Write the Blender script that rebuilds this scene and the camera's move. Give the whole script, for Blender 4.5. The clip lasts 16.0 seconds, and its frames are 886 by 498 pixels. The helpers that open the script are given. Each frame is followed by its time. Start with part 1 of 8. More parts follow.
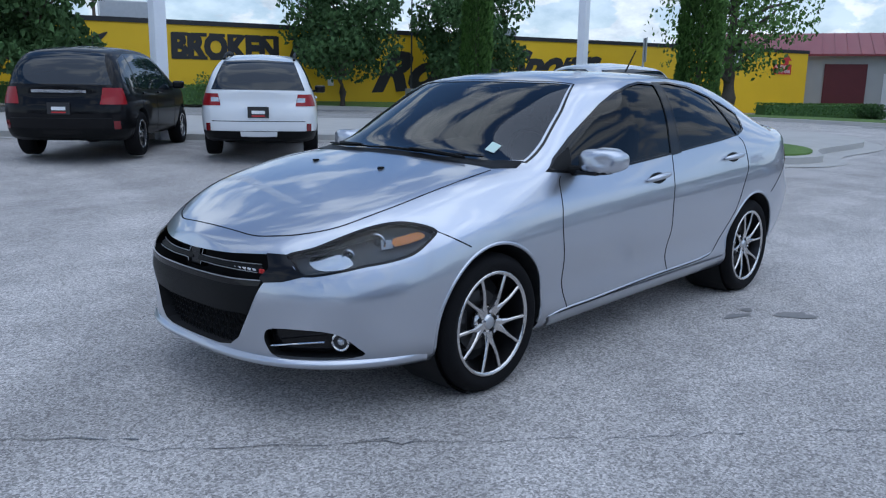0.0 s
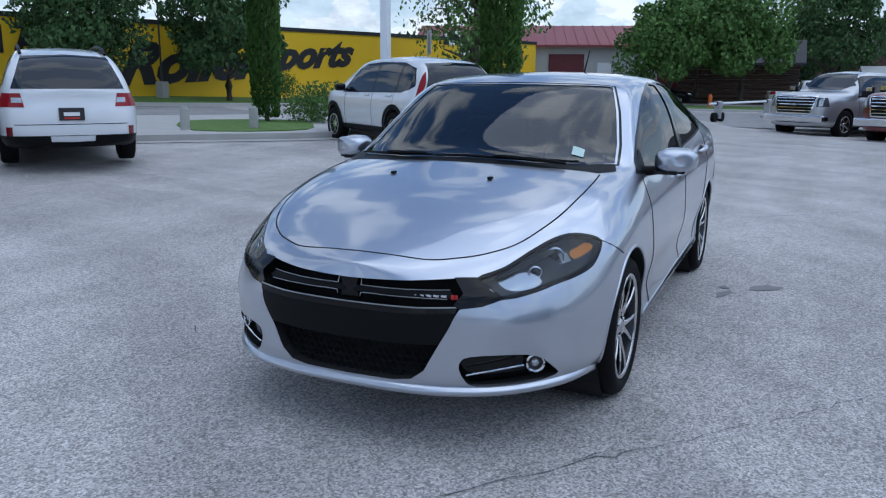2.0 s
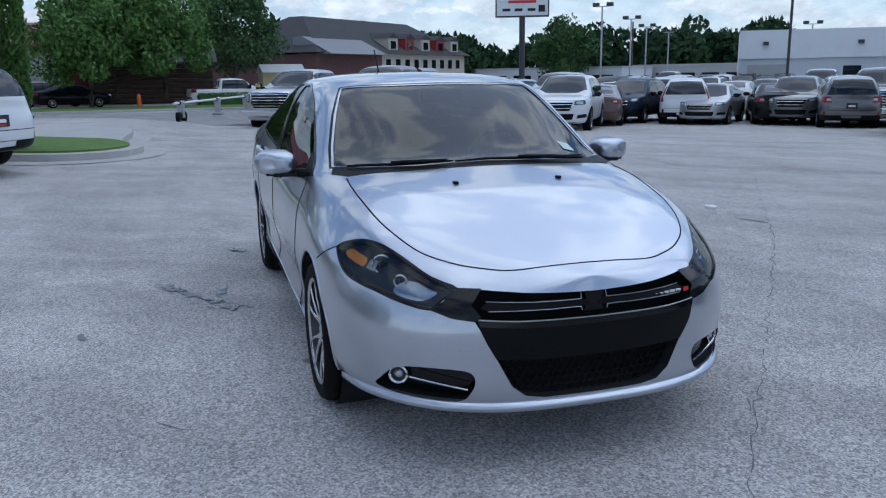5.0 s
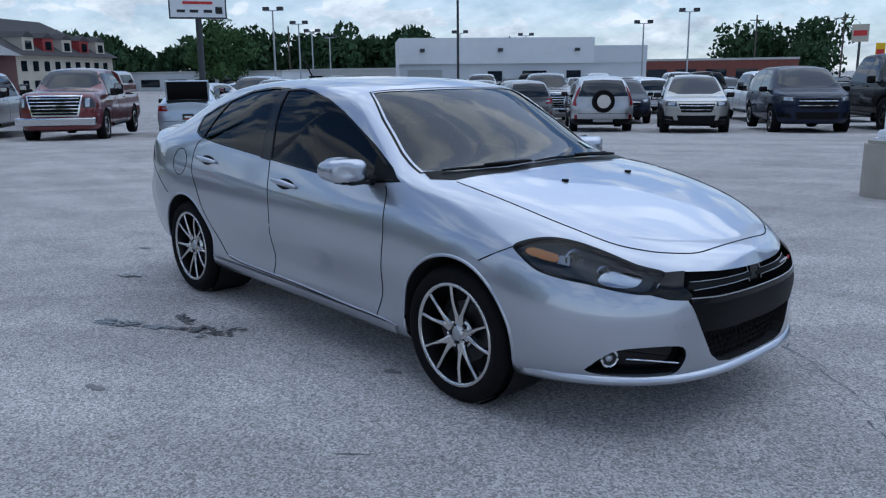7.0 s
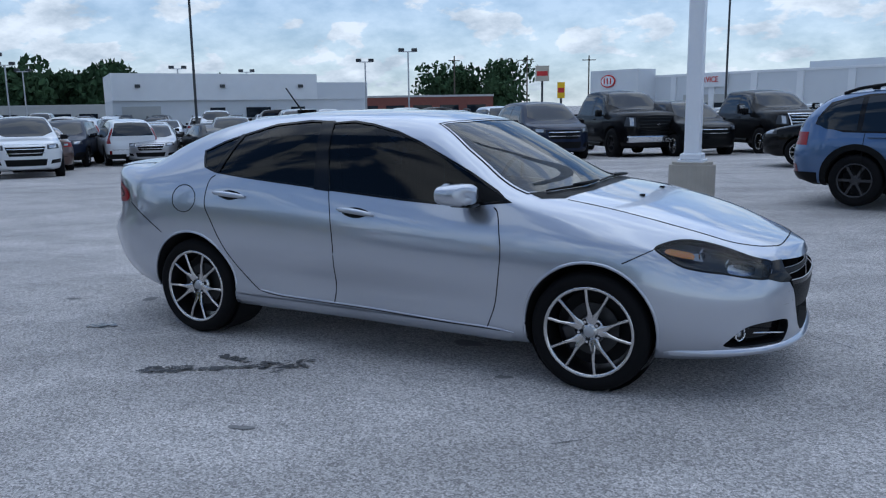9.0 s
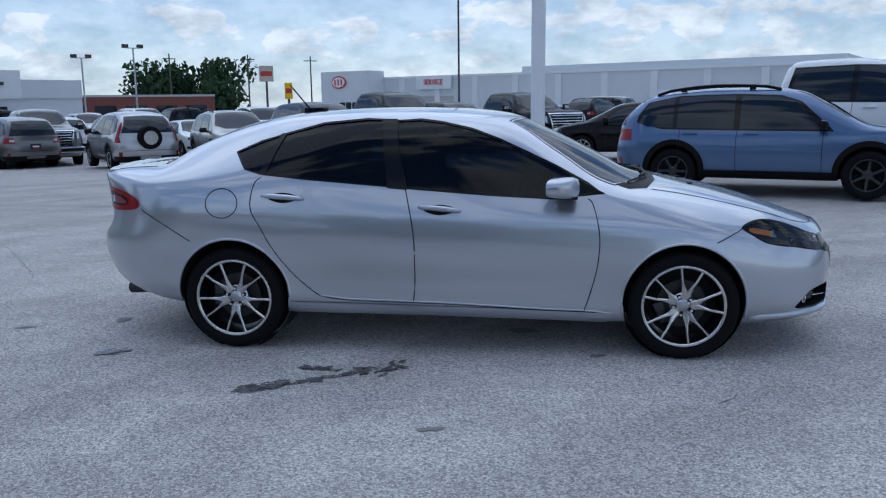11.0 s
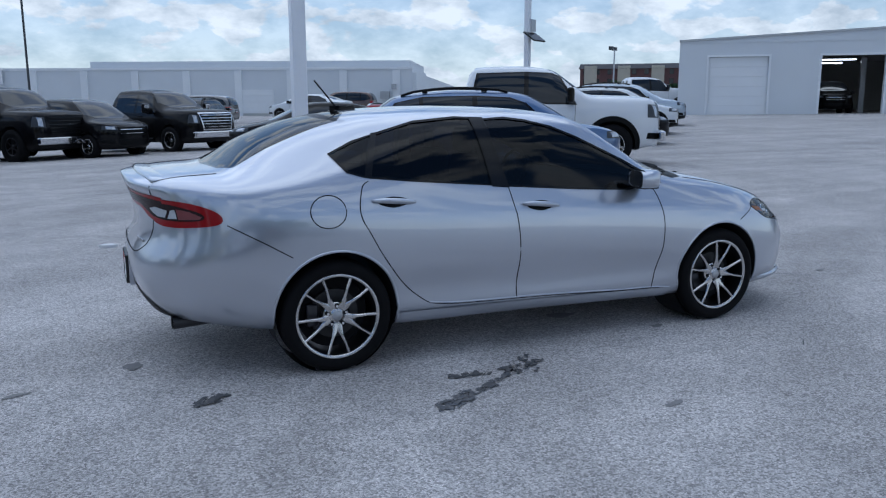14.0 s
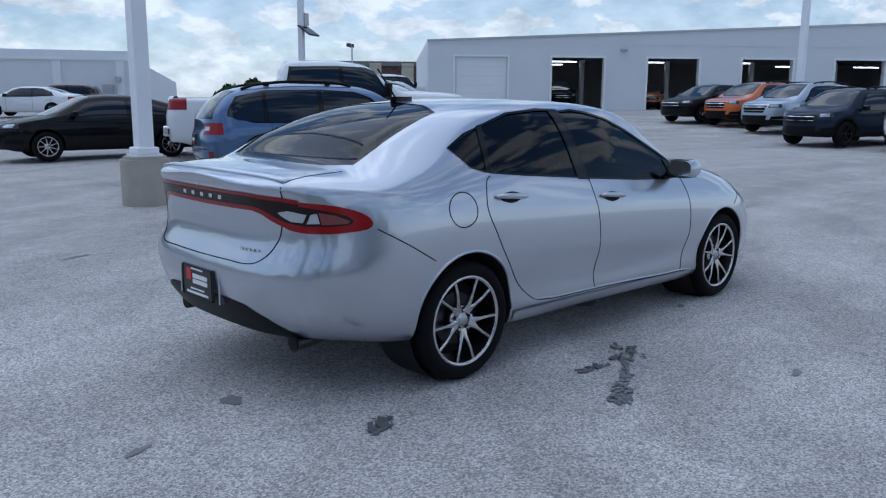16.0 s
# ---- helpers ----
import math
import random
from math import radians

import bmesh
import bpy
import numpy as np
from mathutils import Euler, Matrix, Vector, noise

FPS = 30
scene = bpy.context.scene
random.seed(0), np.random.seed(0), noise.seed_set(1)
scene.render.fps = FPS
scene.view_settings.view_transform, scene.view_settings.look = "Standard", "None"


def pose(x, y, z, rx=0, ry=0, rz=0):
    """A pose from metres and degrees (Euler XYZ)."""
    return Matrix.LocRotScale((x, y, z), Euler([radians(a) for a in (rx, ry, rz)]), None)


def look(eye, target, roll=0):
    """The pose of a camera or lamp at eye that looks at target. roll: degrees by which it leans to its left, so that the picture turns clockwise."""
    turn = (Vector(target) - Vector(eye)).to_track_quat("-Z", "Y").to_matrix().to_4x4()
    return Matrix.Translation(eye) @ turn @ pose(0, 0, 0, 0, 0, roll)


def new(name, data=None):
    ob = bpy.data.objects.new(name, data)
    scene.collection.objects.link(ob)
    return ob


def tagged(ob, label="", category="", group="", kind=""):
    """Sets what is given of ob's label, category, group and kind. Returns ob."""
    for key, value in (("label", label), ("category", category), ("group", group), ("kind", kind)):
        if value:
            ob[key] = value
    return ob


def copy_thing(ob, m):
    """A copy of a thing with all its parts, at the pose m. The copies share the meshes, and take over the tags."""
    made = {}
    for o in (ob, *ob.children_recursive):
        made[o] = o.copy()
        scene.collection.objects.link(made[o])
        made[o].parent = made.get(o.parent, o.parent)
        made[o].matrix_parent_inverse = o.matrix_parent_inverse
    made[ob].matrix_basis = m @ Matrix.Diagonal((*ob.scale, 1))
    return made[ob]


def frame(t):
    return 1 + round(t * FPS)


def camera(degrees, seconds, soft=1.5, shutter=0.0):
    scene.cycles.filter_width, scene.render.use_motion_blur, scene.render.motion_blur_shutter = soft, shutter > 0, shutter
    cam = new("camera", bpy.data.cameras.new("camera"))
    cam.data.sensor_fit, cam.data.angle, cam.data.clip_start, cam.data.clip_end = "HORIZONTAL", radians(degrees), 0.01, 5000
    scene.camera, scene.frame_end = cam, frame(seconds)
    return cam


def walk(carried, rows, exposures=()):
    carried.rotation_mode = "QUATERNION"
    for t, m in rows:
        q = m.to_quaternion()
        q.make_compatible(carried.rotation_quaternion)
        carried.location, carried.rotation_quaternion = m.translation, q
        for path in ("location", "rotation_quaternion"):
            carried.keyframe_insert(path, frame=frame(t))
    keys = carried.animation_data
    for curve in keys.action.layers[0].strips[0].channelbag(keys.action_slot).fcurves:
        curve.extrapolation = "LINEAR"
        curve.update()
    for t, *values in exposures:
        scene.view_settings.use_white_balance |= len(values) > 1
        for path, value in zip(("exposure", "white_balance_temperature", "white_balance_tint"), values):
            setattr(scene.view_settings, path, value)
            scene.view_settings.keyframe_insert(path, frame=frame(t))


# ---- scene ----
cam = camera(57.8, 16.0, soft=1.2)
PATH = [
    (0, (4.017, 3.088, 1.36), (2.594, 1.74, 0.96), 1.0),
    (0.5, (4.229, 2.806, 1.392), (2.726, 1.553, 0.981), 0.8),
    (1, (4.52, 2.468, 1.405), (2.923, 1.337, 0.994), 0.7),
    (1.5, (4.704, 2.041, 1.416), (3.012, 1.058, 1.005), 0.6),
    (2, (4.889, 1.57, 1.418), (3.108, 0.762, 1.001), 0.4),
    (2.2, (4.925, 1.404, 1.408), (3.115, 0.658, 0.998), 0.1),
    (2.5, (4.989, 1.087, 1.399), (3.13, 0.476, 0.989), 0.2),
    (3, (5.015, 0.576, 1.398), (3.093, 0.203, 0.991), -0.2),
    (3.5, (5.048, 0.08, 1.399), (3.094, -0.049, 0.99), -0.4),
    (4, (4.981, -0.39, 1.427), (3.028, -0.277, 1.014), -0.7),
    (4.5, (4.954, -0.886, 1.432), (3.03, -0.533, 1.014), -0.7),
    (5, (4.833, -1.361, 1.439), (2.966, -0.781, 1.015), -0.8),
    (5.2, (4.776, -1.55, 1.436), (2.939, -0.883, 1.011), -0.8),
    (7.3, (3.738, -3.485, 1.469), (2.351, -2.105, 1.056), -0.7),
    (7.5, (3.627, -3.665, 1.463), (2.288, -2.235, 1.06), -0.8),
    (8, (3.303, -4.081, 1.464), (2.095, -2.534, 1.083), -0.8),
    (8.5, (2.933, -4.413, 1.476), (1.866, -2.761, 1.116), -0.9),
    (9, (2.545, -4.76, 1.47), (1.633, -3.015, 1.123), -0.8),
    (9.2, (2.376, -4.86, 1.456), (1.527, -3.082, 1.108), -1.0),
    (11.3, (0.235, -5.537, 1.481), (0.091, -3.574, 1.124), -0.6),
    (11.5, (0.016, -5.539, 1.467), (-0.051, -3.573, 1.108), -0.6),
    (12, (-0.532, -5.537, 1.467), (-0.412, -3.573, 1.106), -0.5),
    (12.5, (-1.049, -5.508, 1.476), (-0.747, -3.564, 1.116), -0.4),
    (13, (-1.56, -5.385, 1.487), (-1.085, -3.476, 1.127), -0.3),
    (13.5, (-2.074, -5.27, 1.482), (-1.437, -3.408, 1.122), -0.2),
    (14, (-2.561, -5.064, 1.491), (-1.767, -3.264, 1.13), -0.1),
    (14.5, (-3.026, -4.802, 1.468), (-2.083, -3.075, 1.108), -0.2),
    (15, (-3.461, -4.472, 1.471), (-2.371, -2.835, 1.106), 0.1),
    (15.5, (-3.882, -4.108, 1.462), (-2.653, -2.574, 1.096), 0.1),
    (16, (-4.251, -3.71, 1.457), (-2.887, -2.294, 1.089), 0.4),
]
walk(cam, [(t, look(eye, target, roll)) for t, eye, target, roll in PATH], [(0, 0.52, 5720, 8), (5, 0.38, 5700, 8), (9, 0.25, 5660, 8), (16, 0.30, 5680, 8)])

# ---- light ----
SUN_ELEV, SUN_AZ = 70.0, 105.0
world = bpy.data.worlds.new("sky")
scene.world = world
world.use_nodes = True
nt = world.node_tree
nt.nodes.clear()


def wn(kind, **kw):
    n = nt.nodes.new(kind)
    for k, v in kw.items():
        if isinstance(k, str) and k in n.inputs:
            n.inputs[k].default_value = v
    return n


out = wn("ShaderNodeOutputWorld")
bg = wn("ShaderNodeBackground", Strength=0.111)
sky = wn("ShaderNodeTexSky")
sky.sky_type = "NISHITA"
sky.sun_disc = False
sky.sun_elevation = radians(SUN_ELEV)
sky.sun_rotation = radians(90 - SUN_AZ)
sky.air_density, sky.dust_density, sky.ozone_density = 1.0, 0.25, 1.8
tc = wn("ShaderNodeTexCoord")
# the cloud layer lies flat overhead and draws together towards the horizon
axes = wn("ShaderNodeSeparateXYZ")
nt.links.new(tc.outputs["Generated"], axes.inputs[0])
lift = wn("ShaderNodeMath")
lift.operation = "MULTIPLY_ADD"
lift.inputs[1].default_value, lift.inputs[2].default_value = 0.72, 0.34
high = wn("ShaderNodeMath")
high.operation = "MAXIMUM"
high.inputs[1].default_value = -0.02
nt.links.new(axes.outputs["Z"], high.inputs[0])
nt.links.new(high.outputs[0], lift.inputs[0])
flat = wn("ShaderNodeVectorMath")
flat.operation = "DIVIDE"
nt.links.new(tc.outputs["Generated"], flat.inputs[0])
nt.links.new(lift.outputs[0], flat.inputs[1])
cloud = wn("ShaderNodeTexNoise", Scale=5.2, Detail=9.0, Roughness=0.52, Distortion=0.15)
nt.links.new(flat.outputs[0], cloud.inputs["Vector"])
ramp = wn("ShaderNodeValToRGB")
ramp.color_ramp.elements[0].position, ramp.color_ramp.elements[1].position = 0.475, 0.555
nt.links.new(cloud.outputs["Fac"], ramp.inputs[0])
shade = wn("ShaderNodeTexNoise", Scale=7.0, Detail=6.0, Roughness=0.6)
nt.links.new(flat.outputs[0], shade.inputs["Vector"])
tone = wn("ShaderNodeValToRGB")
tone.color_ramp.elements[0].position, tone.color_ramp.elements[1].position = 0.32, 0.62
tone.color_ramp.elements[0].color, tone.color_ramp.elements[1].color = (3.7, 4.05, 4.4, 1), (6.7, 6.8, 6.9, 1)
nt.links.new(shade.outputs["Fac"], tone.inputs[0])
mixs = wn("ShaderNodeMix")
mixs.data_type = "RGBA"
fade = wn("ShaderNodeMath")
fade.operation = "MULTIPLY"
fade.inputs[1].default_value = 0.94
# haze thickens the cloud cover low over the horizon
haze = wn("ShaderNodeMapRange")
haze.inputs["From Min"].default_value, haze.inputs["From Max"].default_value = 0.0, 0.34
haze.inputs["To Min"].default_value, haze.inputs["To Max"].default_value = 0.72, 0.0
nt.links.new(high.outputs[0], haze.inputs["Value"])
cover = wn("ShaderNodeMath")
cover.operation = "MAXIMUM"
nt.links.new(ramp.outputs[0], cover.inputs[0])
nt.links.new(haze.outputs[0], cover.inputs[1])
nt.links.new(cover.outputs[0], fade.inputs[0])
nt.links.new(fade.outputs[0], mixs.inputs["Factor"])
clear = wn("ShaderNodeMix")
clear.data_type, clear.blend_type = "RGBA", "MULTIPLY"
clear.inputs["Factor"].default_value = 1.0
clear.inputs["B"].default_value = (0.60, 0.68, 0.76, 1)
nt.links.new(sky.outputs[0], clear.inputs["A"])
nt.links.new(clear.outputs["Result"], mixs.inputs["A"])
nt.links.new(tone.outputs[0], mixs.inputs["B"])
nt.links.new(mixs.outputs["Result"], bg.inputs["Color"])
nt.links.new(bg.outputs[0], out.inputs[0])

sun = new("sun", bpy.data.lights.new("sun", "SUN"))
sun.data.energy, sun.data.angle, sun.data.color = 0.88, radians(95), (0.97, 0.985, 1.0)
ce, se = math.cos(radians(SUN_ELEV)), math.sin(radians(SUN_ELEV))
sun.matrix_world = look((30 * ce * math.cos(radians(SUN_AZ)), 30 * ce * math.sin(radians(SUN_AZ)), 30 * se), (0, 0, 0))

# ---- materials ----
MATS = {}


def mat(name, color, rough=0.5, metal=0.0, vary=0.12, scale=6.0, fine=0.0, fine_scale=60.0, bump=0.0, coat=0.0, spec=0.5, island=False):
    """A surface with two scales of variation: broad blotches and fine grain, and relief from the grain."""
    if name in MATS:
        return MATS[name]
    m = bpy.data.materials.new(name)
    m.use_nodes = True
    t = m.node_tree
    b = t.nodes["Principled BSDF"]
    b.inputs["Roughness"].default_value, b.inputs["Metallic"].default_value = rough, metal
    b.inputs["Coat Weight"].default_value, b.inputs["Coat Roughness"].default_value = coat, 0.03
    b.inputs["Specular IOR Level"].default_value = spec
    b.inputs["Base Color"].default_value = (*color, 1)
    m.diffuse_color = (*color, 1)
    if vary or fine:
        co = t.nodes.new("ShaderNodeTexCoord")
        n1 = t.nodes.new("ShaderNodeTexNoise")
        n1.inputs["Scale"].default_value, n1.inputs["Detail"].default_value = scale, 5
        n2 = t.nodes.new("ShaderNodeTexNoise")
        n2.inputs["Scale"].default_value, n2.inputs["Detail"].default_value = fine_scale, 3
        for n in (n1, n2):
            t.links.new(co.outputs["Object"], n.inputs["Vector"])
        hsv = t.nodes.new("ShaderNodeHueSaturation")
        hsv.inputs["Color"].default_value = (*color, 1)
        add = t.nodes.new("ShaderNodeMath")
        add.operation = "MULTIPLY_ADD"
        add.inputs[1].default_value, add.inputs[2].default_value = 2 * vary, 1 - vary - fine
        t.links.new(n1.outputs["Fac"], add.inputs[0])
        add2 = t.nodes.new("ShaderNodeMath")
        add2.operation = "MULTIPLY_ADD"
        add2.inputs[1].default_value = 2 * fine
        t.links.new(n2.outputs["Fac"], add2.inputs[0])
        t.links.new(add.outputs[0], add2.inputs[2])
        last = add2.outputs[0]
        if island:
            geo = t.nodes.new("ShaderNodeNewGeometry")
            add3 = t.nodes.new("ShaderNodeMath")
            add3.operation = "MULTIPLY_ADD"
            add3.inputs[1].default_value = 0.7
            t.links.new(geo.outputs["Random Per Island"], add3.inputs[0])
            add4 = t.nodes.new("ShaderNodeMath")
            add4.operation = "SUBTRACT"
            add4.inputs[1].default_value = 0.35
            t.links.new(last, add3.inputs[2])
            t.links.new(add3.outputs[0], add4.inputs[0])
            last = add4.outputs[0]
        t.links.new(last, hsv.inputs["Value"])
        t.links.new(hsv.outputs[0], b.inputs["Base Color"])
        if bump:
            bp = t.nodes.new("ShaderNodeBump")
            bp.inputs["Strength"].default_value, bp.inputs["Distance"].default_value = bump, 0.01
            t.links.new(n2.outputs["Fac"], bp.inputs["Height"])
            t.links.new(bp.outputs[0], b.inputs["Normal"])
    MATS[name] = m
    return m


def paint(name, color, metal=0.0, rough=0.35, spec=0.5):
    return mat(name, color, rough=rough, metal=metal, vary=0.03, scale=1.5, fine=0.03 if metal else 0.0, fine_scale=900, coat=1.0, spec=spec)


def glow(name, color, strength):
    m = bpy.data.materials.new(name)
    m.use_nodes = True
    e = m.node_tree.nodes["Principled BSDF"]
    e.inputs["Base Color"].default_value = (*color, 1)
    e.inputs["Emission Color"].default_value = (*color, 1)
    e.inputs["Emission Strength"].default_value = strength
    MATS[name] = m
    return m


def glass(name, tint, gloss_rough=0.015, ior=1.5):
    """A thin pane: tinted see-through with a mirror gloss that grows at grazing angles."""
    m = bpy.data.materials.new(name)
    m.use_nodes = True
    t = m.node_tree
    t.nodes.clear()
    o = t.nodes.new("ShaderNodeOutputMaterial")
    mix = t.nodes.new("ShaderNodeMixShader")
    tr = t.nodes.new("ShaderNodeBsdfTransparent")
    gl = t.nodes.new("ShaderNodeBsdfGlossy")
    fr = t.nodes.new("ShaderNodeFresnel")
    tr.inputs["Color"].default_value = (*tint, 1)
    gl.inputs["Roughness"].default_value = gloss_rough
    fr.inputs["IOR"].default_value = ior
    t.links.new(fr.outputs[0], mix.inputs[0])
    t.links.new(tr.outputs[0], mix.inputs[1])
    t.links.new(gl.outputs[0], mix.inputs[2])
    t.links.new(mix.outputs[0], o.inputs[0])
    m.diffuse_color = (*tint, 1)
    MATS[name] = m
    return m


def ground_mat(name, base, spec=0.3):
    """Weathered pale asphalt: aggregate speckle, broad worn patches, darker wheel-worn arcs and relief."""
    m = bpy.data.materials.new(name)
    m.use_nodes = True
    t = m.node_tree
    b = t.nodes["Principled BSDF"]
    b.inputs["Roughness"].default_value = 0.9
    b.inputs["Specular IOR Level"].default_value = spec
    co = t.nodes.new("ShaderNodeTexCoord")

    def noise_of(scale, detail, rough=0.55, stretch=None):
        n = t.nodes.new("ShaderNodeTexNoise")
        n.inputs["Scale"].default_value, n.inputs["Detail"].default_value, n.inputs["Roughness"].default_value = scale, detail, rough
        if stretch:
            mp = t.nodes.new("ShaderNodeMapping")
            mp.inputs["Rotation"].default_value[2] = radians(stretch[0])
            mp.inputs["Scale"].default_value = (stretch[1], stretch[2], 1)
            t.links.new(co.outputs["Object"], mp.inputs["Vector"])
            t.links.new(mp.outputs[0], n.inputs["Vector"])
        else:
            t.links.new(co.outputs["Object"], n.inputs["Vector"])
        return n.outputs["Fac"]

    def ramp_of(src, a, b_, lo, hi):
        r = t.nodes.new("ShaderNodeMapRange")
        r.inputs["From Min"].default_value, r.inputs["From Max"].default_value = a, b_
        r.inputs["To Min"].default_value, r.inputs["To Max"].default_value = lo, hi
        t.links.new(src, r.inputs["Value"])
        return r.outputs[0]

    def mul(a, b_):
        n = t.nodes.new("ShaderNodeMath")
        n.operation = "MULTIPLY"
        t.links.new(a, n.inputs[0])
        t.links.new(b_, n.inputs[1])
        return n.outputs[0]

    broad = ramp_of(noise_of(0.22, 5, 0.6), 0.3, 0.7, 0.9, 1.06)
    mid = ramp_of(noise_of(1.7, 6, 0.65), 0.3, 0.7, 0.9, 1.07)
    arcs = ramp_of(noise_of(0.5, 4, 0.6, (38, 0.16, 1.5)), 0.35, 0.65, 0.9, 1.07)
    fine = noise_of(120, 3, 0.9)
    speck = ramp_of(fine, 0.32, 0.68, 0.5, 1.5)
    cells = t.nodes.new("ShaderNodeTexVoronoi")
    cells.inputs["Scale"].default_value = 105
    t.links.new(co.outputs["Object"], cells.inputs["Vector"])
    tone_of = t.nodes.new("ShaderNodeSeparateColor")
    t.links.new(cells.outputs["Color"], tone_of.inputs[0])
    stones = ramp_of(tone_of.outputs[0], 0.0, 1.0, 0.54, 1.46)
    patch = ramp_of(noise_of(0.9, 5, 0.7, (15, 0.35, 1.0)), 0.46, 0.54, 0.95, 1.02)
    grit = ramp_of(noise_of(38, 5, 0.75), 0.3, 0.7, 0.92, 1.08)
    def sweep(cx, cy, scale, lo):
        # tyre-polished bands that sweep round a turning circle
        away = t.nodes.new("ShaderNodeVectorMath")
        away.operation = "SUBTRACT"
        away.inputs[1].default_value = (cx, cy, 0)
        t.links.new(co.outputs["Object"], away.inputs[0])
        far = t.nodes.new("ShaderNodeVectorMath")
        far.operation = "LENGTH"
        t.links.new(away.outputs[0], far.inputs[0])
        band = t.nodes.new("ShaderNodeTexNoise")
        band.noise_dimensions = "1D"
        band.inputs["Scale"].default_value, band.inputs["Detail"].default_value = scale, 4
        wob = t.nodes.new("ShaderNodeMath")
        wob.operation = "MULTIPLY_ADD"
        wob.inputs[1].default_value = 1.1
        t.links.new(noise_of(1.2, 4, 0.7), wob.inputs[0])
        t.links.new(far.outputs["Value"], wob.inputs[2])
        t.links.new(wob.outputs[0], band.inputs["W"])
        return ramp_of(band.outputs["Fac"], 0.40, 0.58, lo, 1.03)

    bands = mul(sweep(9.5, -8.5, 1.3, 0.9), sweep(-7.0, 9.0, 1.0, 0.94))
    v = mul(bands, mul(mul(mul(mul(mul(mul(broad, mid), arcs), speck), grit), stones), patch))
    hsv = t.nodes.new("ShaderNodeHueSaturation")
    hsv.inputs["Color"].default_value = (*base, 1)
    t.links.new(v, hsv.inputs["Value"])
    t.links.new(hsv.outputs[0], b.inputs["Base Color"])
    bp = t.nodes.new("ShaderNodeBump")
    bp.inputs["Strength"].default_value, bp.inputs["Distance"].default_value = 0.2, 0.003
    t.links.new(fine, bp.inputs["Height"])
    t.links.new(bp.outputs[0], b.inputs["Normal"])
    MATS[name] = m
    return m


ground_mat("asphalt", (0.448, 0.426, 0.411))
mat("concrete", (0.42, 0.41, 0.39), 0.85, vary=0.15, scale=2.0, fine=0.12, fine_scale=120, bump=0.3)
mat("pole_concrete", (0.40, 0.37, 0.32), 0.9, vary=0.2, scale=4.0, fine=0.1, fine_scale=150, bump=0.3)
ground_mat("road_asphalt", (0.30, 0.295, 0.29))
mat("grass", (0.10, 0.18, 0.035), 0.9, vary=0.35, scale=3.0, fine=0.3, fine_scale=140, bump=0.6)
mat("blade", (0.11, 0.20, 0.04), 0.8, vary=0.3, scale=5.0, island=True)
mat("yellow_wall", (0.80, 0.50, 0.005), 0.6, vary=0.06, scale=0.7, fine=0.04, fine_scale=40, bump=0.1)
mat("black_paint", (0.018, 0.018, 0.02), 0.55, vary=0.2, scale=2)
mat("white_wall", (0.66, 0.69, 0.72), 0.6, vary=0.05, scale=0.6, fine=0.03, fine_scale=30, bump=0.1)
mat("white_trim", (0.78, 0.80, 0.82), 0.5, vary=0.05, scale=1.0)
mat("grey_wall", (0.46, 0.47, 0.46), 0.7, vary=0.08, scale=0.8)
mat("red_metal", (0.23, 0.045, 0.05), 0.5, vary=0.1, scale=1.0, fine=0.05, fine_scale=10)
mat("dormer_red", (0.28, 0.03, 0.03), 0.6, vary=0.1)
mat("maroon", (0.12, 0.02, 0.025), 0.55, vary=0.12, scale=2)
mat("sign_red", (0.55, 0.03, 0.03), 0.5, vary=0.05)
mat("brick", (0.20, 0.07, 0.055), 0.85, vary=0.2, scale=2.0, fine=0.25, fine_scale=12)
mat("stucco", (0.50, 0.46, 0.38), 0.85, vary=0.1, scale=1.0)
mat("shingle", (0.055, 0.052, 0.055), 0.9, vary=0.2, scale=1.2, fine=0.25, fine_scale=15)
mat("dark_glass", (0.008, 0.014, 0.022), 0.02, vary=0.0, spec=0.45)
mat("bark", (0.09, 0.075, 0.06), 0.95, vary=0.3, scale=6, fine=0.3, fine_scale=40, bump=0.8)
mat("leaf", (0.10, 0.185, 0.05), 0.75, spec=0.2, vary=0.25, scale=1.2, island=True)
mat("leaf_dark", (0.062, 0.118, 0.042), 0.75, spec=0.2, vary=0.25, scale=1.2, island=True)
mat("leaf_cypress", (0.065, 0.13, 0.028), 0.75, spec=0.2, vary=0.25, scale=1.5, island=True)
mat("leaf_far", (0.045, 0.082, 0.04), 0.85, spec=0.1, vary=0.3, scale=0.6, island=True)
mat("steel", (0.45, 0.46, 0.48), 0.4, metal=0.8, vary=0.1)
mat("pole_white", (0.80, 0.82, 0.86), 0.4, vary=0.04, scale=1.0, fine=0.03, fine_scale=20)
mat("pole_dark", (0.045, 0.05, 0.055), 0.5, vary=0.1)
mat("rubber", (0.007, 0.007, 0.008), 0.75, spec=0.12, vary=0.15, scale=10, fine=0.15, fine_scale=120, bump=0.2)
mat("plastic", (0.006, 0.0064, 0.007), 0.45, spec=0.12, vary=0.1, scale=10, fine=0.1, fine_scale=300, bump=0.1)
mat("gloss_black", (0.006, 0.006, 0.007), 0.12, vary=0.0, spec=0.3)
mat("chrome", (0.75, 0.76, 0.78), 0.12, metal=1.0, vary=0.0)
mat("alloy", (0.60, 0.59, 0.58), 0.17, metal=1.0, vary=0.06, scale=8)
mat("alloy_dark", (0.07, 0.07, 0.075), 0.3, metal=0.9, vary=0.06, scale=8)
# near-black: the dark of gaps, holes and pockets put into the colour
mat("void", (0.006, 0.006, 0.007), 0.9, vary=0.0)
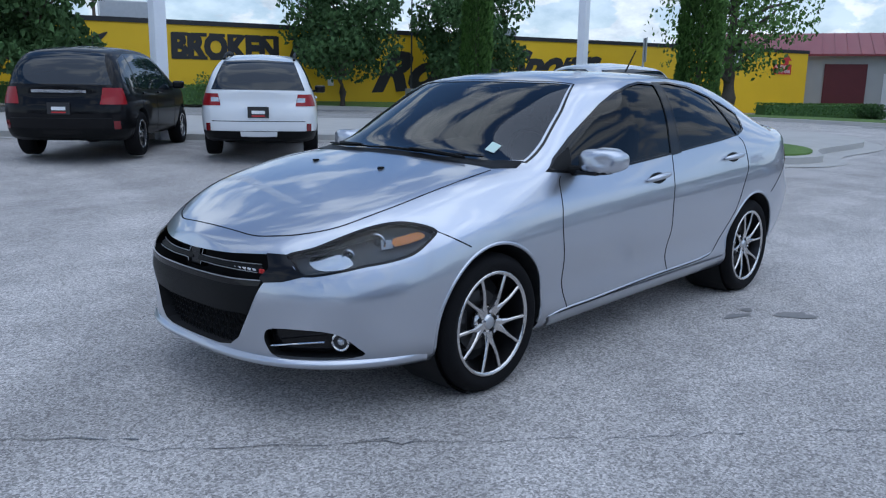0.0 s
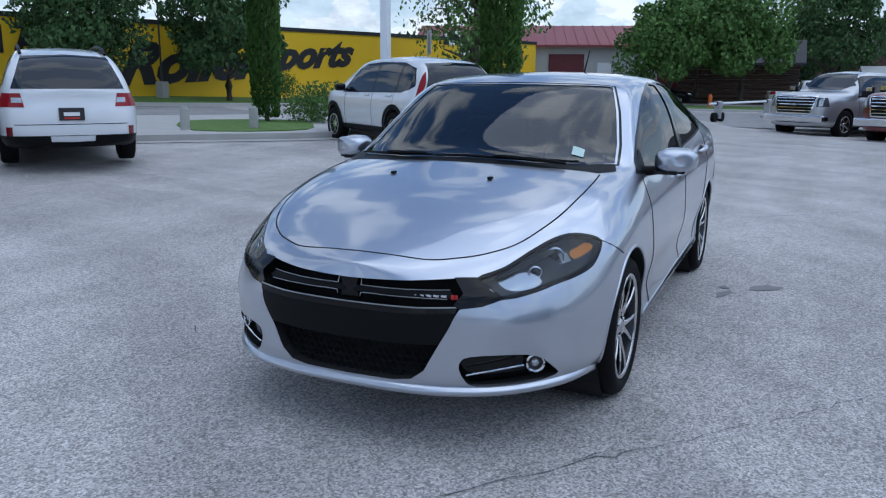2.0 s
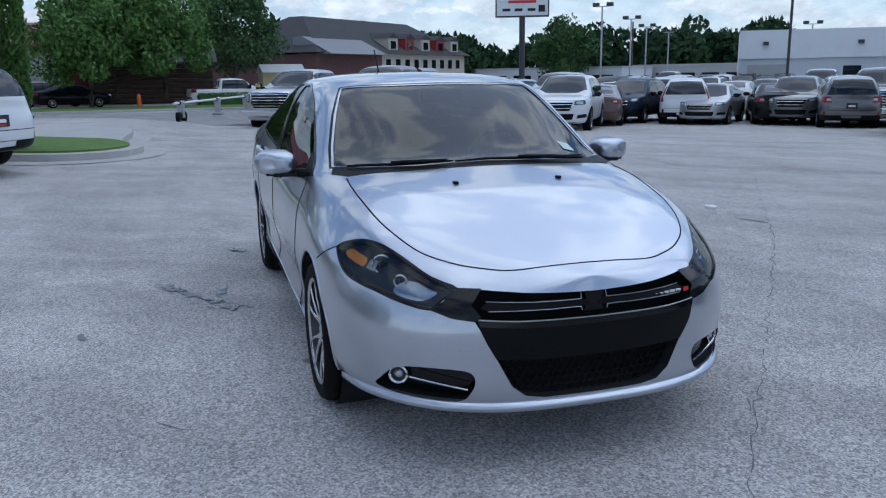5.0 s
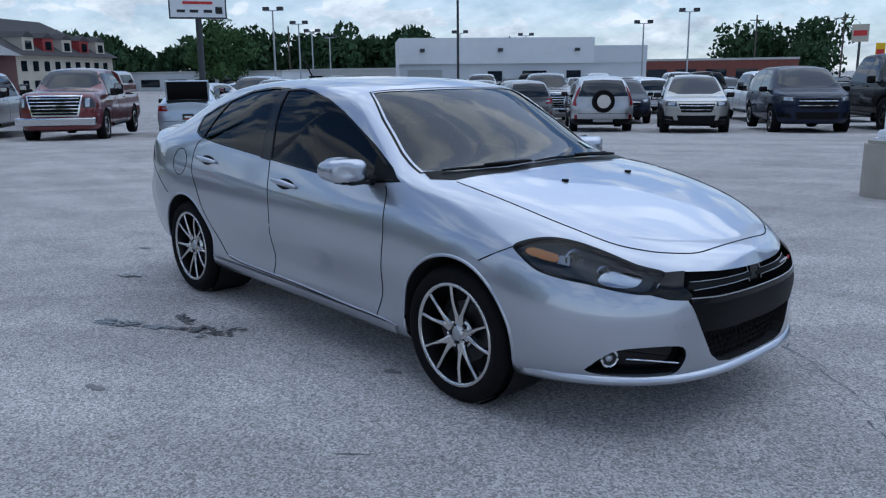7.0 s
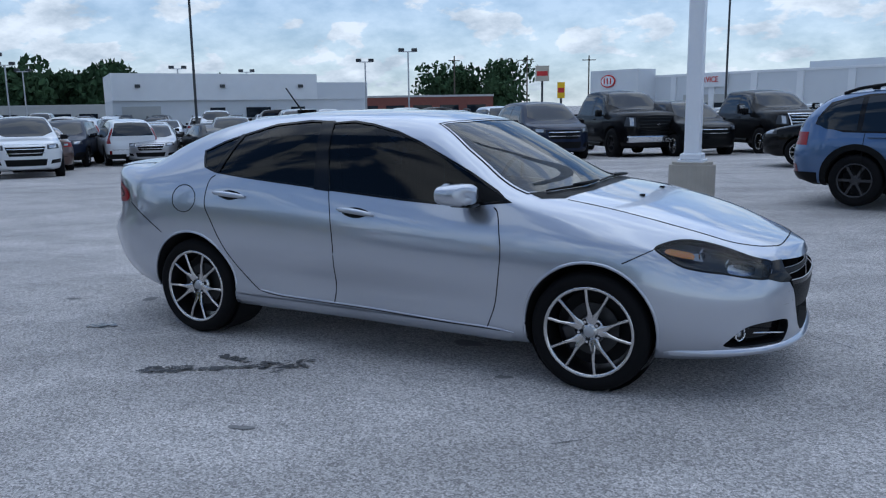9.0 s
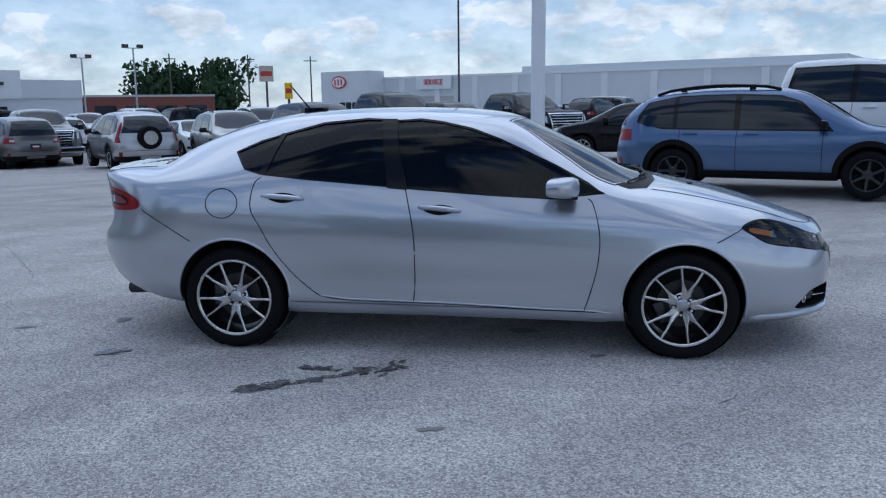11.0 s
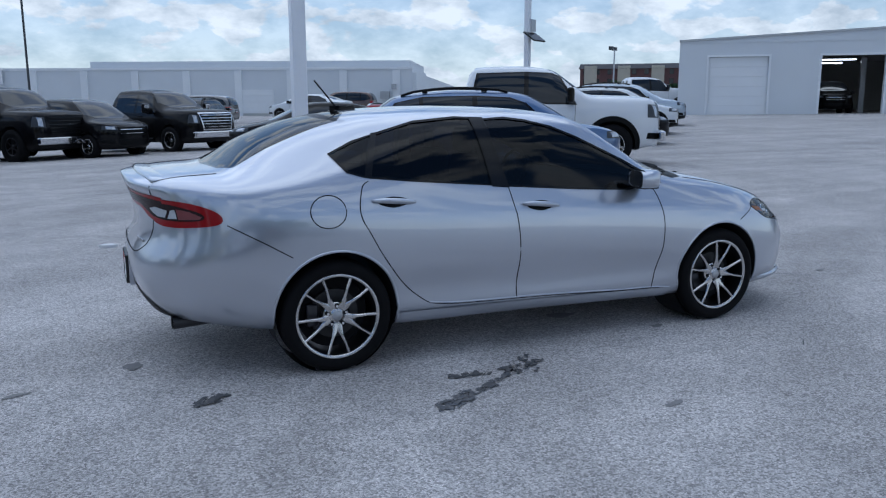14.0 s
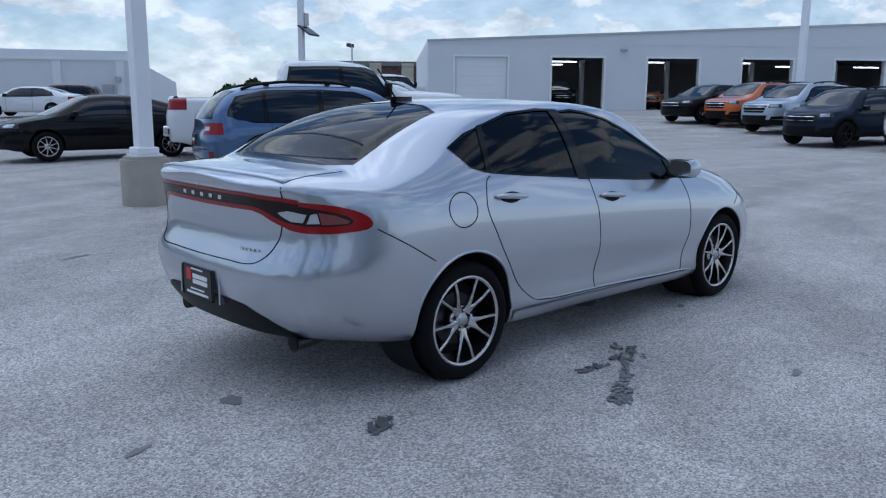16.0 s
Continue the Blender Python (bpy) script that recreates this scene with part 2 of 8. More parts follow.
mat("interior", (0.028, 0.036, 0.041), 0.8, vary=0.2, scale=6)
mat("red_lens", (0.26, 0.004, 0.008), 0.3, vary=0.05, scale=10, coat=0.5, spec=0.2)
mat("porch_metal", (0.20, 0.205, 0.215), 0.55, vary=0.15, scale=2)
mat("brick_dark", (0.13, 0.065, 0.062), 0.85, vary=0.25, scale=3, fine=0.2, fine_scale=30)
mat("lamp_housing", (0.035, 0.040, 0.048), 0.3, metal=0.0, vary=0.1, scale=20, spec=0.4)
mat("brake_iron", (0.05, 0.05, 0.052), 0.45, metal=0.6, vary=0.15, scale=30)
mat("lamp_core", (0.018, 0.008, 0.009), 0.25, vary=0.05, scale=10, spec=0.3)
mat("lamp_inner", (0.20, 0.06, 0.062), 0.3, vary=0.2, scale=40, spec=0.3)
mat("lamp_bowl", (0.42, 0.44, 0.47), 0.16, metal=1.0, vary=0.25, scale=30)
mat("lamp_clear", (0.46, 0.48, 0.50), 0.25, vary=0.15, scale=60)
mat("red_deep", (0.16, 0.004, 0.008), 0.12, vary=0.05, scale=10, coat=0.6)
mat("clear_lens", (0.50, 0.52, 0.55), 0.1, metal=0.6, vary=0.2, scale=20)
mat("amber", (0.85, 0.30, 0.05), 0.2, vary=0.1, scale=40)
mat("plate_black", (0.02, 0.02, 0.022), 0.4, vary=0.0)
mat("white_print", (0.8, 0.8, 0.8), 0.5, vary=0.0)
mat("stain", (0.135, 0.135, 0.138), 0.09, vary=0.3, scale=6, fine=0.2, fine_scale=120, bump=0.05)
mat("stain_pale", (0.215, 0.21, 0.208), 0.85, vary=0.2, scale=5, fine=0.25, fine_scale=120, bump=0.3)
mat("paper", (0.75, 0.75, 0.75), 0.8, vary=0.1)
mat("log_dark", (0.06, 0.035, 0.025), 0.85, vary=0.2, scale=4)
mat("log_chink", (0.45, 0.42, 0.38), 0.85, vary=0.1, scale=4)
mat("shed", (0.42, 0.36, 0.17), 0.7, vary=0.1)
mat("orange", (0.65, 0.14, 0.02), 0.4, vary=0.1)
glow("tube_light", (0.9, 0.95, 1.0), 3.0)
glass("car_glass", (0.06, 0.10, 0.15), ior=1.42)
glass("screen_glass", (0.20, 0.34, 0.42), ior=1.75)
glass("lens_glass", (0.86, 0.90, 0.95), ior=1.45)


# ---- mesh helpers ----
from mathutils.geometry import tessellate_polygon


def link_mesh(name, bm, material, smooth=False):
    me = bpy.data.meshes.new(name)
    bmesh.ops.recalc_face_normals(bm, faces=bm.faces)
    if smooth:
        for f in bm.faces:
            f.smooth = True
    bm.to_mesh(me)
    bm.free()
    for m in material if isinstance(material, (list, tuple)) else [material]:
        me.materials.append(MATS[m] if isinstance(m, str) else m)
    return new(name, me)


def part(name, bm, material, parent=None, label="", smooth=False):
    ob = link_mesh(name, bm, material, smooth)
    if parent is not None:
        ob.parent = parent
    if label:
        ob["label"] = label
    return ob


def thing(name, label, category, group="", m=None, kind=""):
    ob = tagged(new(name), label, category, group, kind)
    if m is not None:
        ob.matrix_world = m
    return ob


def box(sx, sy, sz, x=0, y=0, z=0, bevel=0.0, bm=None, m=None):
    """A box with its middle at x, y and its foot at z."""
    bm = bm or bmesh.new()
    got = bmesh.ops.create_cube(bm, size=1.0, matrix=(m or Matrix()) @ Matrix.Translation((x, y, z + sz / 2)) @ Matrix.Diagonal((sx, sy, sz, 1)))
    if bevel:
        edges = {e for v in got["verts"] for e in v.link_edges}
        bmesh.ops.bevel(bm, geom=list(edges), offset=bevel, segments=2, affect="EDGES", profile=0.5)
    return bm


def rod(a, b, r, r2=None, seg=12, bm=None):
    """A round bar from a to b."""
    bm = bm or bmesh.new()
    a, b = Vector(a), Vector(b)
    d = b - a
    m = Matrix.Translation((a + b) / 2) @ d.to_track_quat("Z", "Y").to_matrix().to_4x4()
    bmesh.ops.create_cone(bm, cap_ends=True, segments=seg, radius1=r, radius2=r if r2 is None else r2, depth=d.length, matrix=m)
    return bm


def prism(outline, lo, hi, bm=None, m=None):
    """A flat outline (pairs) made into a slab between heights lo and hi, then moved by m."""
    bm = bm or bmesh.new()
    m = m or Matrix()
    low = [bm.verts.new(m @ Vector((x, y, lo))) for x, y in outline]
    top = [bm.verts.new(m @ Vector((x, y, hi))) for x, y in outline]
    n = len(outline)
    bm.faces.new(low[::-1])
    bm.faces.new(top)
    for i in range(n):
        bm.faces.new((low[i], low[(i + 1) % n], top[(i + 1) % n], top[i]))
    return bm


def smooth_loop(points, steps=5):
    """A closed rounded outline through the given corners."""
    out, n = [], len(points)
    for i in range(n):
        p = [Vector(points[(i + k) % n]) for k in (-1, 0, 1, 2)]
        for s in range(steps):
            u = s / steps
            out.append(0.5 * (2 * p[1] + (p[2] - p[0]) * u + (2 * p[0] - 5 * p[1] + 4 * p[2] - p[3]) * u * u + (3 * p[1] - p[0] - 3 * p[2] + p[3]) * u**3))
    return [tuple(v) for v in out]


def tube(points, r, seg=8, bm=None, closed=False):
    bm = bm or bmesh.new()
    pts = [Vector(p) for p in points]
    rings, n = [], len(pts)
    for i, p in enumerate(pts):
        a, b = (pts[i - 1], pts[(i + 1) % n]) if closed else (pts[max(i - 1, 0)], pts[min(i + 1, n - 1)])
        q = (b - a).to_track_quat("Z", "Y")
        rr = r[i] if isinstance(r, (list, tuple)) else r
        rings.append([bm.verts.new(p + q @ Vector((rr * math.cos(2 * math.pi * k / seg), rr * math.sin(2 * math.pi * k / seg), 0))) for k in range(seg)])
    for i in range(n if closed else n - 1):
        a, b = rings[i], rings[(i + 1) % n]
        for k in range(seg):
            bm.faces.new((a[k], a[(k + 1) % seg], b[(k + 1) % seg], b[k]))
    if not closed:
        bm.faces.new(rings[0][::-1])
        bm.faces.new(rings[-1])
    return bm


def letters(text, height, width, depth=0.03, shear=0.0, bold=0.0, name="lettering"):
    """Text as a mesh in the x, z plane, scaled to its width and height, its lower left at the origin."""
    cu = bpy.data.curves.new(name, "FONT")
    cu.body, cu.shear, cu.offset, cu.extrude = text, shear, bold, 0.01
    cu.resolution_u = 3
    ob = bpy.data.objects.new(name, cu)
    scene.collection.objects.link(ob)
    dg = bpy.context.evaluated_depsgraph_get()
    me = bpy.data.meshes.new_from_object(ob.evaluated_get(dg))
    bpy.data.objects.remove(ob)
    co = np.array([v.co for v in me.vertices])
    lo, hi = co.min(0), co.max(0)
    bm = bmesh.new()
    bm.from_mesh(me)
    bpy.data.meshes.remove(me)
    for v in bm.verts:
        x, y, z = (v.co.x - lo[0]) / (hi[0] - lo[0]) * width, (v.co.y - lo[1]) / (hi[1] - lo[1]) * height, v.co.z
        v.co = (x, -depth if z > 0 else 0.0, y)
    return bm


def sstep(a, b, x):
    u = min(max((x - a) / (b - a), 0.0), 1.0)
    return u * u * (3 - 2 * u)


def gz(x, y):
    """Height of the ground: level round the car, rising to the workshop, falling a little over the far lot, rising to the long wall."""
    up = 0.85 * sstep(13, 40, 0.77 * x + 0.64 * y)
    down = -0.45 * sstep(10, 28, -0.77 * x + 0.64 * y)
    verge = 0.17 * sstep(6, 11, -0.45 * x - 0.89 * y) * (1 - sstep(12, 18, -x) * sstep(0, 8, y + 4))
    bay = 0.15 * sstep(5, 11, 0.5 * x + 0.86 * y) * sstep(-4, 4, x) * (1 - sstep(14, 30, y))
    street = 0.21 * sstep(27, 34, -0.33 * x - 0.943 * y)
    return up + down + verge + bay + street


# ---- ground ----
def build_ground():
    ticks = sorted({round(s * v, 2) for s in (-1, 1) for v in (*range(0, 46), 50, 60, 75, 100, 150, 250, 500, 1200, 2600)})
    bm = bmesh.new()
    grid = [[bm.verts.new((x, y, gz(x, y))) for y in ticks] for x in ticks]
    for i in range(len(ticks) - 1):
        for j in range(len(ticks) - 1):
            bm.faces.new((grid[i][j], grid[i + 1][j], grid[i + 1][j + 1], grid[i][j + 1]))
    tagged(part("ground", bm, "asphalt", smooth=True), "weathered pale grey asphalt of a car lot", "ground", kind="structure")


def slab(name, outline, height, material, label, category, lift=0.0, rough=0.0):
    """A low raised slab that follows the ground."""
    bm = bmesh.new()
    pts = outline
    low = [bm.verts.new((x, y, gz(x, y) - 0.1)) for x, y in pts]
    top = [bm.verts.new((x, y, gz(x, y) + height)) for x, y in pts]
    n = len(pts)
    for tri in tessellate_polygon([[Vector((x, y, 0)) for x, y in pts]]):
        bm.faces.new([top[i] for i in tri])
    for i in range(n):
        bm.faces.new((low[i], low[(i + 1) % n], top[(i + 1) % n], top[i]))
    return tagged(part(name, bm, material), label, category, kind="structure")


build_ground()
VERGE = [(1.87, -20.15), (-4.15, -12.14), (-6.79, -10.27), (-8.94, -7.99), (-10.74, -6.67), (-10.55, -5.1), (-10.42, -3.7), (-11.02, -2.62), (-12.1, -2.25), (-13.3, -2.72),
         (-16.69, -2.87), (-18.87, -5.72), (-18.31, -8.75), (-15.86, -13.01), (-11.46, -17.42), (-2, -26.5)]
ROAD = [(8, -36), (-8.57, -31.62), (-13.96, -27.96), (-19.33, -23.93), (-33.19, -12.89), (-39.81, -8.63), (-43.33, -0.29), (-45.9, 12.59), (-29.95, 9.38), (-22.03, -0.63), (-19.07, -5.62), (-18.51, -8.75), (-16.06, -13.2), (-11.66, -17.61), (-2.1, -26.7), (4, -32)]
slab("road", ROAD, 0.005, "road_asphalt", "pale worn street beyond the lot's verge", "road")
slab("pavement", smooth_loop(VERGE, 4), 0.13, "concrete", "pale concrete verge with rounded kerb", "pavement")


def inset(points, d):
    n, out = len(points), []
    for i in range(n):
        a, p, b = (Vector(points[(i + k) % n]) for k in (-1, 0, 1))
        e1, e2 = (p - a).normalized(), (b - p).normalized()
        nrm = Vector((-(e1 + e2).y, (e1 + e2).x)).normalized()
        out.append(tuple(p - nrm * d))
    return out


def gutter():
    """The flat apron of concrete along the foot of the kerb, with joints."""
    pts = smooth_loop(VERGE, 4)[:44]
    rim = inset(smooth_loop(VERGE, 4), 0.45)[:44]
    bm = bmesh.new()
    a = [bm.verts.new((x, y, gz(x, y) + 0.012)) for x, y in pts]
    b = [bm.verts.new((x, y, gz(x, y) + 0.012)) for x, y in rim]
    for i in range(len(a) - 1):
        bm.faces.new((a[i], a[i + 1], b[i + 1], b[i]))
    tagged(part("gutter", bm, "concrete"), "narrow concrete gutter along the kerb", "gutter", kind="structure")


gutter()
island = [(-11.0, -6.6), (-10.78, -4.9), (-10.70, -3.7), (-11.2, -2.82), (-12.1, -2.50), (-13.1, -2.95), (-13.5, -4.2), (-14.4, -6.6), (-15.2, -8.8), (-12.6, -8.9)]
slab("lawn", smooth_loop(island, 4), 0.165, "grass", "mown green grass island inside a concrete kerb", "lawn")
slab("lawn", smooth_loop([(-8.4, -10.22), (-9.79, -8.35), (-12.8, -10.72), (-11.22, -12.88)], 4), 0.15, "grass", "thin grass strip on the verge", "lawn")
FAR_KERB = [(-8.57, -31.72), (-13.96, -28.06), (-19.33, -24.03), (-33.19, -12.99), (-39.91, -8.72), (-43.43, -0.29), (-45.9, 12.59), (-51.89, 12.65), (-48.85, -1.2), (-46.26, -11.09), (-37.22, -17.51), (-23.37, -27.68), (-16.53, -32.72), (-9.65, -35.8)]
slab("pavement", FAR_KERB, 0.14, "concrete", "concrete pavement across the street", "pavement")
slab("lawn", inset(FAR_KERB, -0.6), 0.17, "grass", "mown lawn strip across the street", "lawn")


def blob(cx, cy, rx, ry, turn, seed, n=34, rough=0.45):
    rng, out = random.Random(seed), []
    ph = [rng.uniform(0, 6.28) for _ in range(5)]
    for i in range(n):
        a = 2 * math.pi * i / n
        r = 1 + rough * sum(math.sin((k + 2) * a + ph[k]) / (k + 1.5) for k in range(5)) * 0.7 + rng.uniform(-0.12, 0.12) * rough
        x, y = rx * max(r, 0.15) * math.cos(a), ry * max(r, 0.15) * math.sin(a)
        c, s = math.cos(radians(turn)), math.sin(radians(turn))
        out.append((cx + c * x - s * y, cy + s * x + c * y))
    return out


def stain(spots, label, material="stain"):
    bm = bmesh.new()
    for k, (x, y, rx, ry, turn) in enumerate(spots):
        vs = [bm.verts.new((px, py, 0.004 + 0.00012 * k)) for px, py in blob(x, y, rx, ry, turn, k * 13 + int(x * 31), 18)]
        bm.faces.new(vs)
    bmesh.ops.triangulate(bm, faces=bm.faces)
    ob = part("stain", bm, material)
    return tagged(ob, label, "stain", kind="structure")


# ---- buildings ----
def flat_frame(a, b, z=0.0):
    """Axes along a wall from a to b seen from its front: x along, y into the wall, z up."""
    d = (Vector((b[0], b[1], 0)) - Vector((a[0], a[1], 0)))
    ang = math.atan2(d.y, d.x)
    return Matrix.Translation((a[0], a[1], z)) @ Matrix.Rotation(ang, 4, "Z"), d.length


def wall_with_holes(length, height, thick, holes):
    """A wall in x, z with rectangular holes (x0, x1, z0, z1) right through, built of piers and lintels."""
    bm = bmesh.new()
    xs = sorted({0.0, length, *(v for h in holes for v in h[:2])})
    for x0, x1 in zip(xs, xs[1:]):
        mid = (x0 + x1) / 2
        cut = sorted((h[2], h[3]) for h in holes if h[0] < mid < h[1])
        z = 0.0
        for lo, hi in cut + [(height, height)]:
            if lo > z + 1e-4:
                box(x1 - x0, thick, lo - z, mid, thick / 2, z, bm=bm)
            z = hi
    bmesh.ops.remove_doubles(bm, verts=bm.verts, dist=1e-4)
    return bm


def long_wall():
    a, b = Vector((4, -36.4, 0)), Vector((-50.33, -16.47, 0))
    m, length = flat_frame(b, a, 0.0)
    th = thing("roller_hall", "long windowless hall with yellow wall and black coping", "building", m=m @ Matrix.Translation((0, 0, 0.2)))
    bm = box(length, 14, 3.72, length / 2, -7, -0.2)
    part("wall", bm, "yellow_wall", th)
    part("coping", box(length + 0.1, 14.1, 0.2, length / 2, -7, 3.52), "black_paint", th, "black metal coping")
    # lettering stands on the street face, read from the street
    face = Matrix.Rotation(math.pi, 4, "Z")

    def put(name, bm, x, z, mt="black_paint", label=""):
        ob = part(name, bm, mt, th, label)
        ob.matrix_local = Matrix.Translation((x, 0.012, z)) @ face
        return ob

    for word, x, w in (("BROKEN", 39.1, 4.7), ("ARROW", 34.0, 4.6)):
        put("lettering", letters(word, 1.12, w, 0.02, bold=0.06), x, 2.08, label="heavy black slab lettering")
        n = len(word)
        for i in range(n):
            for z in (0.0, 0.98):
                # slab serifs at the head and foot of each letter
                put("serif", box(w / n * 0.86, 0.02, 0.15, 0, 0, 0), x - w * (i + 0.5) / n, 2.08 + z)
    for word, x, w, z in (("Roller", 29.9, 7.9, 0.72), ("Sports", 22.4, 6.2, 1.05)):
        ob = put("lettering", letters(word, 1.95, w, 0.02, shear=0.5, bold=0.05), x, z, label="black brush-script lettering")
        ob.matrix_local = Matrix.Translation((x, 0.012, z)) @ face @ Matrix.Rotation(radians(-3), 4, "Y")
    # checkered flags, stepped
    for k in range(7):
        for j in range(4):
            if (k < 3 and j < 2) or (k > 3 and j > 2):
                continue
            put("check", box(0.5, 0.02, 0.43, 0.25, 0, 0), 9.2 - k * 0.5, 2.36 + j * 0.43, "white_print" if (k + j) % 2 else "black_paint")
    sx = 3.0
    put("sign", box(1.55, 0.03, 0.62, 0.78, 0, 0), sx, 2.2, "sign_red", "red notice board")
    put("sign", prism([(0.95, 0.62), (1.25, 0.62), (1.25, 0.85), (1.5, 0.85), (1.1, 1.25), (0.7, 0.85), (0.95, 0.85)], 0, 0.03, m=Matrix.Rotation(radians(90), 4, "X")), sx, 2.2, "sign_red", "red arrow")
    o = put("lettering", letters("PARKING\nIN THE REAR", 0.46, 1.3, 0.01), sx - 0.12, 2.28, "white_print")
    o.location.y += 0.035
    for x in (37.4, 32.1):
        put("notice", box(0.28, 0.02, 0.42, 0.14, 0, 0), x, 1.05, "white_print")
    part("roof_unit", box(2.4, 1.6, 1.3, 40.3, -6, 3.55, bevel=0.04), "steel", th, "grey metal air unit")
    part("roof_unit", box(1.6, 1.4, 1.0, 19.4, -6, 3.55, bevel=0.04), "steel", th, "grey metal air unit")
    # painted swoosh near the far end
    put("swoosh", prism(smooth_loop([(0, 0), (0.6, 1.0), (1.6, 1.5), (1.1, 0.9), (0.5, 0.0)], 4), 0, 0.02, m=Matrix.Rotation(radians(90), 4, "X")), 43.2, 1.6)


long_wall()


def workshop():
    """White service workshop with one closed and several open bays."""
    a = Vector((24.48, 27.34))
    d = Vector((math.cos(radians(-40.5)), math.sin(radians(-40.5))))
    b2 = a + d * 34
    z0 = gz(*a) - 0.02
    m, length = flat_frame(a, b2, z0)
    th = thing("workshop", "white metal service workshop with open garage bays", "building", m=m)
    H = 3.48
    first, w, step = 1.40, 2.72, 5.05
    bays = [(first + i * step, first + i * step + w, 0.0, 2.8) for i in range(6)]
    part("wall", wall_with_holes(length, H, 0.3, bays), "white_wall", th)
    part("wall", box(0.3, 22, H, 0.15, 11.3, 0), "white_wall", th)
    part("wall", box(0.3, 22, H, length - 0.15, 11.3, 0), "white_wall", th)
    part("wall", box(length - 0.6, 0.3, H, length / 2, 22.1, 0), "grey_wall", th)
    part("floor", box(length - 0.6, 21.6, 0.05, length / 2, 11.2, -0.02), "concrete", th)
    part("roof", box(length, 22.4, 0.15, length / 2, 11.2, H), "white_trim", th)
    rise = Matrix(((1, 0, 0, 0), (0, 0, 1, 0), (0, 1, 0, 0), (0, 0, 0, 1)))
    part("parapet", prism([(0, H - 0.02), (length, H - 0.02), (length, H + 1.61), (0, H + 0.05)], -0.02, 0.28, m=rise), "white_wall", th)
    part("coping", prism([(-0.03, H + 0.05), (length + 0.03, H + 1.61), (length + 0.03, H + 1.72), (-0.03, H + 0.16)], -0.07, 0.33, m=rise), "steel", th)
    d0 = part("garage_door", box(w - 0.01, 0.08, 2.79, bays[0][0] + w / 2, 0.16, 0), "white_trim", th, "closed white sectional door")
    for i in range(6):
        part("panel", box(w - 0.1, 0.03, 0.46, bays[0][0] + w / 2, 0.115, 0.02 + i * 0.462, bevel=0.01), "white_trim", d0)
    for x0, x1, _, h in bays:
        part("frame", box(0.1, 0.06, h, x0 - 0.05, -0.03, 0), "white_trim", th)
        part("frame", box(0.1, 0.06, h, x1 + 0.05, -0.03, 0), "white_trim", th)
        part("frame", box(w + 0.2, 0.06, 0.1, (x0 + x1) / 2, -0.03, h), "white_trim", th)
    for i in range(1, 6):
        x = (bays[i][0] + bays[i][1]) / 2
        for yy in (4, 8):
            part("tube_lamp", box(1.6, 0.12, 0.06, x, yy, 2.75), "tube_light", th, "lit white tube lamp")
        part("lift_post", box(0.25, 0.25, 2.9, x + 1.35, 5, 0), "steel", th)
    part("wall_lamp", box(0.35, 0.2, 0.12, bays[1][1] + 1.0, -0.12, 3.15, bevel=0.03), "steel", th)
    return m, bays


shop_m, shop_bays = workshop()


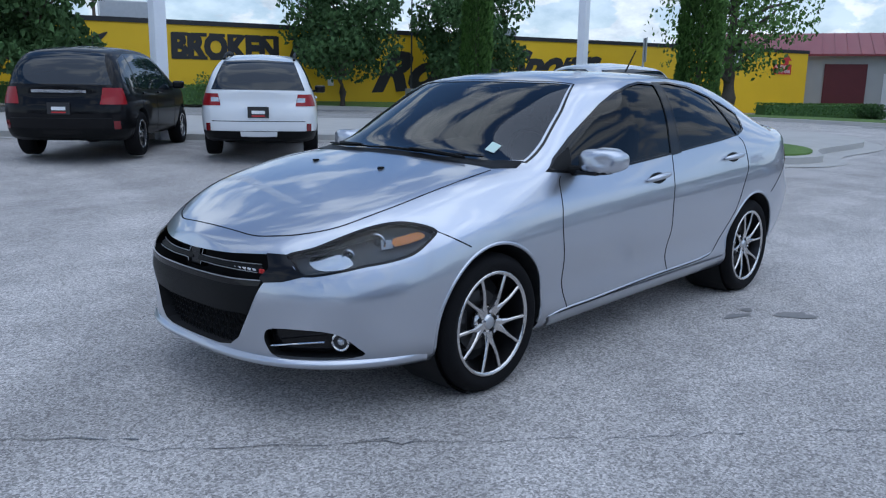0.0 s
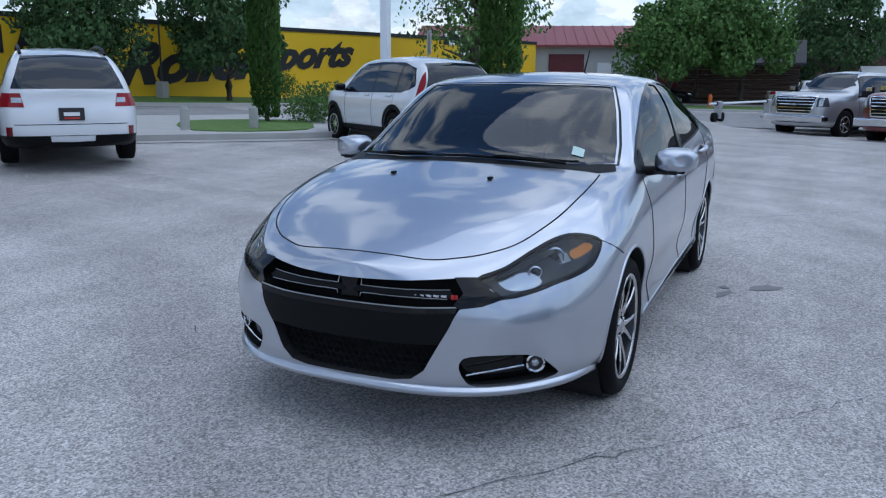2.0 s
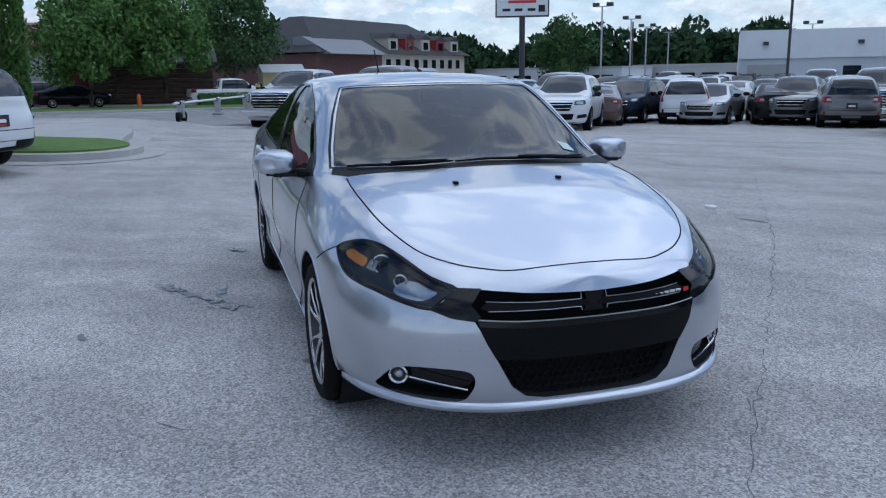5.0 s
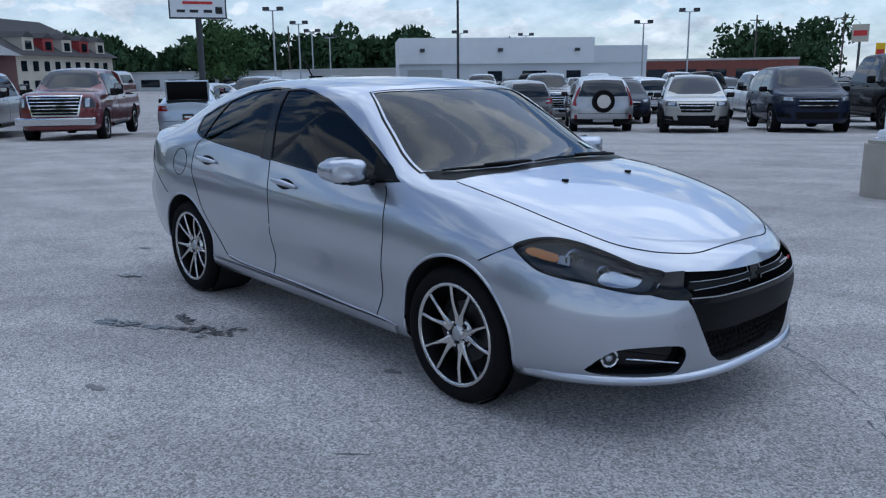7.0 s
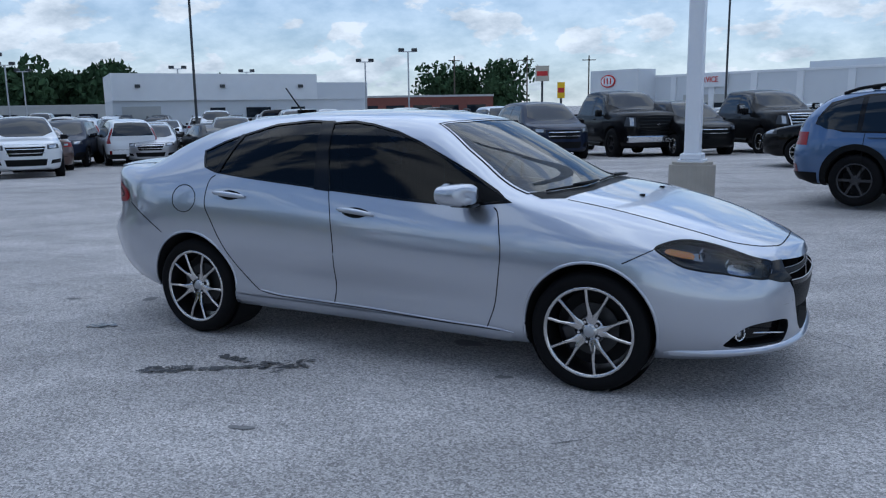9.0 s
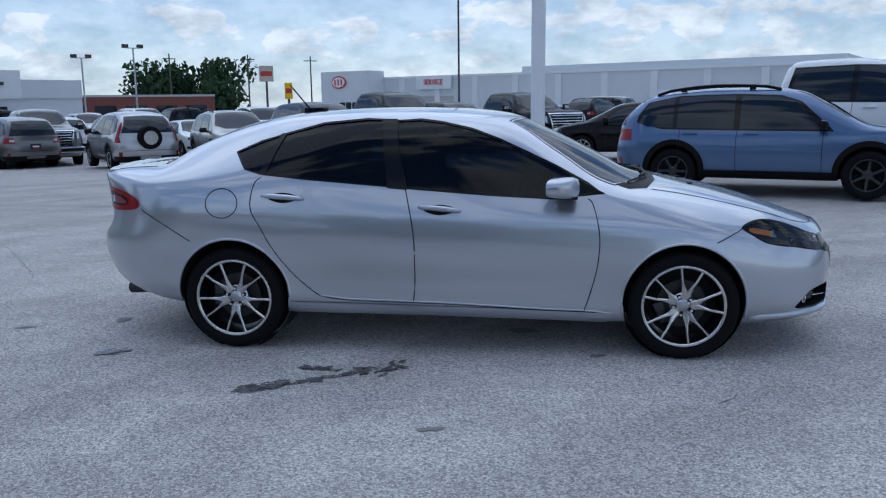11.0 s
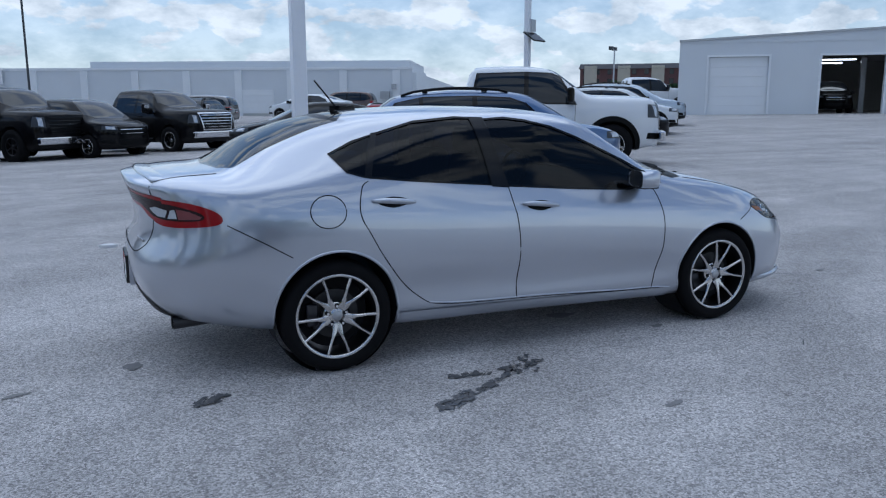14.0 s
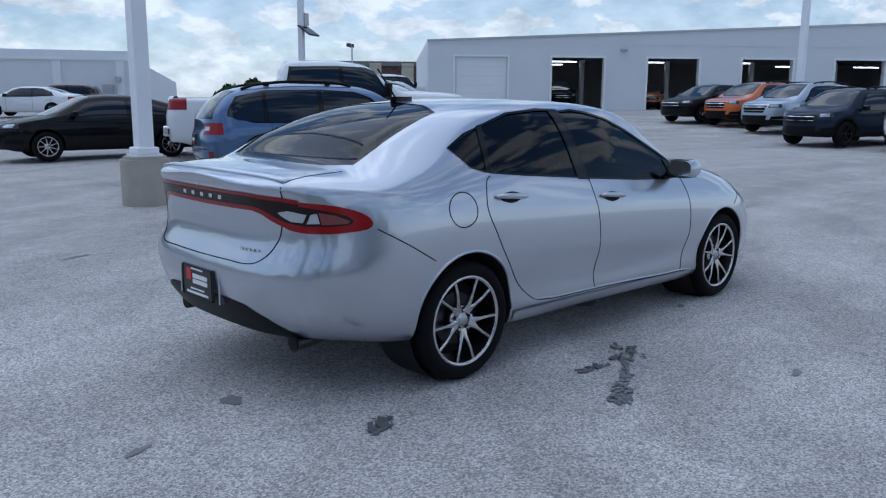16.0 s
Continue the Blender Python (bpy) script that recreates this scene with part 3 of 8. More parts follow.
def kia_hall():
    a, b = Vector((-21.1, 77.3)), Vector((21.4, 55.2))
    m, L = flat_frame(a, b, -0.3)
    m, L = m @ Matrix.Scale(0.815, 4), L / 0.815
    th = thing("service_hall", "long white service building with pilasters", "building", m=m)
    part("wall", box(L, 16, 5.4, L / 2, 8, 0), "white_wall", th)
    part("wall", box(L * 0.55, 15, 0.8, L * 0.72, 8.6, 5.4), "white_wall", th, "raised roof storey")
    part("coping", box(L + 0.1, 0.1, 0.25, L / 2, -0.05, 5.3), "white_trim", th)
    for i in range(1, 12):
        part("pilaster", box(0.7, 0.2, 5.25, i * L / 11.3, -0.1, 0), "white_trim", th)
    part("side_wall", box(0.4, 95, 5.0, L + 0.2, 47.6, 0), "white_wall", th)
    sign = part("portico", box(7.6, 3, 6.3, 3.8, -1.5, 0.0), "white_wall", th, "white entrance box")
    part("glazing", box(4.2, 0.06, 2.4, 5.0, -3.04, 0.2), "dark_glass", th)
    for i in range(5):
        part("mullion", box(0.08, 0.1, 2.4, 3.0 + i, -3.08, 0.2), "white_trim", th)
    bm = bmesh.new()
    bmesh.ops.create_cone(bm, cap_ends=True, segments=32, radius1=1, radius2=1, depth=0.12, matrix=Matrix.Translation((3.0, -3.08, 5.0)) @ Matrix.Diagonal((1.15, 1, 0.75, 1)) @ Matrix.Rotation(radians(90), 4, "X"))
    part("sign", bm, "sign_red", th, "red oval sign")
    bm = bmesh.new()
    bmesh.ops.create_cone(bm, cap_ends=True, segments=32, radius1=1, radius2=1, depth=0.12, matrix=Matrix.Translation((3.0, -3.12, 5.0)) @ Matrix.Diagonal((1.0, 1, 0.6, 1)) @ Matrix.Rotation(radians(90), 4, "X"))
    part("sign", bm, "white_trim", th, "white oval field")
    for x in (-0.5, 0.0, 0.5):
        part("sign_stroke", box(0.16, 0.06, 0.7, 3.0 + x, -3.2, 4.65), "sign_red", th)
    part("sign_board", box(5.0, 0.12, 1.5, 15.2, -0.3, 4.0), "white_trim", th)
    part("lettering", letters("SERVICE", 0.62, 2.7, 0.06), "sign_red", th).location = (13.85, -0.37, 4.5)
    part("bay_door", box(6, 0.1, 3.2, 14.8, -0.06, 0), "grey_wall", th)
    for i in range(3):
        part("window_pane", box(1.6, 0.06, 1.1, 12.8 + 2 * i, -0.13, 1.2), "dark_glass", th)
    x = L * 0.74
    gd = part("garage_door", box(3.2, 0.1, 3.4, x, -0.06, 0), "white_trim", th)
    for i in range(6):
        part("panel", box(3.1, 0.05, 0.5, x, -0.12, 0.03 + i * 0.56, bevel=0.01), "grey_wall" if i == 1 else "white_trim", gd)
    bm = rod((L * 0.97, -0.4, 3.4), (L * 0.97, -0.4, 3.9), 0.25)
    part("wall_duct", bm, "steel", th)
    part("wall_duct", box(0.9, 0.5, 0.7, L * 0.955, -0.3, 2.5), "steel", th)
    part("roof_box", box(1.4, 0.6, 0.5, L * 0.88, 2, 5.6), "pole_dark", th)


kia_hall()


def low_hall():
    a, b = Vector((-51.3, 41.2)), Vector((-38.3, 58.7))
    m, L = flat_frame(a, b, -0.45)
    m, L = m @ Matrix.Diagonal((0.667, 0.667, 0.78, 1)), L / 0.667
    th = thing("showroom", "low white showroom with deep fascia", "building", m=m)
    part("wall", box(L, 14, 3.6, L / 2, 7, 0), "white_wall", th)
    part("fascia", box(L * 0.78, 14.4, 2.8, L * 0.39, 6.8, 3.6), "white_trim", th)
    part("fascia", box(L * 0.22, 14.2, 1.9, L * 0.89, 6.9, 3.6), "white_wall", th)
    part("bay_door", box(4.5, 0.1, 3.0, L * 0.1, -0.08, 0), "grey_wall", th)
    for u in (0.38, 0.52, 0.56, 0.7):
        part("window_pane", box(1.9, 0.08, 1.1, L * u, -0.06, 1.7), "dark_glass", th)
    for u in (0.09, 0.4, 0.71):
        part("wall_lamp", box(0.6, 0.3, 0.35, L * u, -0.55, 4.9), "pole_dark", th)


low_hall()


def red_shop():
    a, b = Vector((-58.9, -3.63)), Vector((-50.84, -25.81))
    m, L = flat_frame(b, a, 0.5)
    th = thing("shop", "grey metal shop with low red gable roof", "building", m=m)
    part("wall", box(L, 12, 3.3, L / 2, 6, 0), "grey_wall", th)
    prof = [(-0.6, 3.2), (6, 4.9), (12.6, 3.2), (12.6, 3.35), (6, 5.1), (-0.6, 3.35)]
    bm = prism(prof, -0.4, L + 0.4, m=Matrix(((0, 0, 1, 0), (1, 0, 0, 0), (0, 1, 0, 0), (0, 0, 0, 1))))
    part("roof", bm, "red_metal", th, "red ribbed metal roof")
    for i in range(30):
        part("roof_rib", prism([(-0.6, 3.36), (6, 5.11), (6, 5.15), (-0.6, 3.40)], i * L / 30, i * L / 30 + 0.06, m=Matrix(((0, 0, 1, 0), (1, 0, 0, 0), (0, 1, 0, 0), (0, 0, 0, 1)))), "red_metal", th)
    for x in (11.0, 19.0):
        part("door", box(2.6, 0.1, 2.7, x, -0.06, 0), "maroon", th, "maroon roller door")
    part("awning", box(6, 1.4, 0.12, 5.5, -0.7, 2.3), "red_metal", th)
    part("doorway", box(1.0, 0.08, 2.1, 13.8, -0.05, 0), "white_trim", th)
    part("window_pane", box(2.2, 0.08, 0.9, 21.9, -0.05, 1.5), "dark_glass", th)
    part("window_pane", box(3.0, 0.08, 1.1, 5.0, -0.05, 0.8), "dark_glass", th)
    part("screen_panel", box(1.7, 0.05, 0.9, 6.5, -2.5, 0.05), "white_trim", th)
    part("screen_panel", box(1.7, 0.05, 0.9, 4.75, -2.5, 0.05), "white_trim", th)


red_shop()


def log_house():
    m = pose(-55.8, -3.5, gz(-55.8, -3.5), 0, 0, 92) @ Matrix.Diagonal((0.8, 1, 1, 1))
    th = thing("log_cabin", "dark log cabin with white chinking", "building", m=m)
    for i in range(8):
        part("log", rod((-5, 0, 0.2 + i * 0.34), (5, 0, 0.2 + i * 0.34), 0.16, seg=8), "log_dark", th)
    part("chinking", box(10, 0.12, 2.8, 0, 0.08, 0), "log_chink", th)
    part("roof", prism([(-1.2, 2.7), (3, 4.3), (7, 2.7), (7, 2.85), (3, 4.5), (-1.2, 2.85)], -5.4, 5.4, m=Matrix(((0, 0, 1, 0), (1, 0, 0, 0), (0, 1, 0, 0), (0, 0, 0, 1)))), "shingle", th)
    th2 = thing("garden_shed", "small yellow wooden shed with shallow roof", "shed", m=pose(-64.77, 6.29, -0.1, 0, 0, 95))
    part("wall", box(3.4, 2.4, 1.9, 0, 0, 0), "shed", th2)
    for i in range(9):
        part("board", box(0.05, 0.03, 1.85, -1.6 + i * 0.4, 1.215, 0), "shed", th2)
    part("roof", prism([(-1.4, 1.9), (0, 2.5), (1.4, 1.9), (1.4, 1.98), (0, 2.6), (-1.4, 1.98)], -1.8, 1.8, m=Matrix(((0, 0, 1, 0), (1, 0, 0, 0), (0, 1, 0, 0), (0, 0, 0, 1)))), "grey_wall", th2)


log_house()


def hotel():
    m, L = flat_frame((-78.8, 11.4), (-99.42, 34.37), -0.5)
    m = m @ Matrix.Diagonal((1, 1, 0.86, 1))
    th = thing("hotel", "three-storey inn with steep dark shingle roof and dormers", "building", m=m)
    W = 15
    part("wall", box(L * 0.62, W, 5.2, L * 0.69, W / 2, 0), "stucco", th)
    part("wall", box(L * 0.38, W, 4.9, L * 0.19, W / 2, 0), "brick_dark", th, "dark red brick wing")
    ax = Matrix(((0, 0, 1, 0), (1, 0, 0, 0), (0, 1, 0, 0), (0, 0, 0, 1)))
    bm = bmesh.new()
    z0, z1 = 5.1, 9.9
    low = [bm.verts.new(v) for v in ((-0.6, -0.7, z0), (L + 0.6, -0.7, z0), (L + 0.6, W + 0.7, z0), (-0.6, W + 0.7, z0))]
    top = [bm.verts.new(v) for v in ((6, W / 2 - 1, z1), (L - 4, W / 2 - 1, z1), (L - 4, W / 2 + 1, z1), (6, W / 2 + 1, z1))]
    for i in range(4):
        bm.faces.new((low[i], low[(i + 1) % 4], top[(i + 1) % 4], top[i]))
    bm.faces.new(top)
    bm.faces.new(low[::-1])
    part("roof", bm, "shingle", th, "dark grey shingle hip roof")
    for i in range(5):
        x = L * (0.46 + 0.115 * i)
        d = part("dormer", box(1.9, 2.6, 1.7, x, 1.4, 5.5), "dormer_red" if i % 2 else "stucco", th, "painted dormer")
        part("window_pane", box(1.0, 0.06, 1.0, x, 0.06, 5.8), "dark_glass", d)
        part("gable", prism([(-1.1, 7.2), (0, 7.9), (1.1, 7.2)], 0.0, 3.6, m=Matrix(((1, 0, 0, x), (0, 0, 1, 0), (0, 1, 0, 0), (0, 0, 0, 1)))), "shingle", d)
    for i in range(9):
        for z in (0.9, 3.2):
            part("window_pane", box(0.9, 0.06, 1.2, L * (0.42 + 0.065 * i), -0.03, z), "dark_glass", th)
    part("porch_roof", prism([(-1.6, 4.9), (2.2, 7.0), (3.5, 7.0), (3.5, 4.9)], L * 0.02, L * 0.34, m=ax), "porch_metal", th, "pale grey metal porch roof")
    far = thing("apartment_block", "distant brick and tan four-storey block", "building", m=pose(118.9, 153.8, gz(118, 153) - 0.4, 0, 0, -38) @ Matrix.Scale(0.82, 4))
    part("wall", box(34, 12, 10.5, 0, 0, 0), "brick_dark", far)
    for i in range(4):
        part("bay", box(3.5, 0.6, 11.2, -14 + i * 9.3, -6.2, 0), "stucco", far)
    for i in range(10):
        for k in range(4):
            part("window_pane", box(1.2, 0.1, 1.4, -15.5 + 3.4 * i, -6.06, 1.0 + 2.6 * k), "dark_glass", far)
    part("roof", prism([(-6.6, 10.4), (0, 12.0), (6.6, 10.4)], -17.4, 17.4, m=ax), "shingle", far)


hotel()


# ---- plants ----
def leaf_cloud(bm, rng, centre, radii, count, size, mindex=0, shell=0.35):
    for _ in range(count):
        while True:
            p = Vector((rng.uniform(-1, 1), rng.uniform(-1, 1), rng.uniform(-1, 1)))
            if shell < p.length < 1:
                break
        p = Vector(centre) + Vector((p.x * radii[0], p.y * radii[1], p.z * radii[2]))
        q = Euler((rng.uniform(0, 6.28), rng.uniform(0, 6.28), rng.uniform(0, 6.28))).to_matrix()
        s = size * rng.uniform(0.6, 1.3)
        vs = [bm.verts.new(p + q @ Vector(c)) for c in ((-s, -s * 0.55, 0), (s * 0.2, -s * 0.7, s * 0.15), (s * 1.2, 0, 0), (s * 0.1, s * 0.7, s * 0.15))]
        bm.faces.new(vs)


def tree(name, label, height, spread, trunk_r, seed, leaf="leaf", clumps=26, per=190, size=0.13, bare=0.28):
    rng = random.Random(seed)
    th = thing(name, label, "tree")
    bm = bmesh.new()
    top = height * 0.7
    pts = [(rng.uniform(-0.06, 0.06) * i, rng.uniform(-0.06, 0.06) * i, top * i / 6) for i in range(7)]
    tube(pts, [trunk_r * (1.25 - 0.95 * (i / 6)) for i in range(7)], 10, bm)
    tips = []
    for i in range(9):
        z = height * (bare + 0.45 * i / 9)
        a = i * 2.4 + rng.uniform(-0.4, 0.4)
        r = spread * rng.uniform(0.55, 0.85)
        p0, p2 = Vector((0, 0, z)), Vector((r * math.cos(a), r * math.sin(a), z + height * rng.uniform(0.12, 0.28)))
        p1 = (p0 + p2) / 2 + Vector((0, 0, 0.25))
        tube([p0, p1, p2], [trunk_r * 0.42, trunk_r * 0.28, trunk_r * 0.08], 6, bm)
        tips.append(p2)
    part("trunk", bm, "bark", th, smooth=True)
    bm = bmesh.new()
    for i in range(clumps):
        if i < len(tips):
            c = tips[i]
        else:
            u = rng.uniform(bare + 0.1, 0.97)
            w = math.sin(math.pi * min(max((u - bare) / (1.02 - bare), 0), 1)) ** 0.6 * spread * 0.8
            a, r = rng.uniform(0, 6.28), math.sqrt(rng.random())
            c = Vector((w * r * math.cos(a), w * r * math.sin(a), height * u))
        s = spread * rng.uniform(0.24, 0.42)
        leaf_cloud(bm, rng, c, (s, s, s * 0.75), per, size)
    part("crown", bm, leaf, th)
    return th


def put(th, x, y, turn=0, s=1.0, z=None):
    th.matrix_world = pose(x, y, gz(x, y) - 0.03 if z is None else z, 0, 0, turn) @ Matrix.Scale(s, 4)
    return th


t1 = put(tree("tree", "young leafy shade tree on the lawn by the yellow wall", 6.6, 2.7, 0.15, 3, "leaf_dark", 42, 260, 0.10, 0.16), -18.95, -24.93)
t2 = copy_thing(t1, pose(-24.69, -22.49, 0.2, 0, 0, 120) @ Matrix.Scale(1.05, 4))
t3 = put(tree("tree", "large cottonwood with open crown and stout trunk", 9.0, 4.2, 0.34, 8, "leaf", 46, 110, 0.11, 0.2), -35.68, -14.95)
t0 = put(tree("tree", "dense dark green shade tree beyond the parked cars", 6.4, 2.7, 0.16, 12, "leaf_dark", 34, 230, 0.12, 0.16), -2.6, -25.6)
copy_thing(t0, pose(-6.9, -27.05, 0.2, 0, 0, 60))
put(tree("tree", "bright green leafy tree beyond the parked cars", 5.2, 2.2, 0.12, 15, "leaf", 26, 200, 0.10, 0.12), 1.6, -23)
g1 = put(tree("tree", "round bushy tree on the far lawn", 6.4, 3.3, 0.16, 21, "leaf", 40, 260, 0.13, 0.2), -47.16, -6.73)
copy_thing(g1, pose(-48.07, -2.59, 0.2, 0, 0, 70))
copy_thing(g1, pose(-51.13, -5.6, 0.3, 0, 0, 190) @ Matrix.Scale(1.05, 4))
put(tree("tree", "tall dark oak behind the log cabin", 9.2, 4.6, 0.3, 25, "leaf_dark", 44, 240, 0.15, 0.2), -67.02, 2.58)
put(tree("tree", "broad dark tree behind the lot", 9.0, 5.0, 0.3, 28, "leaf_dark", 40, 200, 0.2, 0.15), -99.65, 48.9)


def cypress(seed, h, r):
    rng = random.Random(seed)
    th = thing("cypress", "tall narrow columnar evergreen on the verge", "tree", "columnar evergreens")
    part("trunk", rod((0, 0, 0), (0, 0, h * 0.8), 0.06, 0.03, 8), "bark", th)
    bm = bmesh.new()
    for i in range(9000):
        u = rng.random() ** 0.85
        rr = r * (0.72 + 0.4 * math.sin(math.pi * min(u * 1.1 + 0.1, 1))) * (1 - max(u - 0.75, 0) * 3.4)
        a, k = rng.uniform(0, 6.28), 1 - 0.45 * rng.random() ** 2
        rr *= k * (1 + 0.16 * noise.noise(Vector((a * 1.6, u * 14, seed))))
        p = Vector((rr * math.cos(a), rr * math.sin(a), 0.1 + u * h))
        q = Euler((rng.uniform(-0.7, 0.7), rng.uniform(-0.7, 0.7), a)).to_matrix()
        s = rng.uniform(0.025, 0.055)
        bm.faces.new([bm.verts.new(p + q @ Vector(c)) for c in ((0, -s * 0.6, 0), (s, 0, 0.02), (0.01, 0, s * 2.6), (-s * 0.4, s * 0.5, s))])
    part("crown", bm, "leaf_cypress", th)
    return th


put(cypress(4, 5.2, 0.34), -12.04, -11.04, z=0.28)
put(cypress(9, 5.0, 0.37), -11.03, -4.38, z=0.26)


def shrub(name, label, x, y, rx, ry, rz, n, leaf="leaf", size=0.05, seed=1, z=None, turn=0):
    th = thing(name, label, "shrub", m=pose(x, y, gz(x, y) + 0.1 if z is None else z, 0, 0, turn))
    rng = random.Random(seed)
    bm = bmesh.new()
    for i in range(7):
        a = i * 0.9
        tube([(0, 0, 0), (rx * 0.4 * math.cos(a), ry * 0.4 * math.sin(a), rz * 0.9), (rx * 0.75 * math.cos(a), ry * 0.75 * math.sin(a), rz * 1.5)], [0.015, 0.01, 0.004], 5, bm)
    part("stems", bm, "bark", th)
    bm = bmesh.new()
    for i in range(8):
        c = (rng.uniform(-0.5, 0.5) * rx, rng.uniform(-0.5, 0.5) * ry, rz * rng.uniform(0.5, 1.3))
        leaf_cloud(bm, rng, c, (rx * 0.6, ry * 0.6, rz * 0.7), n // 8, size, shell=0.1)
    part("crown", bm, leaf, th)
    return th


shrub("shrub", "loose twiggy shrub beside the columnar evergreen", -12.72, -9.95, 1.0, 0.9, 0.55, 2600, "leaf", 0.035, 2)
shrub("shrub", "airy young shrub against the yellow wall", -27.75, -21.68, 0.8, 0.8, 0.8, 900, "leaf", 0.05, 5)
shrub("shrub", "small airy shrub against the yellow wall", -13.95, -27.76, 0.7, 0.7, 0.7, 700, "leaf", 0.05, 6)
shrub("shrub", "low rounded shrub by the far kerb", -46.46, -11.08, 1.2, 1.0, 0.5, 1800, "leaf_dark", 0.06, 7)


def hedge(x0, y0, x1, y1, w, h, label, seed):
    m, L = flat_frame((x0, y0), (x1, y1), gz((x0 + x1) / 2, (y0 + y1) / 2) + 0.12)
    th = thing("hedge", label, "hedge", m=m)
    rng = random.Random(seed)
    part("core", box(L - 0.1, w * 0.8, h * 0.92, L / 2, 0, 0), "leaf_dark", th)
    bm = bmesh.new()
    for _ in range(int(L * 420)):
        x, y, z = rng.uniform(0, L), rng.uniform(-w / 2, w / 2), rng.uniform(0, h)
        if rng.random() < 0.6:
            y = -w / 2 if rng.random() < 0.5 else w / 2
        else:
            z = h
        p, s = Vector((x, y + rng.uniform(-0.05, 0.05), z + rng.uniform(-0.05, 0.05))), rng.uniform(0.03, 0.07)
        q = Euler((rng.uniform(0, 6), rng.uniform(0, 6), rng.uniform(0, 6))).to_matrix()
        bm.faces.new([bm.verts.new(p + q @ Vector(c)) for c in ((-s, 0, 0), (0, -s * 0.6, 0), (s, 0, 0), (0, s * 0.6, 0))])
    part("leaves", bm, "leaf", th)


hedge(-6.56, -30.45, -16.9, -26.73, 0.9, 0.75, "clipped green hedge along the yellow wall", 1)
hedge(-31.19, -19.15, -37.7, -16.51, 0.9, 0.75, "clipped green hedge along the yellow wall", 2)
hedge(-39.72, -14.9, -47.76, -11.26, 0.9, 0.8, "clipped green hedge in front of the shop", 3)
hedge(-47.54, -0.72, -48.98, 5.67, 0.9, 0.8, "clipped hedge in front of the log cabin", 4)


def woods(name, h0, h1, r, height, n, label, seed):
    """A far belt of trees on an arc."""
    rng = random.Random(seed)
    bm = bmesh.new()
    for i in range(n):
        a = radians(h0 + (h1 - h0) * (i + rng.random()) / n)
        rr = r * rng.uniform(0.92, 1.1)
        x, y = rr * math.cos(a), rr * math.sin(a)
        hh = height * rng.uniform(0.65, 1.15)
        for _ in range(9):
            c = (x + rng.uniform(-2.5, 2.5), y + rng.uniform(-2.5, 2.5), hh * rng.uniform(0.25, 0.85))
            leaf_cloud(bm, rng, c, (hh * 0.3, hh * 0.3, hh * 0.24), 84, 0.52, shell=0.5)
    tagged(part(name, bm, "leaf_far"), label, "woods", kind="stuff")


woods("far_trees", 134, 166, 132, 8.0, 36, "far belt of dark green trees", 31)
woods("far_trees", 166, 182, 120, 9.0, 12, "far dark trees behind the inn", 32)
woods("far_trees", 112, 118, 150, 10.0, 6, "far clump of trees beyond the lot", 33)
woods("far_trees", 40, 62, 190, 5.0, 22, "far low trees beyond the truck", 34)
woods("far_trees", 185, 262, 95, 6.5, 40, "far trees behind the yellow hall", 35)


# ---- street furniture ----
def lamp_pole(x, y, r, h, plinth, material, label, head=None, turn=0):
    th = thing("lamp_pole", label, "lamp pole", m=pose(x, y, gz(x, y), 0, 0, turn))
    z = 0.0
    if plinth:
        bm = rod((0, 0, -0.1), (0, 0, plinth), 0.32, 0.32, 32)
        bmesh.ops.bevel(bm, geom=[e for e in bm.edges if abs(e.verts[0].co.z - plinth) < 1e-4 and abs(e.verts[1].co.z - plinth) < 1e-4], offset=0.04, segments=2, affect="EDGES")
        part("plinth", bm, "pole_concrete", th, "round weathered concrete footing", smooth=False)
        part("base_plate", box(0.36, 0.36, 0.03, 0, 0, plinth), material, th)
        part("base_cover", box(0.3, 0.3, 0.09, 0, 0, plinth + 0.03, bevel=0.02), material, th)
        z = plinth
    if r > 0.07:
        part("shaft", box(2 * r, 2 * r, h, 0, 0, z, bevel=0.02), material, th)
    else:
        part("shaft", rod((0, 0, z), (0, 0, z + h), r, r * 0.8, 14), material, th)
    if head == "solar":
        a = part("panel", box(0.75, 0.5, 0.05, 0, 0, 0, m=Matrix.Translation((0, -0.25, 3.3)) @ Matrix.Rotation(radians(35), 4, "X")), "gloss_black", th, "small black solar panel")
        part("panel_box", box(0.3, 0.25, 0.4, 0.18, 0, 3.5), "steel", th)
    elif head == "flood":
        part("arm", rod((-0.5, 0, z + h), (0.5, 0, z + h), 0.035), material, th)
        for k in (-0.5, 0.5):
            part("flood_lamp", box(0.42, 0.3, 0.26, k, 0.12, z + h, bevel=0.03), "pole_dark", th)
    return th


lamp_pole(0.41, 6.98, 0.105, 9.0, 0.66, "pole_white", "white square lamp pole on concrete footing")
lamp_pole(-10.73, -6.9, 0.09, 9.0, 0, "pole_white", "white square lamp pole in the verge")
lamp_pole(-3.97, -12.37, 0.13, 9.0, 0, "pole_white", "white square lamp pole in the verge")
lamp_pole(11.2, 19.1, 0.09, 9.0, 0.6, "pole_white", "white lamp pole with solar panel", "solar", 30)
lamp_pole(32.88, 11.76, 0.14, 9.0, 0.6, "pole_white", "white square lamp pole by the workshop")
lamp_pole(-27.0, 25.5, 0.068, 9.5, 0.7, "pole_dark", "dark round lamp pole in the car lot")
lamp_pole(-5.4, 49.3, 0.069, 15.0, 0.7, "pole_dark", "dark round lamp pole in the car lot")
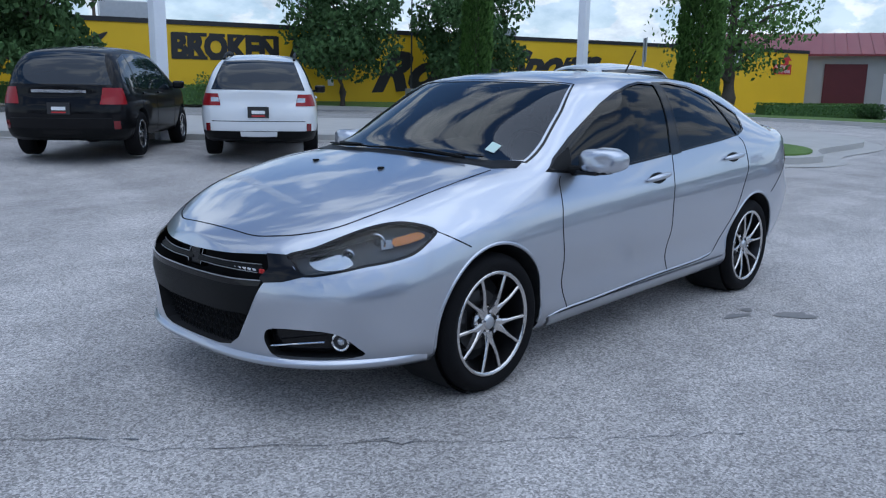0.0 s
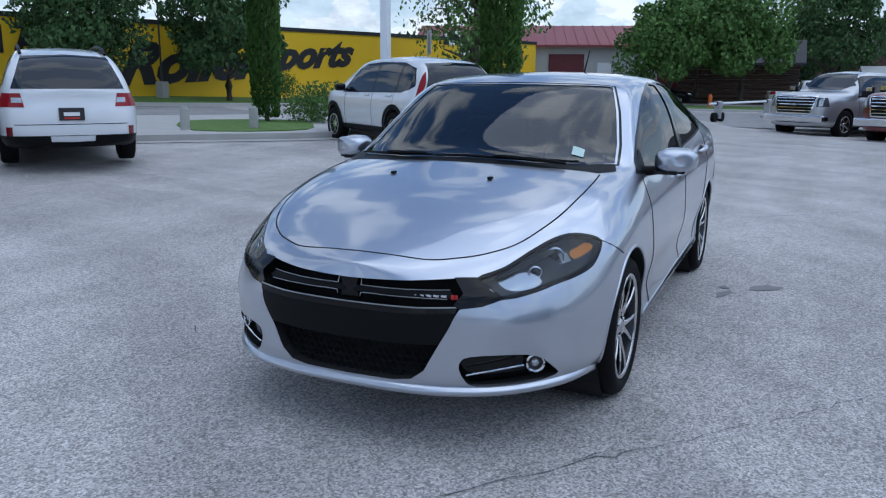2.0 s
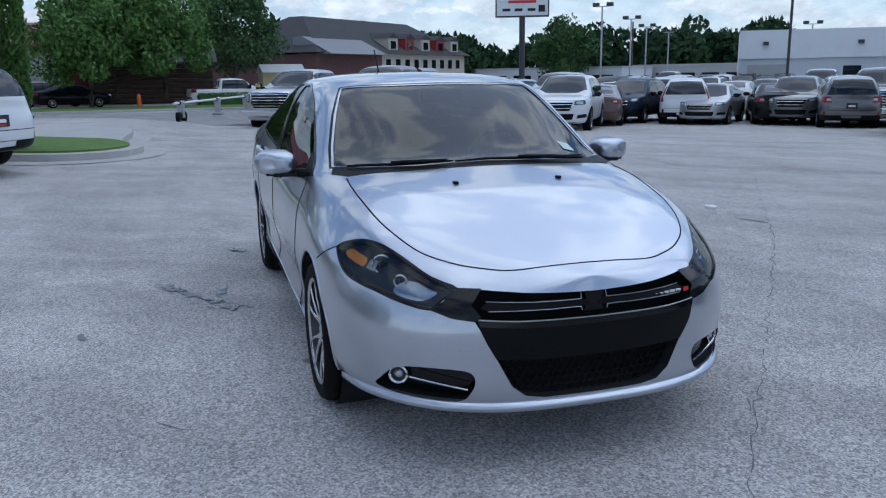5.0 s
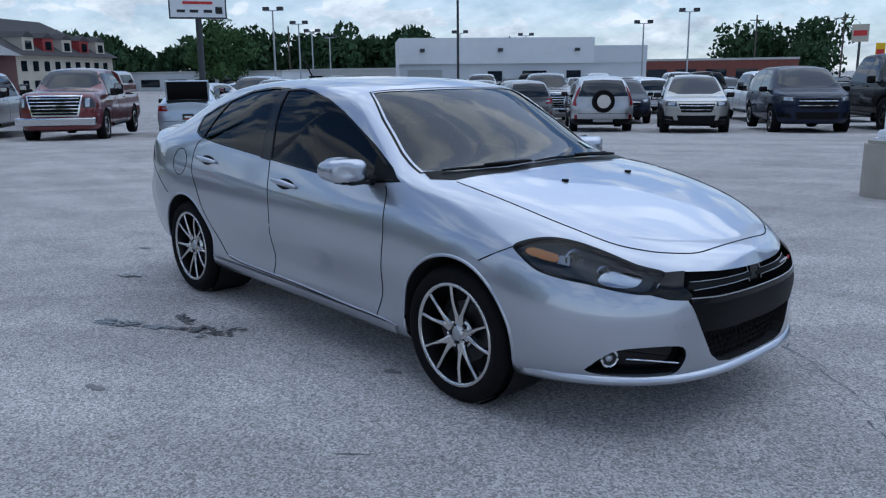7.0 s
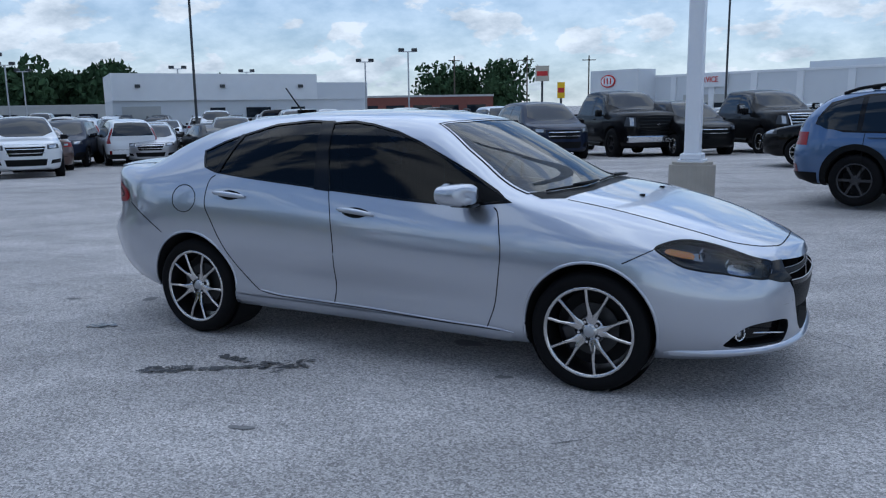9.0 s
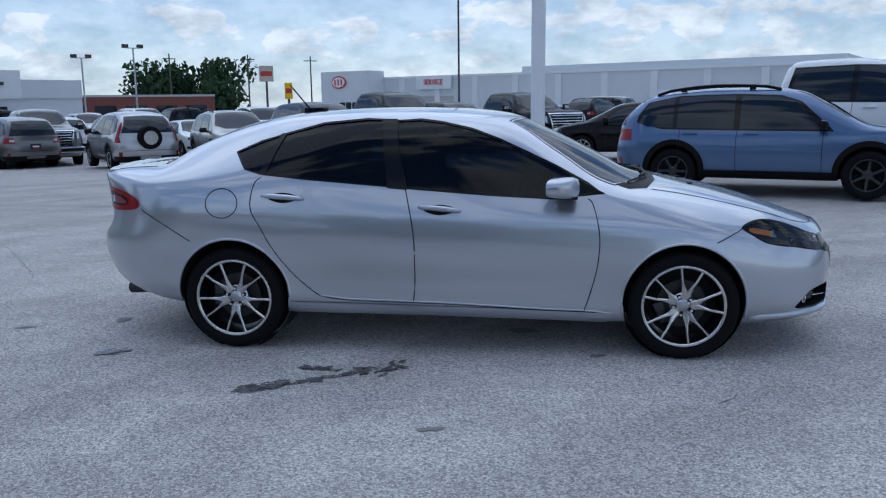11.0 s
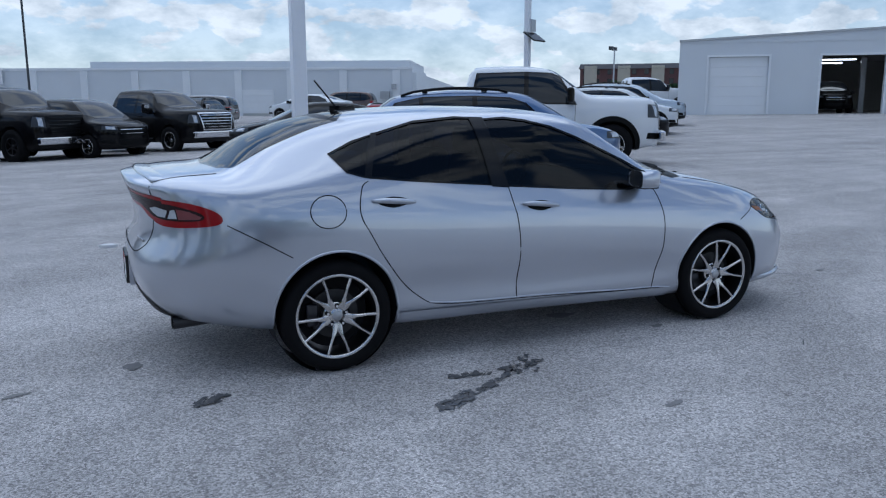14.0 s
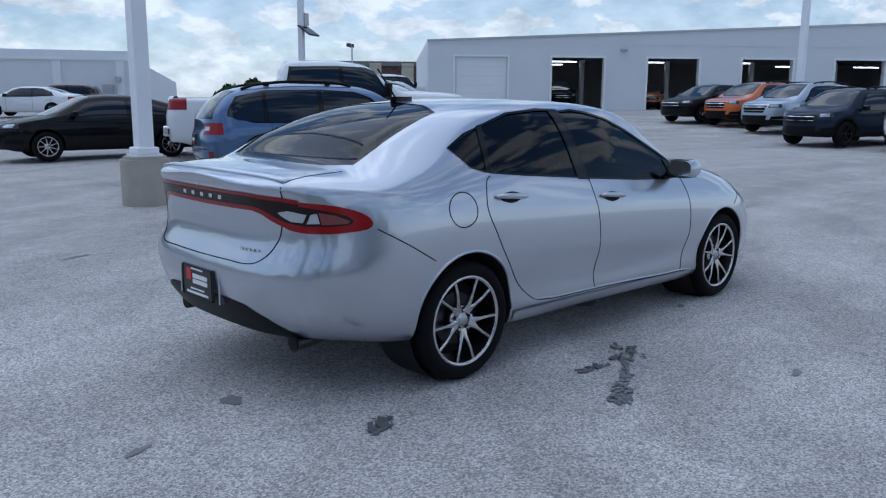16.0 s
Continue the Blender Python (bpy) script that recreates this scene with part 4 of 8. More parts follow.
for x, y, h in ((-46.2, 26.1, 6.3), (-52.1, 31.8, 5.9), (-56.6, 35.9, 5.6), (-66.5, 44.4, 5.7), (-48.6, 45.8, 5.4), (-47.2, 52.7, 5.3), (-33.3, 50.8, 5.6), (-28.4, 49.2, 6.1), (34.1, 46.2, 4.4)):
    lamp_pole(x, y, 0.07, h, 0, "steel", "tall distant steel floodlight mast", "flood", 40)


def bollard(x, y):
    th = thing("bollard", "short grey round-topped bollard on the verge", "bollard", "bollards on the verge", m=pose(x, y, gz(x, y) + 0.12))
    bm = rod((0, 0, 0), (0, 0, 0.5), 0.1, 0.1, 20)
    bmesh.ops.bevel(bm, geom=[e for e in bm.edges if e.verts[0].co.z > 0.4 and e.verts[1].co.z > 0.4], offset=0.04, segments=3, affect="EDGES")
    part("post", bm, "concrete", th)
    part("collar", rod((0, 0, 0), (0, 0, 0.03), 0.13, 0.12, 20), "concrete", th)


for x, y in ((-8.49, -10.52), (-9.58, -9.57), (-12.52, -9.75)):
    bollard(x, y)


def barrier():
    th = thing("barrier_gate", "wheeled steel barrier arm lying across a lane", "barrier", m=pose(-25.9, -1.74, gz(-26, -1.7), 0, 0, 162.6))
    part("rail", rod((-0.3, 0, 0.66), (10.3, 0, 0.66), 0.04), "white_trim", th, "long white arm")
    for x in (0.45, 5.3, 10.2):
        part("upright", box(0.22, 0.22, 0.5, x, 0, 0.12, bevel=0.02), "steel", th)
        part("motor", box(0.34, 0.24, 0.24, x, 0, 0.5, bevel=0.04), "steel", th)
        part("cap", rod((x - 0.2, 0, 0.66), (x + 0.2, 0, 0.66), 0.08, seg=12), "plastic", th)
    for w in (-0.30, 0.30):
        part("wheel", rod((0.45 + w, -0.07, 0.17), (0.45 + w, 0.07, 0.17), 0.17, seg=20), "rubber", th)
    part("foot", box(0.5, 0.4, 0.12, 5.3, 0, 0, bevel=0.03), "steel", th)
    part("foot", box(0.4, 0.4, 0.12, 10.2, 0, 0, bevel=0.03), "steel", th)


barrier()


def road_sign():
    th = thing("road_sign", "small grey sheet-metal sign seen from behind on a post", "sign", m=pose(-15.31, -8.08, gz(-15.31, -8.08) + 0.13, 0, 0, 40))
    part("post", rod((0, 0, 0), (0, 0, 2.35), 0.03, 0.03, 10), "steel", th)
    part("plate", box(0.42, 0.012, 0.62, 0, 0.035, 1.75, bevel=0.004), "grey_wall", th)
    for z in (1.85, 2.2):
        part("bracket", box(0.12, 0.03, 0.03, 0, 0.015, z), "steel", th)


def footed_post():
    th = thing("sign_post", "thin dark steel post on a concrete footing by the street", "post", m=pose(-23.52, -25.3, gz(-23.52, -25.3) + 0.1))
    part("footing", box(0.42, 0.42, 0.8, 0, 0, -0.05, bevel=0.04), "concrete", th)
    part("post", rod((0, 0, 0.7), (0, 0, 5.0), 0.045, 0.035, 10), "pole_dark", th)


road_sign()
footed_post()
hy = thing("fire_hydrant", "small orange fire hydrant on the lawn", "hydrant", m=pose(-45.3, -4.01, gz(-45, -5) + 0.15))
part("barrel", rod((0, 0, 0), (0, 0, 0.55), 0.12, 0.12, 14), "orange", hy)
part("bonnet", rod((0, 0, 0.55), (0, 0, 0.75), 0.15, 0.03, 14), "orange", hy)
part("nozzle", rod((-0.22, 0, 0.42), (0.22, 0, 0.42), 0.07, 0.07, 10), "orange", hy)


def billboard():
    th = thing("pole_sign", "dealer pole sign with framed white panel", "sign", m=pose(-37.2, 16.4, -0.54, 0, 0, 67))
    part("post", rod((0, 0, 0), (0, 0, 5.2), 0.16, 0.16, 16), "pole_dark", th)
    part("frame", box(2.9, 0.4, 1.6, 0, 0, 5.0), "pole_dark", th)
    part("panel", box(2.75, 0.44, 1.45, 0, 0, 5.07), "white_trim", th)
    for sgn in (-1, 1):
        y = 0.225 * sgn
        part("print_bar", box(1.7, 0.02, 0.3, 0.1, y, 6.05), "maroon", th)
        part("print_bar", box(1.5, 0.02, 0.14, 0.0, y, 5.72), "sign_red", th)
        for x in (-0.85, -0.2, 0.5):
            part("print_bar", box(0.42, 0.02, 0.14, x, y, 5.3), "black_paint", th)
        part("print_bar", box(0.35, 0.02, 0.35, 1.05, y, 5.25), "gloss_black", th)


billboard()


def far_sign(x, y, h, w, hh, colour, label):
    th = thing("roadside_sign", label, "sign", m=pose(x, y, 0, 0, 0, 20))
    part("post", rod((0, 0, 0), (0, 0, h), 0.15), "pole_dark", th)
    part("panel", box(w, 0.4, hh, 0, 0, h), colour, th)
    part("band", box(w * 0.8, 0.44, hh * 0.3, 0, 0, h + hh * 0.35), "sign_red", th)


far_sign(-37.8, 103, 4.9, 1.9, 2.1, "stucco", "far red and cream roadside sign")
far_sign(-30.5, 90.0, 2.4, 0.9, 1.9, "yellow_wall", "far yellow and black roadside sign")
for i, (x, y) in enumerate(((-46, 118), (-38, 125), (-56, 112), (-20, -52), (-70, -32), (-100, 60))):
    th = thing("utility_pole", "far wooden utility pole with cross arm", "utility pole", m=pose(x, y, 0, 0, 0, 30 * i))
    part("post", rod((0, 0, 0), (0, 0, 9.5 if i < 3 else 8.5), 0.14, 0.1, 8), "bark", th)
    part("cross_arm", box(2.2, 0.12, 0.14, 0, 0, 8.7 if i < 3 else 8.0), "bark", th)
for (x, y, w, h, mt) in ((-62, 108, 26, 3.5, "brick"), (-95, 70, 22, 2.6, "grey_wall"), (-110, 52, 30, 2.4, "white_wall")):
    th = thing("far_shop", "far low flat-roofed commercial building", "building", m=pose(x, y, -0.4, 0, 0, 28))
    part("wall", box(w, 8, h, 0, 0, 0), mt, th)
    part("coping", box(w + 0.2, 8.2, 0.3, 0, 0, h), "grey_wall", th)
    for k in range(6):
        part("window_pane", box(w / 9, 0.1, h * 0.45, -w * 0.4 + k * w * 0.16, -4.02, h * 0.2), "dark_glass", th)

# ---- marks on the asphalt ----


def spill(path, label, spread=0.05, n=42):
    """A ragged trail of small wet patches along a line."""
    rng, spots = random.Random(len(path) * 7 + int(path[0][0] * 10)), []
    for (x0, y0), (x1, y1) in zip(path, path[1:]):
        turn = math.degrees(math.atan2(y1 - y0, x1 - x0))
        for _ in range(n):
            u, r = rng.random(), 0.004 + 0.013 * rng.random() ** 2
            spots.append((x0 + (x1 - x0) * u + rng.gauss(0, spread * 0.5), y0 + (y1 - y0) * u + rng.gauss(0, spread * 0.5), r * rng.uniform(1.2, 2.4), r, turn + rng.uniform(-30, 30)))
    stain(spots, label)


spill([(-1.06, -1.63), (-0.96, -1.58), (-0.84, -1.52)], "dark wet spill trail on the asphalt", 0.055, 40)
spill([(-0.84, -1.52), (-0.72, -1.46), (-0.66, -1.40), (-0.54, -1.33), (-0.43, -1.27)], "thin dark wet spill trail on the asphalt", 0.032, 18)
spill([(-0.46, -1.29), (-0.36, -1.22), (-0.26, -1.13)], "scattered drops of a wet spill on the asphalt", 0.09, 34)
spill([(-0.81, -1.22), (-0.73, -1.25), (-0.58, -1.22)], "dark wet spill patch on the asphalt", 0.032, 20)
spill([(-2.14, -1.09), (-2.01, -1.01)], "dark wet spot on the asphalt", 0.045, 60)
stain([(0.04, -2.04, 0.06, 0.025, 10)], "small dark spot on the asphalt", "stain_pale")
stain([(-2.41, -0.32, 0.07, 0.045, 60), (-2.99, -0.57, 0.06, 0.025, 15)], "small dark spots on the asphalt", "stain_pale")
stain([(-0.96, 1.38, 0.12, 0.07, -30), (-0.68, 1.13, 0.09, 0.04, -20), (-0.86, 1.12, 0.05, 0.03, 0)], "dull oil spots on the asphalt", "stain_pale")
stain([(3.38, 0.02, 0.05, 0.03, 0), (0.42, -0.36, 0.12, 0.05, 0), (0.87, -0.86, 0.05, 0.03, 0)], "faint oil spots on the asphalt", "stain_pale")
stain([(-1.66, 3.85, 0.12, 0.04, 20)], "faint oil streak on the asphalt", "stain_pale")
stain([(3.01, 2.18, 0.02, 0.02, 0)], "tiny dark spot on the asphalt", "stain_pale")


def crack(points, w, label):
    """A thin wandering crack in the asphalt."""
    rng = random.Random(int(points[0][0] * 100))
    pts = []
    for (x0, y0), (x1, y1) in zip(points, points[1:]):
        n = max(int(math.hypot(x1 - x0, y1 - y0) / 0.06), 2)
        pts += [(x0 + (x1 - x0) * i / n + rng.uniform(-0.02, 0.02), y0 + (y1 - y0) * i / n + rng.uniform(-0.02, 0.02)) for i in range(n)]
    bm = bmesh.new()
    last = None
    for i, (x, y) in enumerate(pts):
        j = min(i + 1, len(pts) - 1)
        k = max(i - 1, 0)
        d = Vector((pts[j][0] - pts[k][0], pts[j][1] - pts[k][1])).normalized()
        ww = w * rng.uniform(0.15, 1.0)
        pair = [bm.verts.new((x - d.y * ww, y + d.x * ww, 0.0035)), bm.verts.new((x + d.y * ww, y - d.x * ww, 0.0035))]
        if last:
            bm.faces.new((last[0], last[1], pair[1], pair[0]))
        last = pair
    tagged(part("crack", bm, "stain"), label, "crack", kind="structure")


crack([(3.11, -0.1), (2.96, 0.03), (2.66, 0.31)], 0.006, "thin dark crack in the asphalt")
crack([(2.14, 0.86), (1.97, 0.98)], 0.006, "thin dark crack in the asphalt")
crack([(2.83, 0.25), (2.73, 0.38), (2.02, 0.99), (1.04, 1.84), (-0.81, 3.4), (-4.33, 5.97)], 0.0035, "long thin crack in the asphalt")
crack([(1.41, -1.57), (1.6, -1.38)], 0.004, "long thin crack in the asphalt")
crack([(-3.97, 0.98), (-5.35, 2.53)], 0.004, "long thin crack in the asphalt")
paper = tagged(part("litter", prism(blob(-2.43, 3.91, 0.09, 0.05, 20, 5, 14), 0.0, 0.03), "paper"), "crumpled scrap of white paper on the asphalt", "litter")


# ---- car bodies ----
from mathutils.bvhtree import BVHTree


def curve_of(xs, ys):
    """A smooth curve through knots that never overshoots them."""
    xs, ys = np.array(xs, float), np.array(ys, float)
    h, d = np.diff(xs), np.diff(ys) / np.diff(xs)
    m = np.zeros(len(xs))
    for i in range(1, len(xs) - 1):
        if d[i - 1] * d[i] > 0:
            w1, w2 = 2 * h[i] + h[i - 1], h[i] + 2 * h[i - 1]
            m[i] = (w1 + w2) / (w1 / d[i - 1] + w2 / d[i])
    m[0], m[-1] = d[0], d[-1]

    def at(x):
        x = np.clip(np.asarray(x, float), xs[0], xs[-1])
        i = np.clip(np.searchsorted(xs, x) - 1, 0, len(xs) - 2)
        u = (x - xs[i]) / h[i]
        return ((1 + 2 * u) * (1 - u) ** 2 * ys[i] + u * (1 - u) ** 2 * h[i] * m[i] + u * u * (3 - 2 * u) * ys[i + 1] + u * u * (u - 1) * h[i] * m[i + 1])

    return at


def loft(spec, nx, per, rounds=2, shrink=None):
    """The half-hull of a car from its long lines, mirrored. spec: knots 'x', lines as (y row, z row) from sill to roof middle,
    'nose' and 'tail' (start, end, power) for the plan, 'front' and 'back' (z row, shift row) for the profiles."""
    x0, x1 = spec["tail"][1], spec["nose"][1]
    s = np.linspace(-1, 1, nx)
    xs = (x0 + x1) / 2 + (x1 - x0) / 2 * np.sin(np.pi / 2 * s)
    lines = [(curve_of(spec["x"], y)(xs), curve_of(spec["x"], z)(xs)) for y, z in spec["lines"]]
    plan = np.ones(nx)
    for start, end, power in (spec["nose"], spec["tail"]):
        u = np.clip((xs - start) / (end - start), 0, 1)
        plan *= np.maximum(1 - u**power, 0) ** (1 / power)
    ny = sum(per) + 1
    grid = np.zeros((nx, ny, 3))
    for i in range(nx):
        y = np.array([0.0] + [l[0][i] for l in lines]) * plan[i]
        z = np.array([lines[0][1][i]] + [l[1][i] for l in lines])
        knots = np.r_[0, np.cumsum(np.hypot(np.diff(np.array([0.0] + [l[0][i] for l in lines])), np.diff(z)) + 1e-4)]
        t = np.concatenate([np.linspace(a, b, n, endpoint=False) for a, b, n in zip(knots, knots[1:], per)] + [[knots[-1]]])
        grid[i, :, 0], grid[i, :, 1], grid[i, :, 2] = xs[i], curve_of(knots, y)(t), curve_of(knots, z)(t)
    for (zs, dx), (start, end) in ((spec["front"], spec["nose"][:2]), (spec["back"], spec["tail"][:2])):
        u = np.clip((grid[:, :, 0] - start) / (end - start), 0, 1)
        grid[:, :, 0] += curve_of(zs, dx)(grid[:, :, 2]) * u**2 * (3 - 2 * u)
    for _ in range(rounds):
        g = grid.copy()
        grid[1:-1, 1:-1] = 0.5 * g[1:-1, 1:-1] + 0.125 * (g[2:, 1:-1] + g[:-2, 1:-1] + g[1:-1, 2:] + g[1:-1, :-2])
        grid[1:-1, -1] = 0.5 * g[1:-1, -1] + 0.25 * (g[2:, -1] + g[:-2, -1])
    bm = bmesh.new()
    if shrink:
        cx, sx, sy, z0, z1 = shrink
        grid[:, :, 0] = cx + (grid[:, :, 0] - cx) * sx
        grid[:, :, 1] *= sy
        grid[:, :, 2] = np.clip(grid[:, :, 2] - z1, z0, None)
    both = np.concatenate([grid, (grid * (1, -1, 1))[:, ::-1][:, 1:]], 1)[:, :-1]
    vs = [[bm.verts.new(p) for p in row] for row in both]
    n = len(vs[0])
    for i in range(nx - 1):
        for j in range(n):
            bm.faces.new((vs[i][j], vs[i + 1][j], vs[i + 1][(j + 1) % n], vs[i][(j + 1) % n]))
    bmesh.ops.remove_doubles(bm, verts=bm.verts, dist=1e-4)
    bmesh.ops.dissolve_degenerate(bm, dist=1e-5, edges=bm.edges)
    bmesh.ops.holes_fill(bm, edges=[e for e in bm.edges if e.is_boundary])
    bmesh.ops.recalc_face_normals(bm, faces=bm.faces)
    if bm.calc_volume(signed=True) < 0:
        bmesh.ops.reverse_faces(bm, faces=bm.faces)
    return bm


def to_mesh(bm, *materials):
    me = bpy.data.meshes.new("work")
    bm.to_mesh(me)
    bm.free()
    for m in materials:
        me.materials.append(MATS[m] if isinstance(m, str) else m)
    return me


def cut(a, b, operation):
    """The boolean of two meshes, as a new mesh."""
    oa, ob = bpy.data.objects.new("work", a), bpy.data.objects.new("work", b)
    for o in (oa, ob):
        scene.collection.objects.link(o)
    mod = oa.modifiers.new("cut", "BOOLEAN")
    mod.object, mod.operation, mod.solver, mod.material_mode = ob, operation, "EXACT", "TRANSFER"
    me = bpy.data.meshes.new_from_object(oa.evaluated_get(bpy.context.evaluated_depsgraph_get()))
    for o in (oa, ob):
        bpy.data.objects.remove(o)
    return me


class Hull:
    """An uncut body: its surface, its smooth normals and the pieces that are cut from it."""

    def __init__(self, bm, material, fair=0):
        bm.normal_update()
        self.tree = BVHTree.FromBMesh(bm)
        self.me = to_mesh(bm, material)
        self.co = np.array([v.co for v in self.me.vertices])
        self.vn = np.array([v.normal for v in self.me.vertices])
        self.faces = [tuple(p.vertices) for p in self.me.polygons]
        ends = np.array([tuple(e.vertices) for e in self.me.edges])
        for _ in range(fair):
            near = self.vn.copy()
            np.add.at(near, ends[:, 0], self.vn[ends[:, 1]])
            np.add.at(near, ends[:, 1], self.vn[ends[:, 0]])
            self.vn = near / np.maximum(np.linalg.norm(near, axis=1, keepdims=True), 1e-9)

    def normal(self, p):
        q, n, i, dist = self.tree.find_nearest(p)
        vs = self.faces[i]
        w = 1.0 / (np.linalg.norm(self.co[list(vs)] - np.array(q), axis=1) ** 2 + 1e-7)
        m = (self.vn[list(vs)] * w[:, None]).sum(0)
        return Vector(m).normalized(), n, dist

    def shaded(self, me):
        """Gives a cut mesh the smooth normals of the uncut body wherever it still is that surface."""
        normals = []
        cache = {}
        for p in me.polygons:
            c = p.center
            n, flat, dist = self.normal(c)
            on = dist < 2e-3 and abs(flat.dot(p.normal)) > 0.8
            p.use_smooth = True
            for v in p.vertices:
                if on:
                    if v not in cache:
                        cache[v] = self.normal(me.vertices[v].co)[0]
                    normals.append(cache[v] if cache[v].dot(p.normal) > 0.2 else p.normal)
                else:
                    normals.append(p.normal)
        me.normals_split_custom_set([tuple(n) for n in normals])
        return me

    def skin(self, outline_mesh, lift=0.0, mirror=False):
        """The piece of the surface inside a prism, lifted off along its normals."""
        got = cut(self.me, outline_mesh, "INTERSECT")
        bm = bmesh.new()
        bm.from_mesh(got)
        bpy.data.meshes.remove(got)
        bm.normal_update()
        drop = []
        for f in bm.faces:
            n, flat, dist = self.normal(f.calc_center_median())
            if dist > 1e-3 or flat.dot(f.normal) < 0.9:
                drop.append(f)
        bmesh.ops.delete(bm, geom=drop, context="FACES")
        normals = [self.normal(v.co)[0] for v in bm.verts]
        for v, n in zip(bm.verts, normals):
            v.co += n * lift
            if mirror:
                v.co.y *= -1
        if mirror:
            bmesh.ops.reverse_faces(bm, faces=bm.faces)
            normals = [Vector((n.x, -n.y, n.z)) for n in normals]
        me = bpy.data.meshes.new("skin")
        bm.to_mesh(me)
        bm.free()
        for p in me.polygons:
            p.use_smooth = True
        if len(me.polygons):
            me.normals_split_custom_set_from_vertices([tuple(n) for n in normals])
        return me

    def drop(self, start, way):
        hit, n, _, _ = self.tree.ray_cast(Vector(start), Vector(way))
        return hit, n


SIDE = Matrix(((1, 0, 0, 0), (0, 0, 1, 0), (0, 1, 0, 0), (0, 0, 0, 1)))
FRONT = Matrix(((0, 0, 1, 0), (1, 0, 0, 0), (0, 1, 0, 0), (0, 0, 0, 1)))
R2 = math.sqrt(0.5)
DIAG_FRONT = Matrix(((-R2, 0, R2, 0), (R2, 0, R2, 0), (0, 1, 0, 0), (0, 0, 0, 1)))
DIAG_REAR = Matrix(((R2, 0, -R2, 0), (R2, 0, R2, 0), (0, 1, 0, 0), (0, 0, 0, 1)))
TOP = Matrix()


def cutter(outline, lo, hi, view, material="void", mirror=False, bm=None):
    """A prism over an outline, along one of the views; mirror: on the other side too."""
    b = bm or bmesh.new()
    prism(outline, lo, hi, b, view)
    if mirror:
        prism(outline, lo, hi, b, Matrix.Diagonal((1, -1, 1, 1)) @ view)
    bmesh.ops.recalc_face_normals(b, faces=b.faces)
    return b


def ring(outline, width, lo, hi, view):
    """A frame-shaped prism round an outline."""
    b = bmesh.new()
    area = sum(p[0] * q[1] - q[0] * p[1] for p, q in zip(outline, outline[1:] + outline[:1]))
    outer = inset(outline, width if area > 0 else -width)
    rows = [[b.verts.new(view @ Vector((x, y, z))) for x, y in loop] for loop, z in ((outline, lo), (outer, lo), (outer, hi), (outline, hi))]
    n = len(outline)
    for r in range(4):
        a, c = rows[r], rows[(r + 1) % 4]
        for i in range(n):
            b.faces.new((a[i], a[(i + 1) % n], c[(i + 1) % n], c[i]))
    bmesh.ops.recalc_face_normals(b, faces=b.faces)
    return b


def mesh_part(name, me, material, parent, label=""):
    me.materials.clear()
    me.materials.append(MATS[material] if isinstance(material, str) else material)
    ob = new(name, me)
    ob.parent = parent
    if label:
        ob["label"] = label
    return ob


def seam(hull, pts, start, way, r=0.004, closed=False, steps=6, sink=0.0012):
    """A dark shut line along the surface: pts are 2-D, start(p) a point outside, way the direction onto the body."""
    dense = []
    n = len(pts)
    for i in range(n if closed else n - 1):
        a, b = Vector(pts[i]), Vector(pts[(i + 1) % n])
        k = max(int((b - a).length / 0.03), 1)
        dense += [a + (b - a) * j / k for j in range(k)]
    if not closed:
        dense.append(Vector(pts[-1]))
    out = []
    for p in dense:
        hit, nrm = hull.drop(start(p), way)
        if hit is not None:
            out.append(hit - nrm * sink)
    return tube(out, r, 5, closed=closed) if len(out) > 2 else None


def spline(points, steps=6):
    """An open rounded line through points."""
    out = []
    n = len(points)
    for i in range(n - 1):
        p = [Vector(points[min(max(i + k, 0), n - 1)]) for k in (-1, 0, 1, 2)]
        for s in range(steps):
            u = s / steps
            out.append(tuple(0.5 * (2 * p[1] + (p[2] - p[0]) * u + (2 * p[0] - 5 * p[1] + 4 * p[2] - p[3]) * u * u + (3 * p[1] - p[0] - 3 * p[2] + p[3]) * u**3)))
    out.append(tuple(points[-1]))
    return out


def revolve(profile, seg=48, bm=None):
    """A ring turned about the y axis from (radius, y) pairs."""
    bm = bm or bmesh.new()
    rows = [[bm.verts.new((r * math.cos(2 * math.pi * k / seg), y, r * math.sin(2 * math.pi * k / seg))) for k in range(seg)] for r, y in profile]
    for a, b in zip(rows, rows[1:]):
        for k in range(seg):
            bm.faces.new((a[k], a[(k + 1) % seg], b[(k + 1) % seg], b[k]))
    return bm


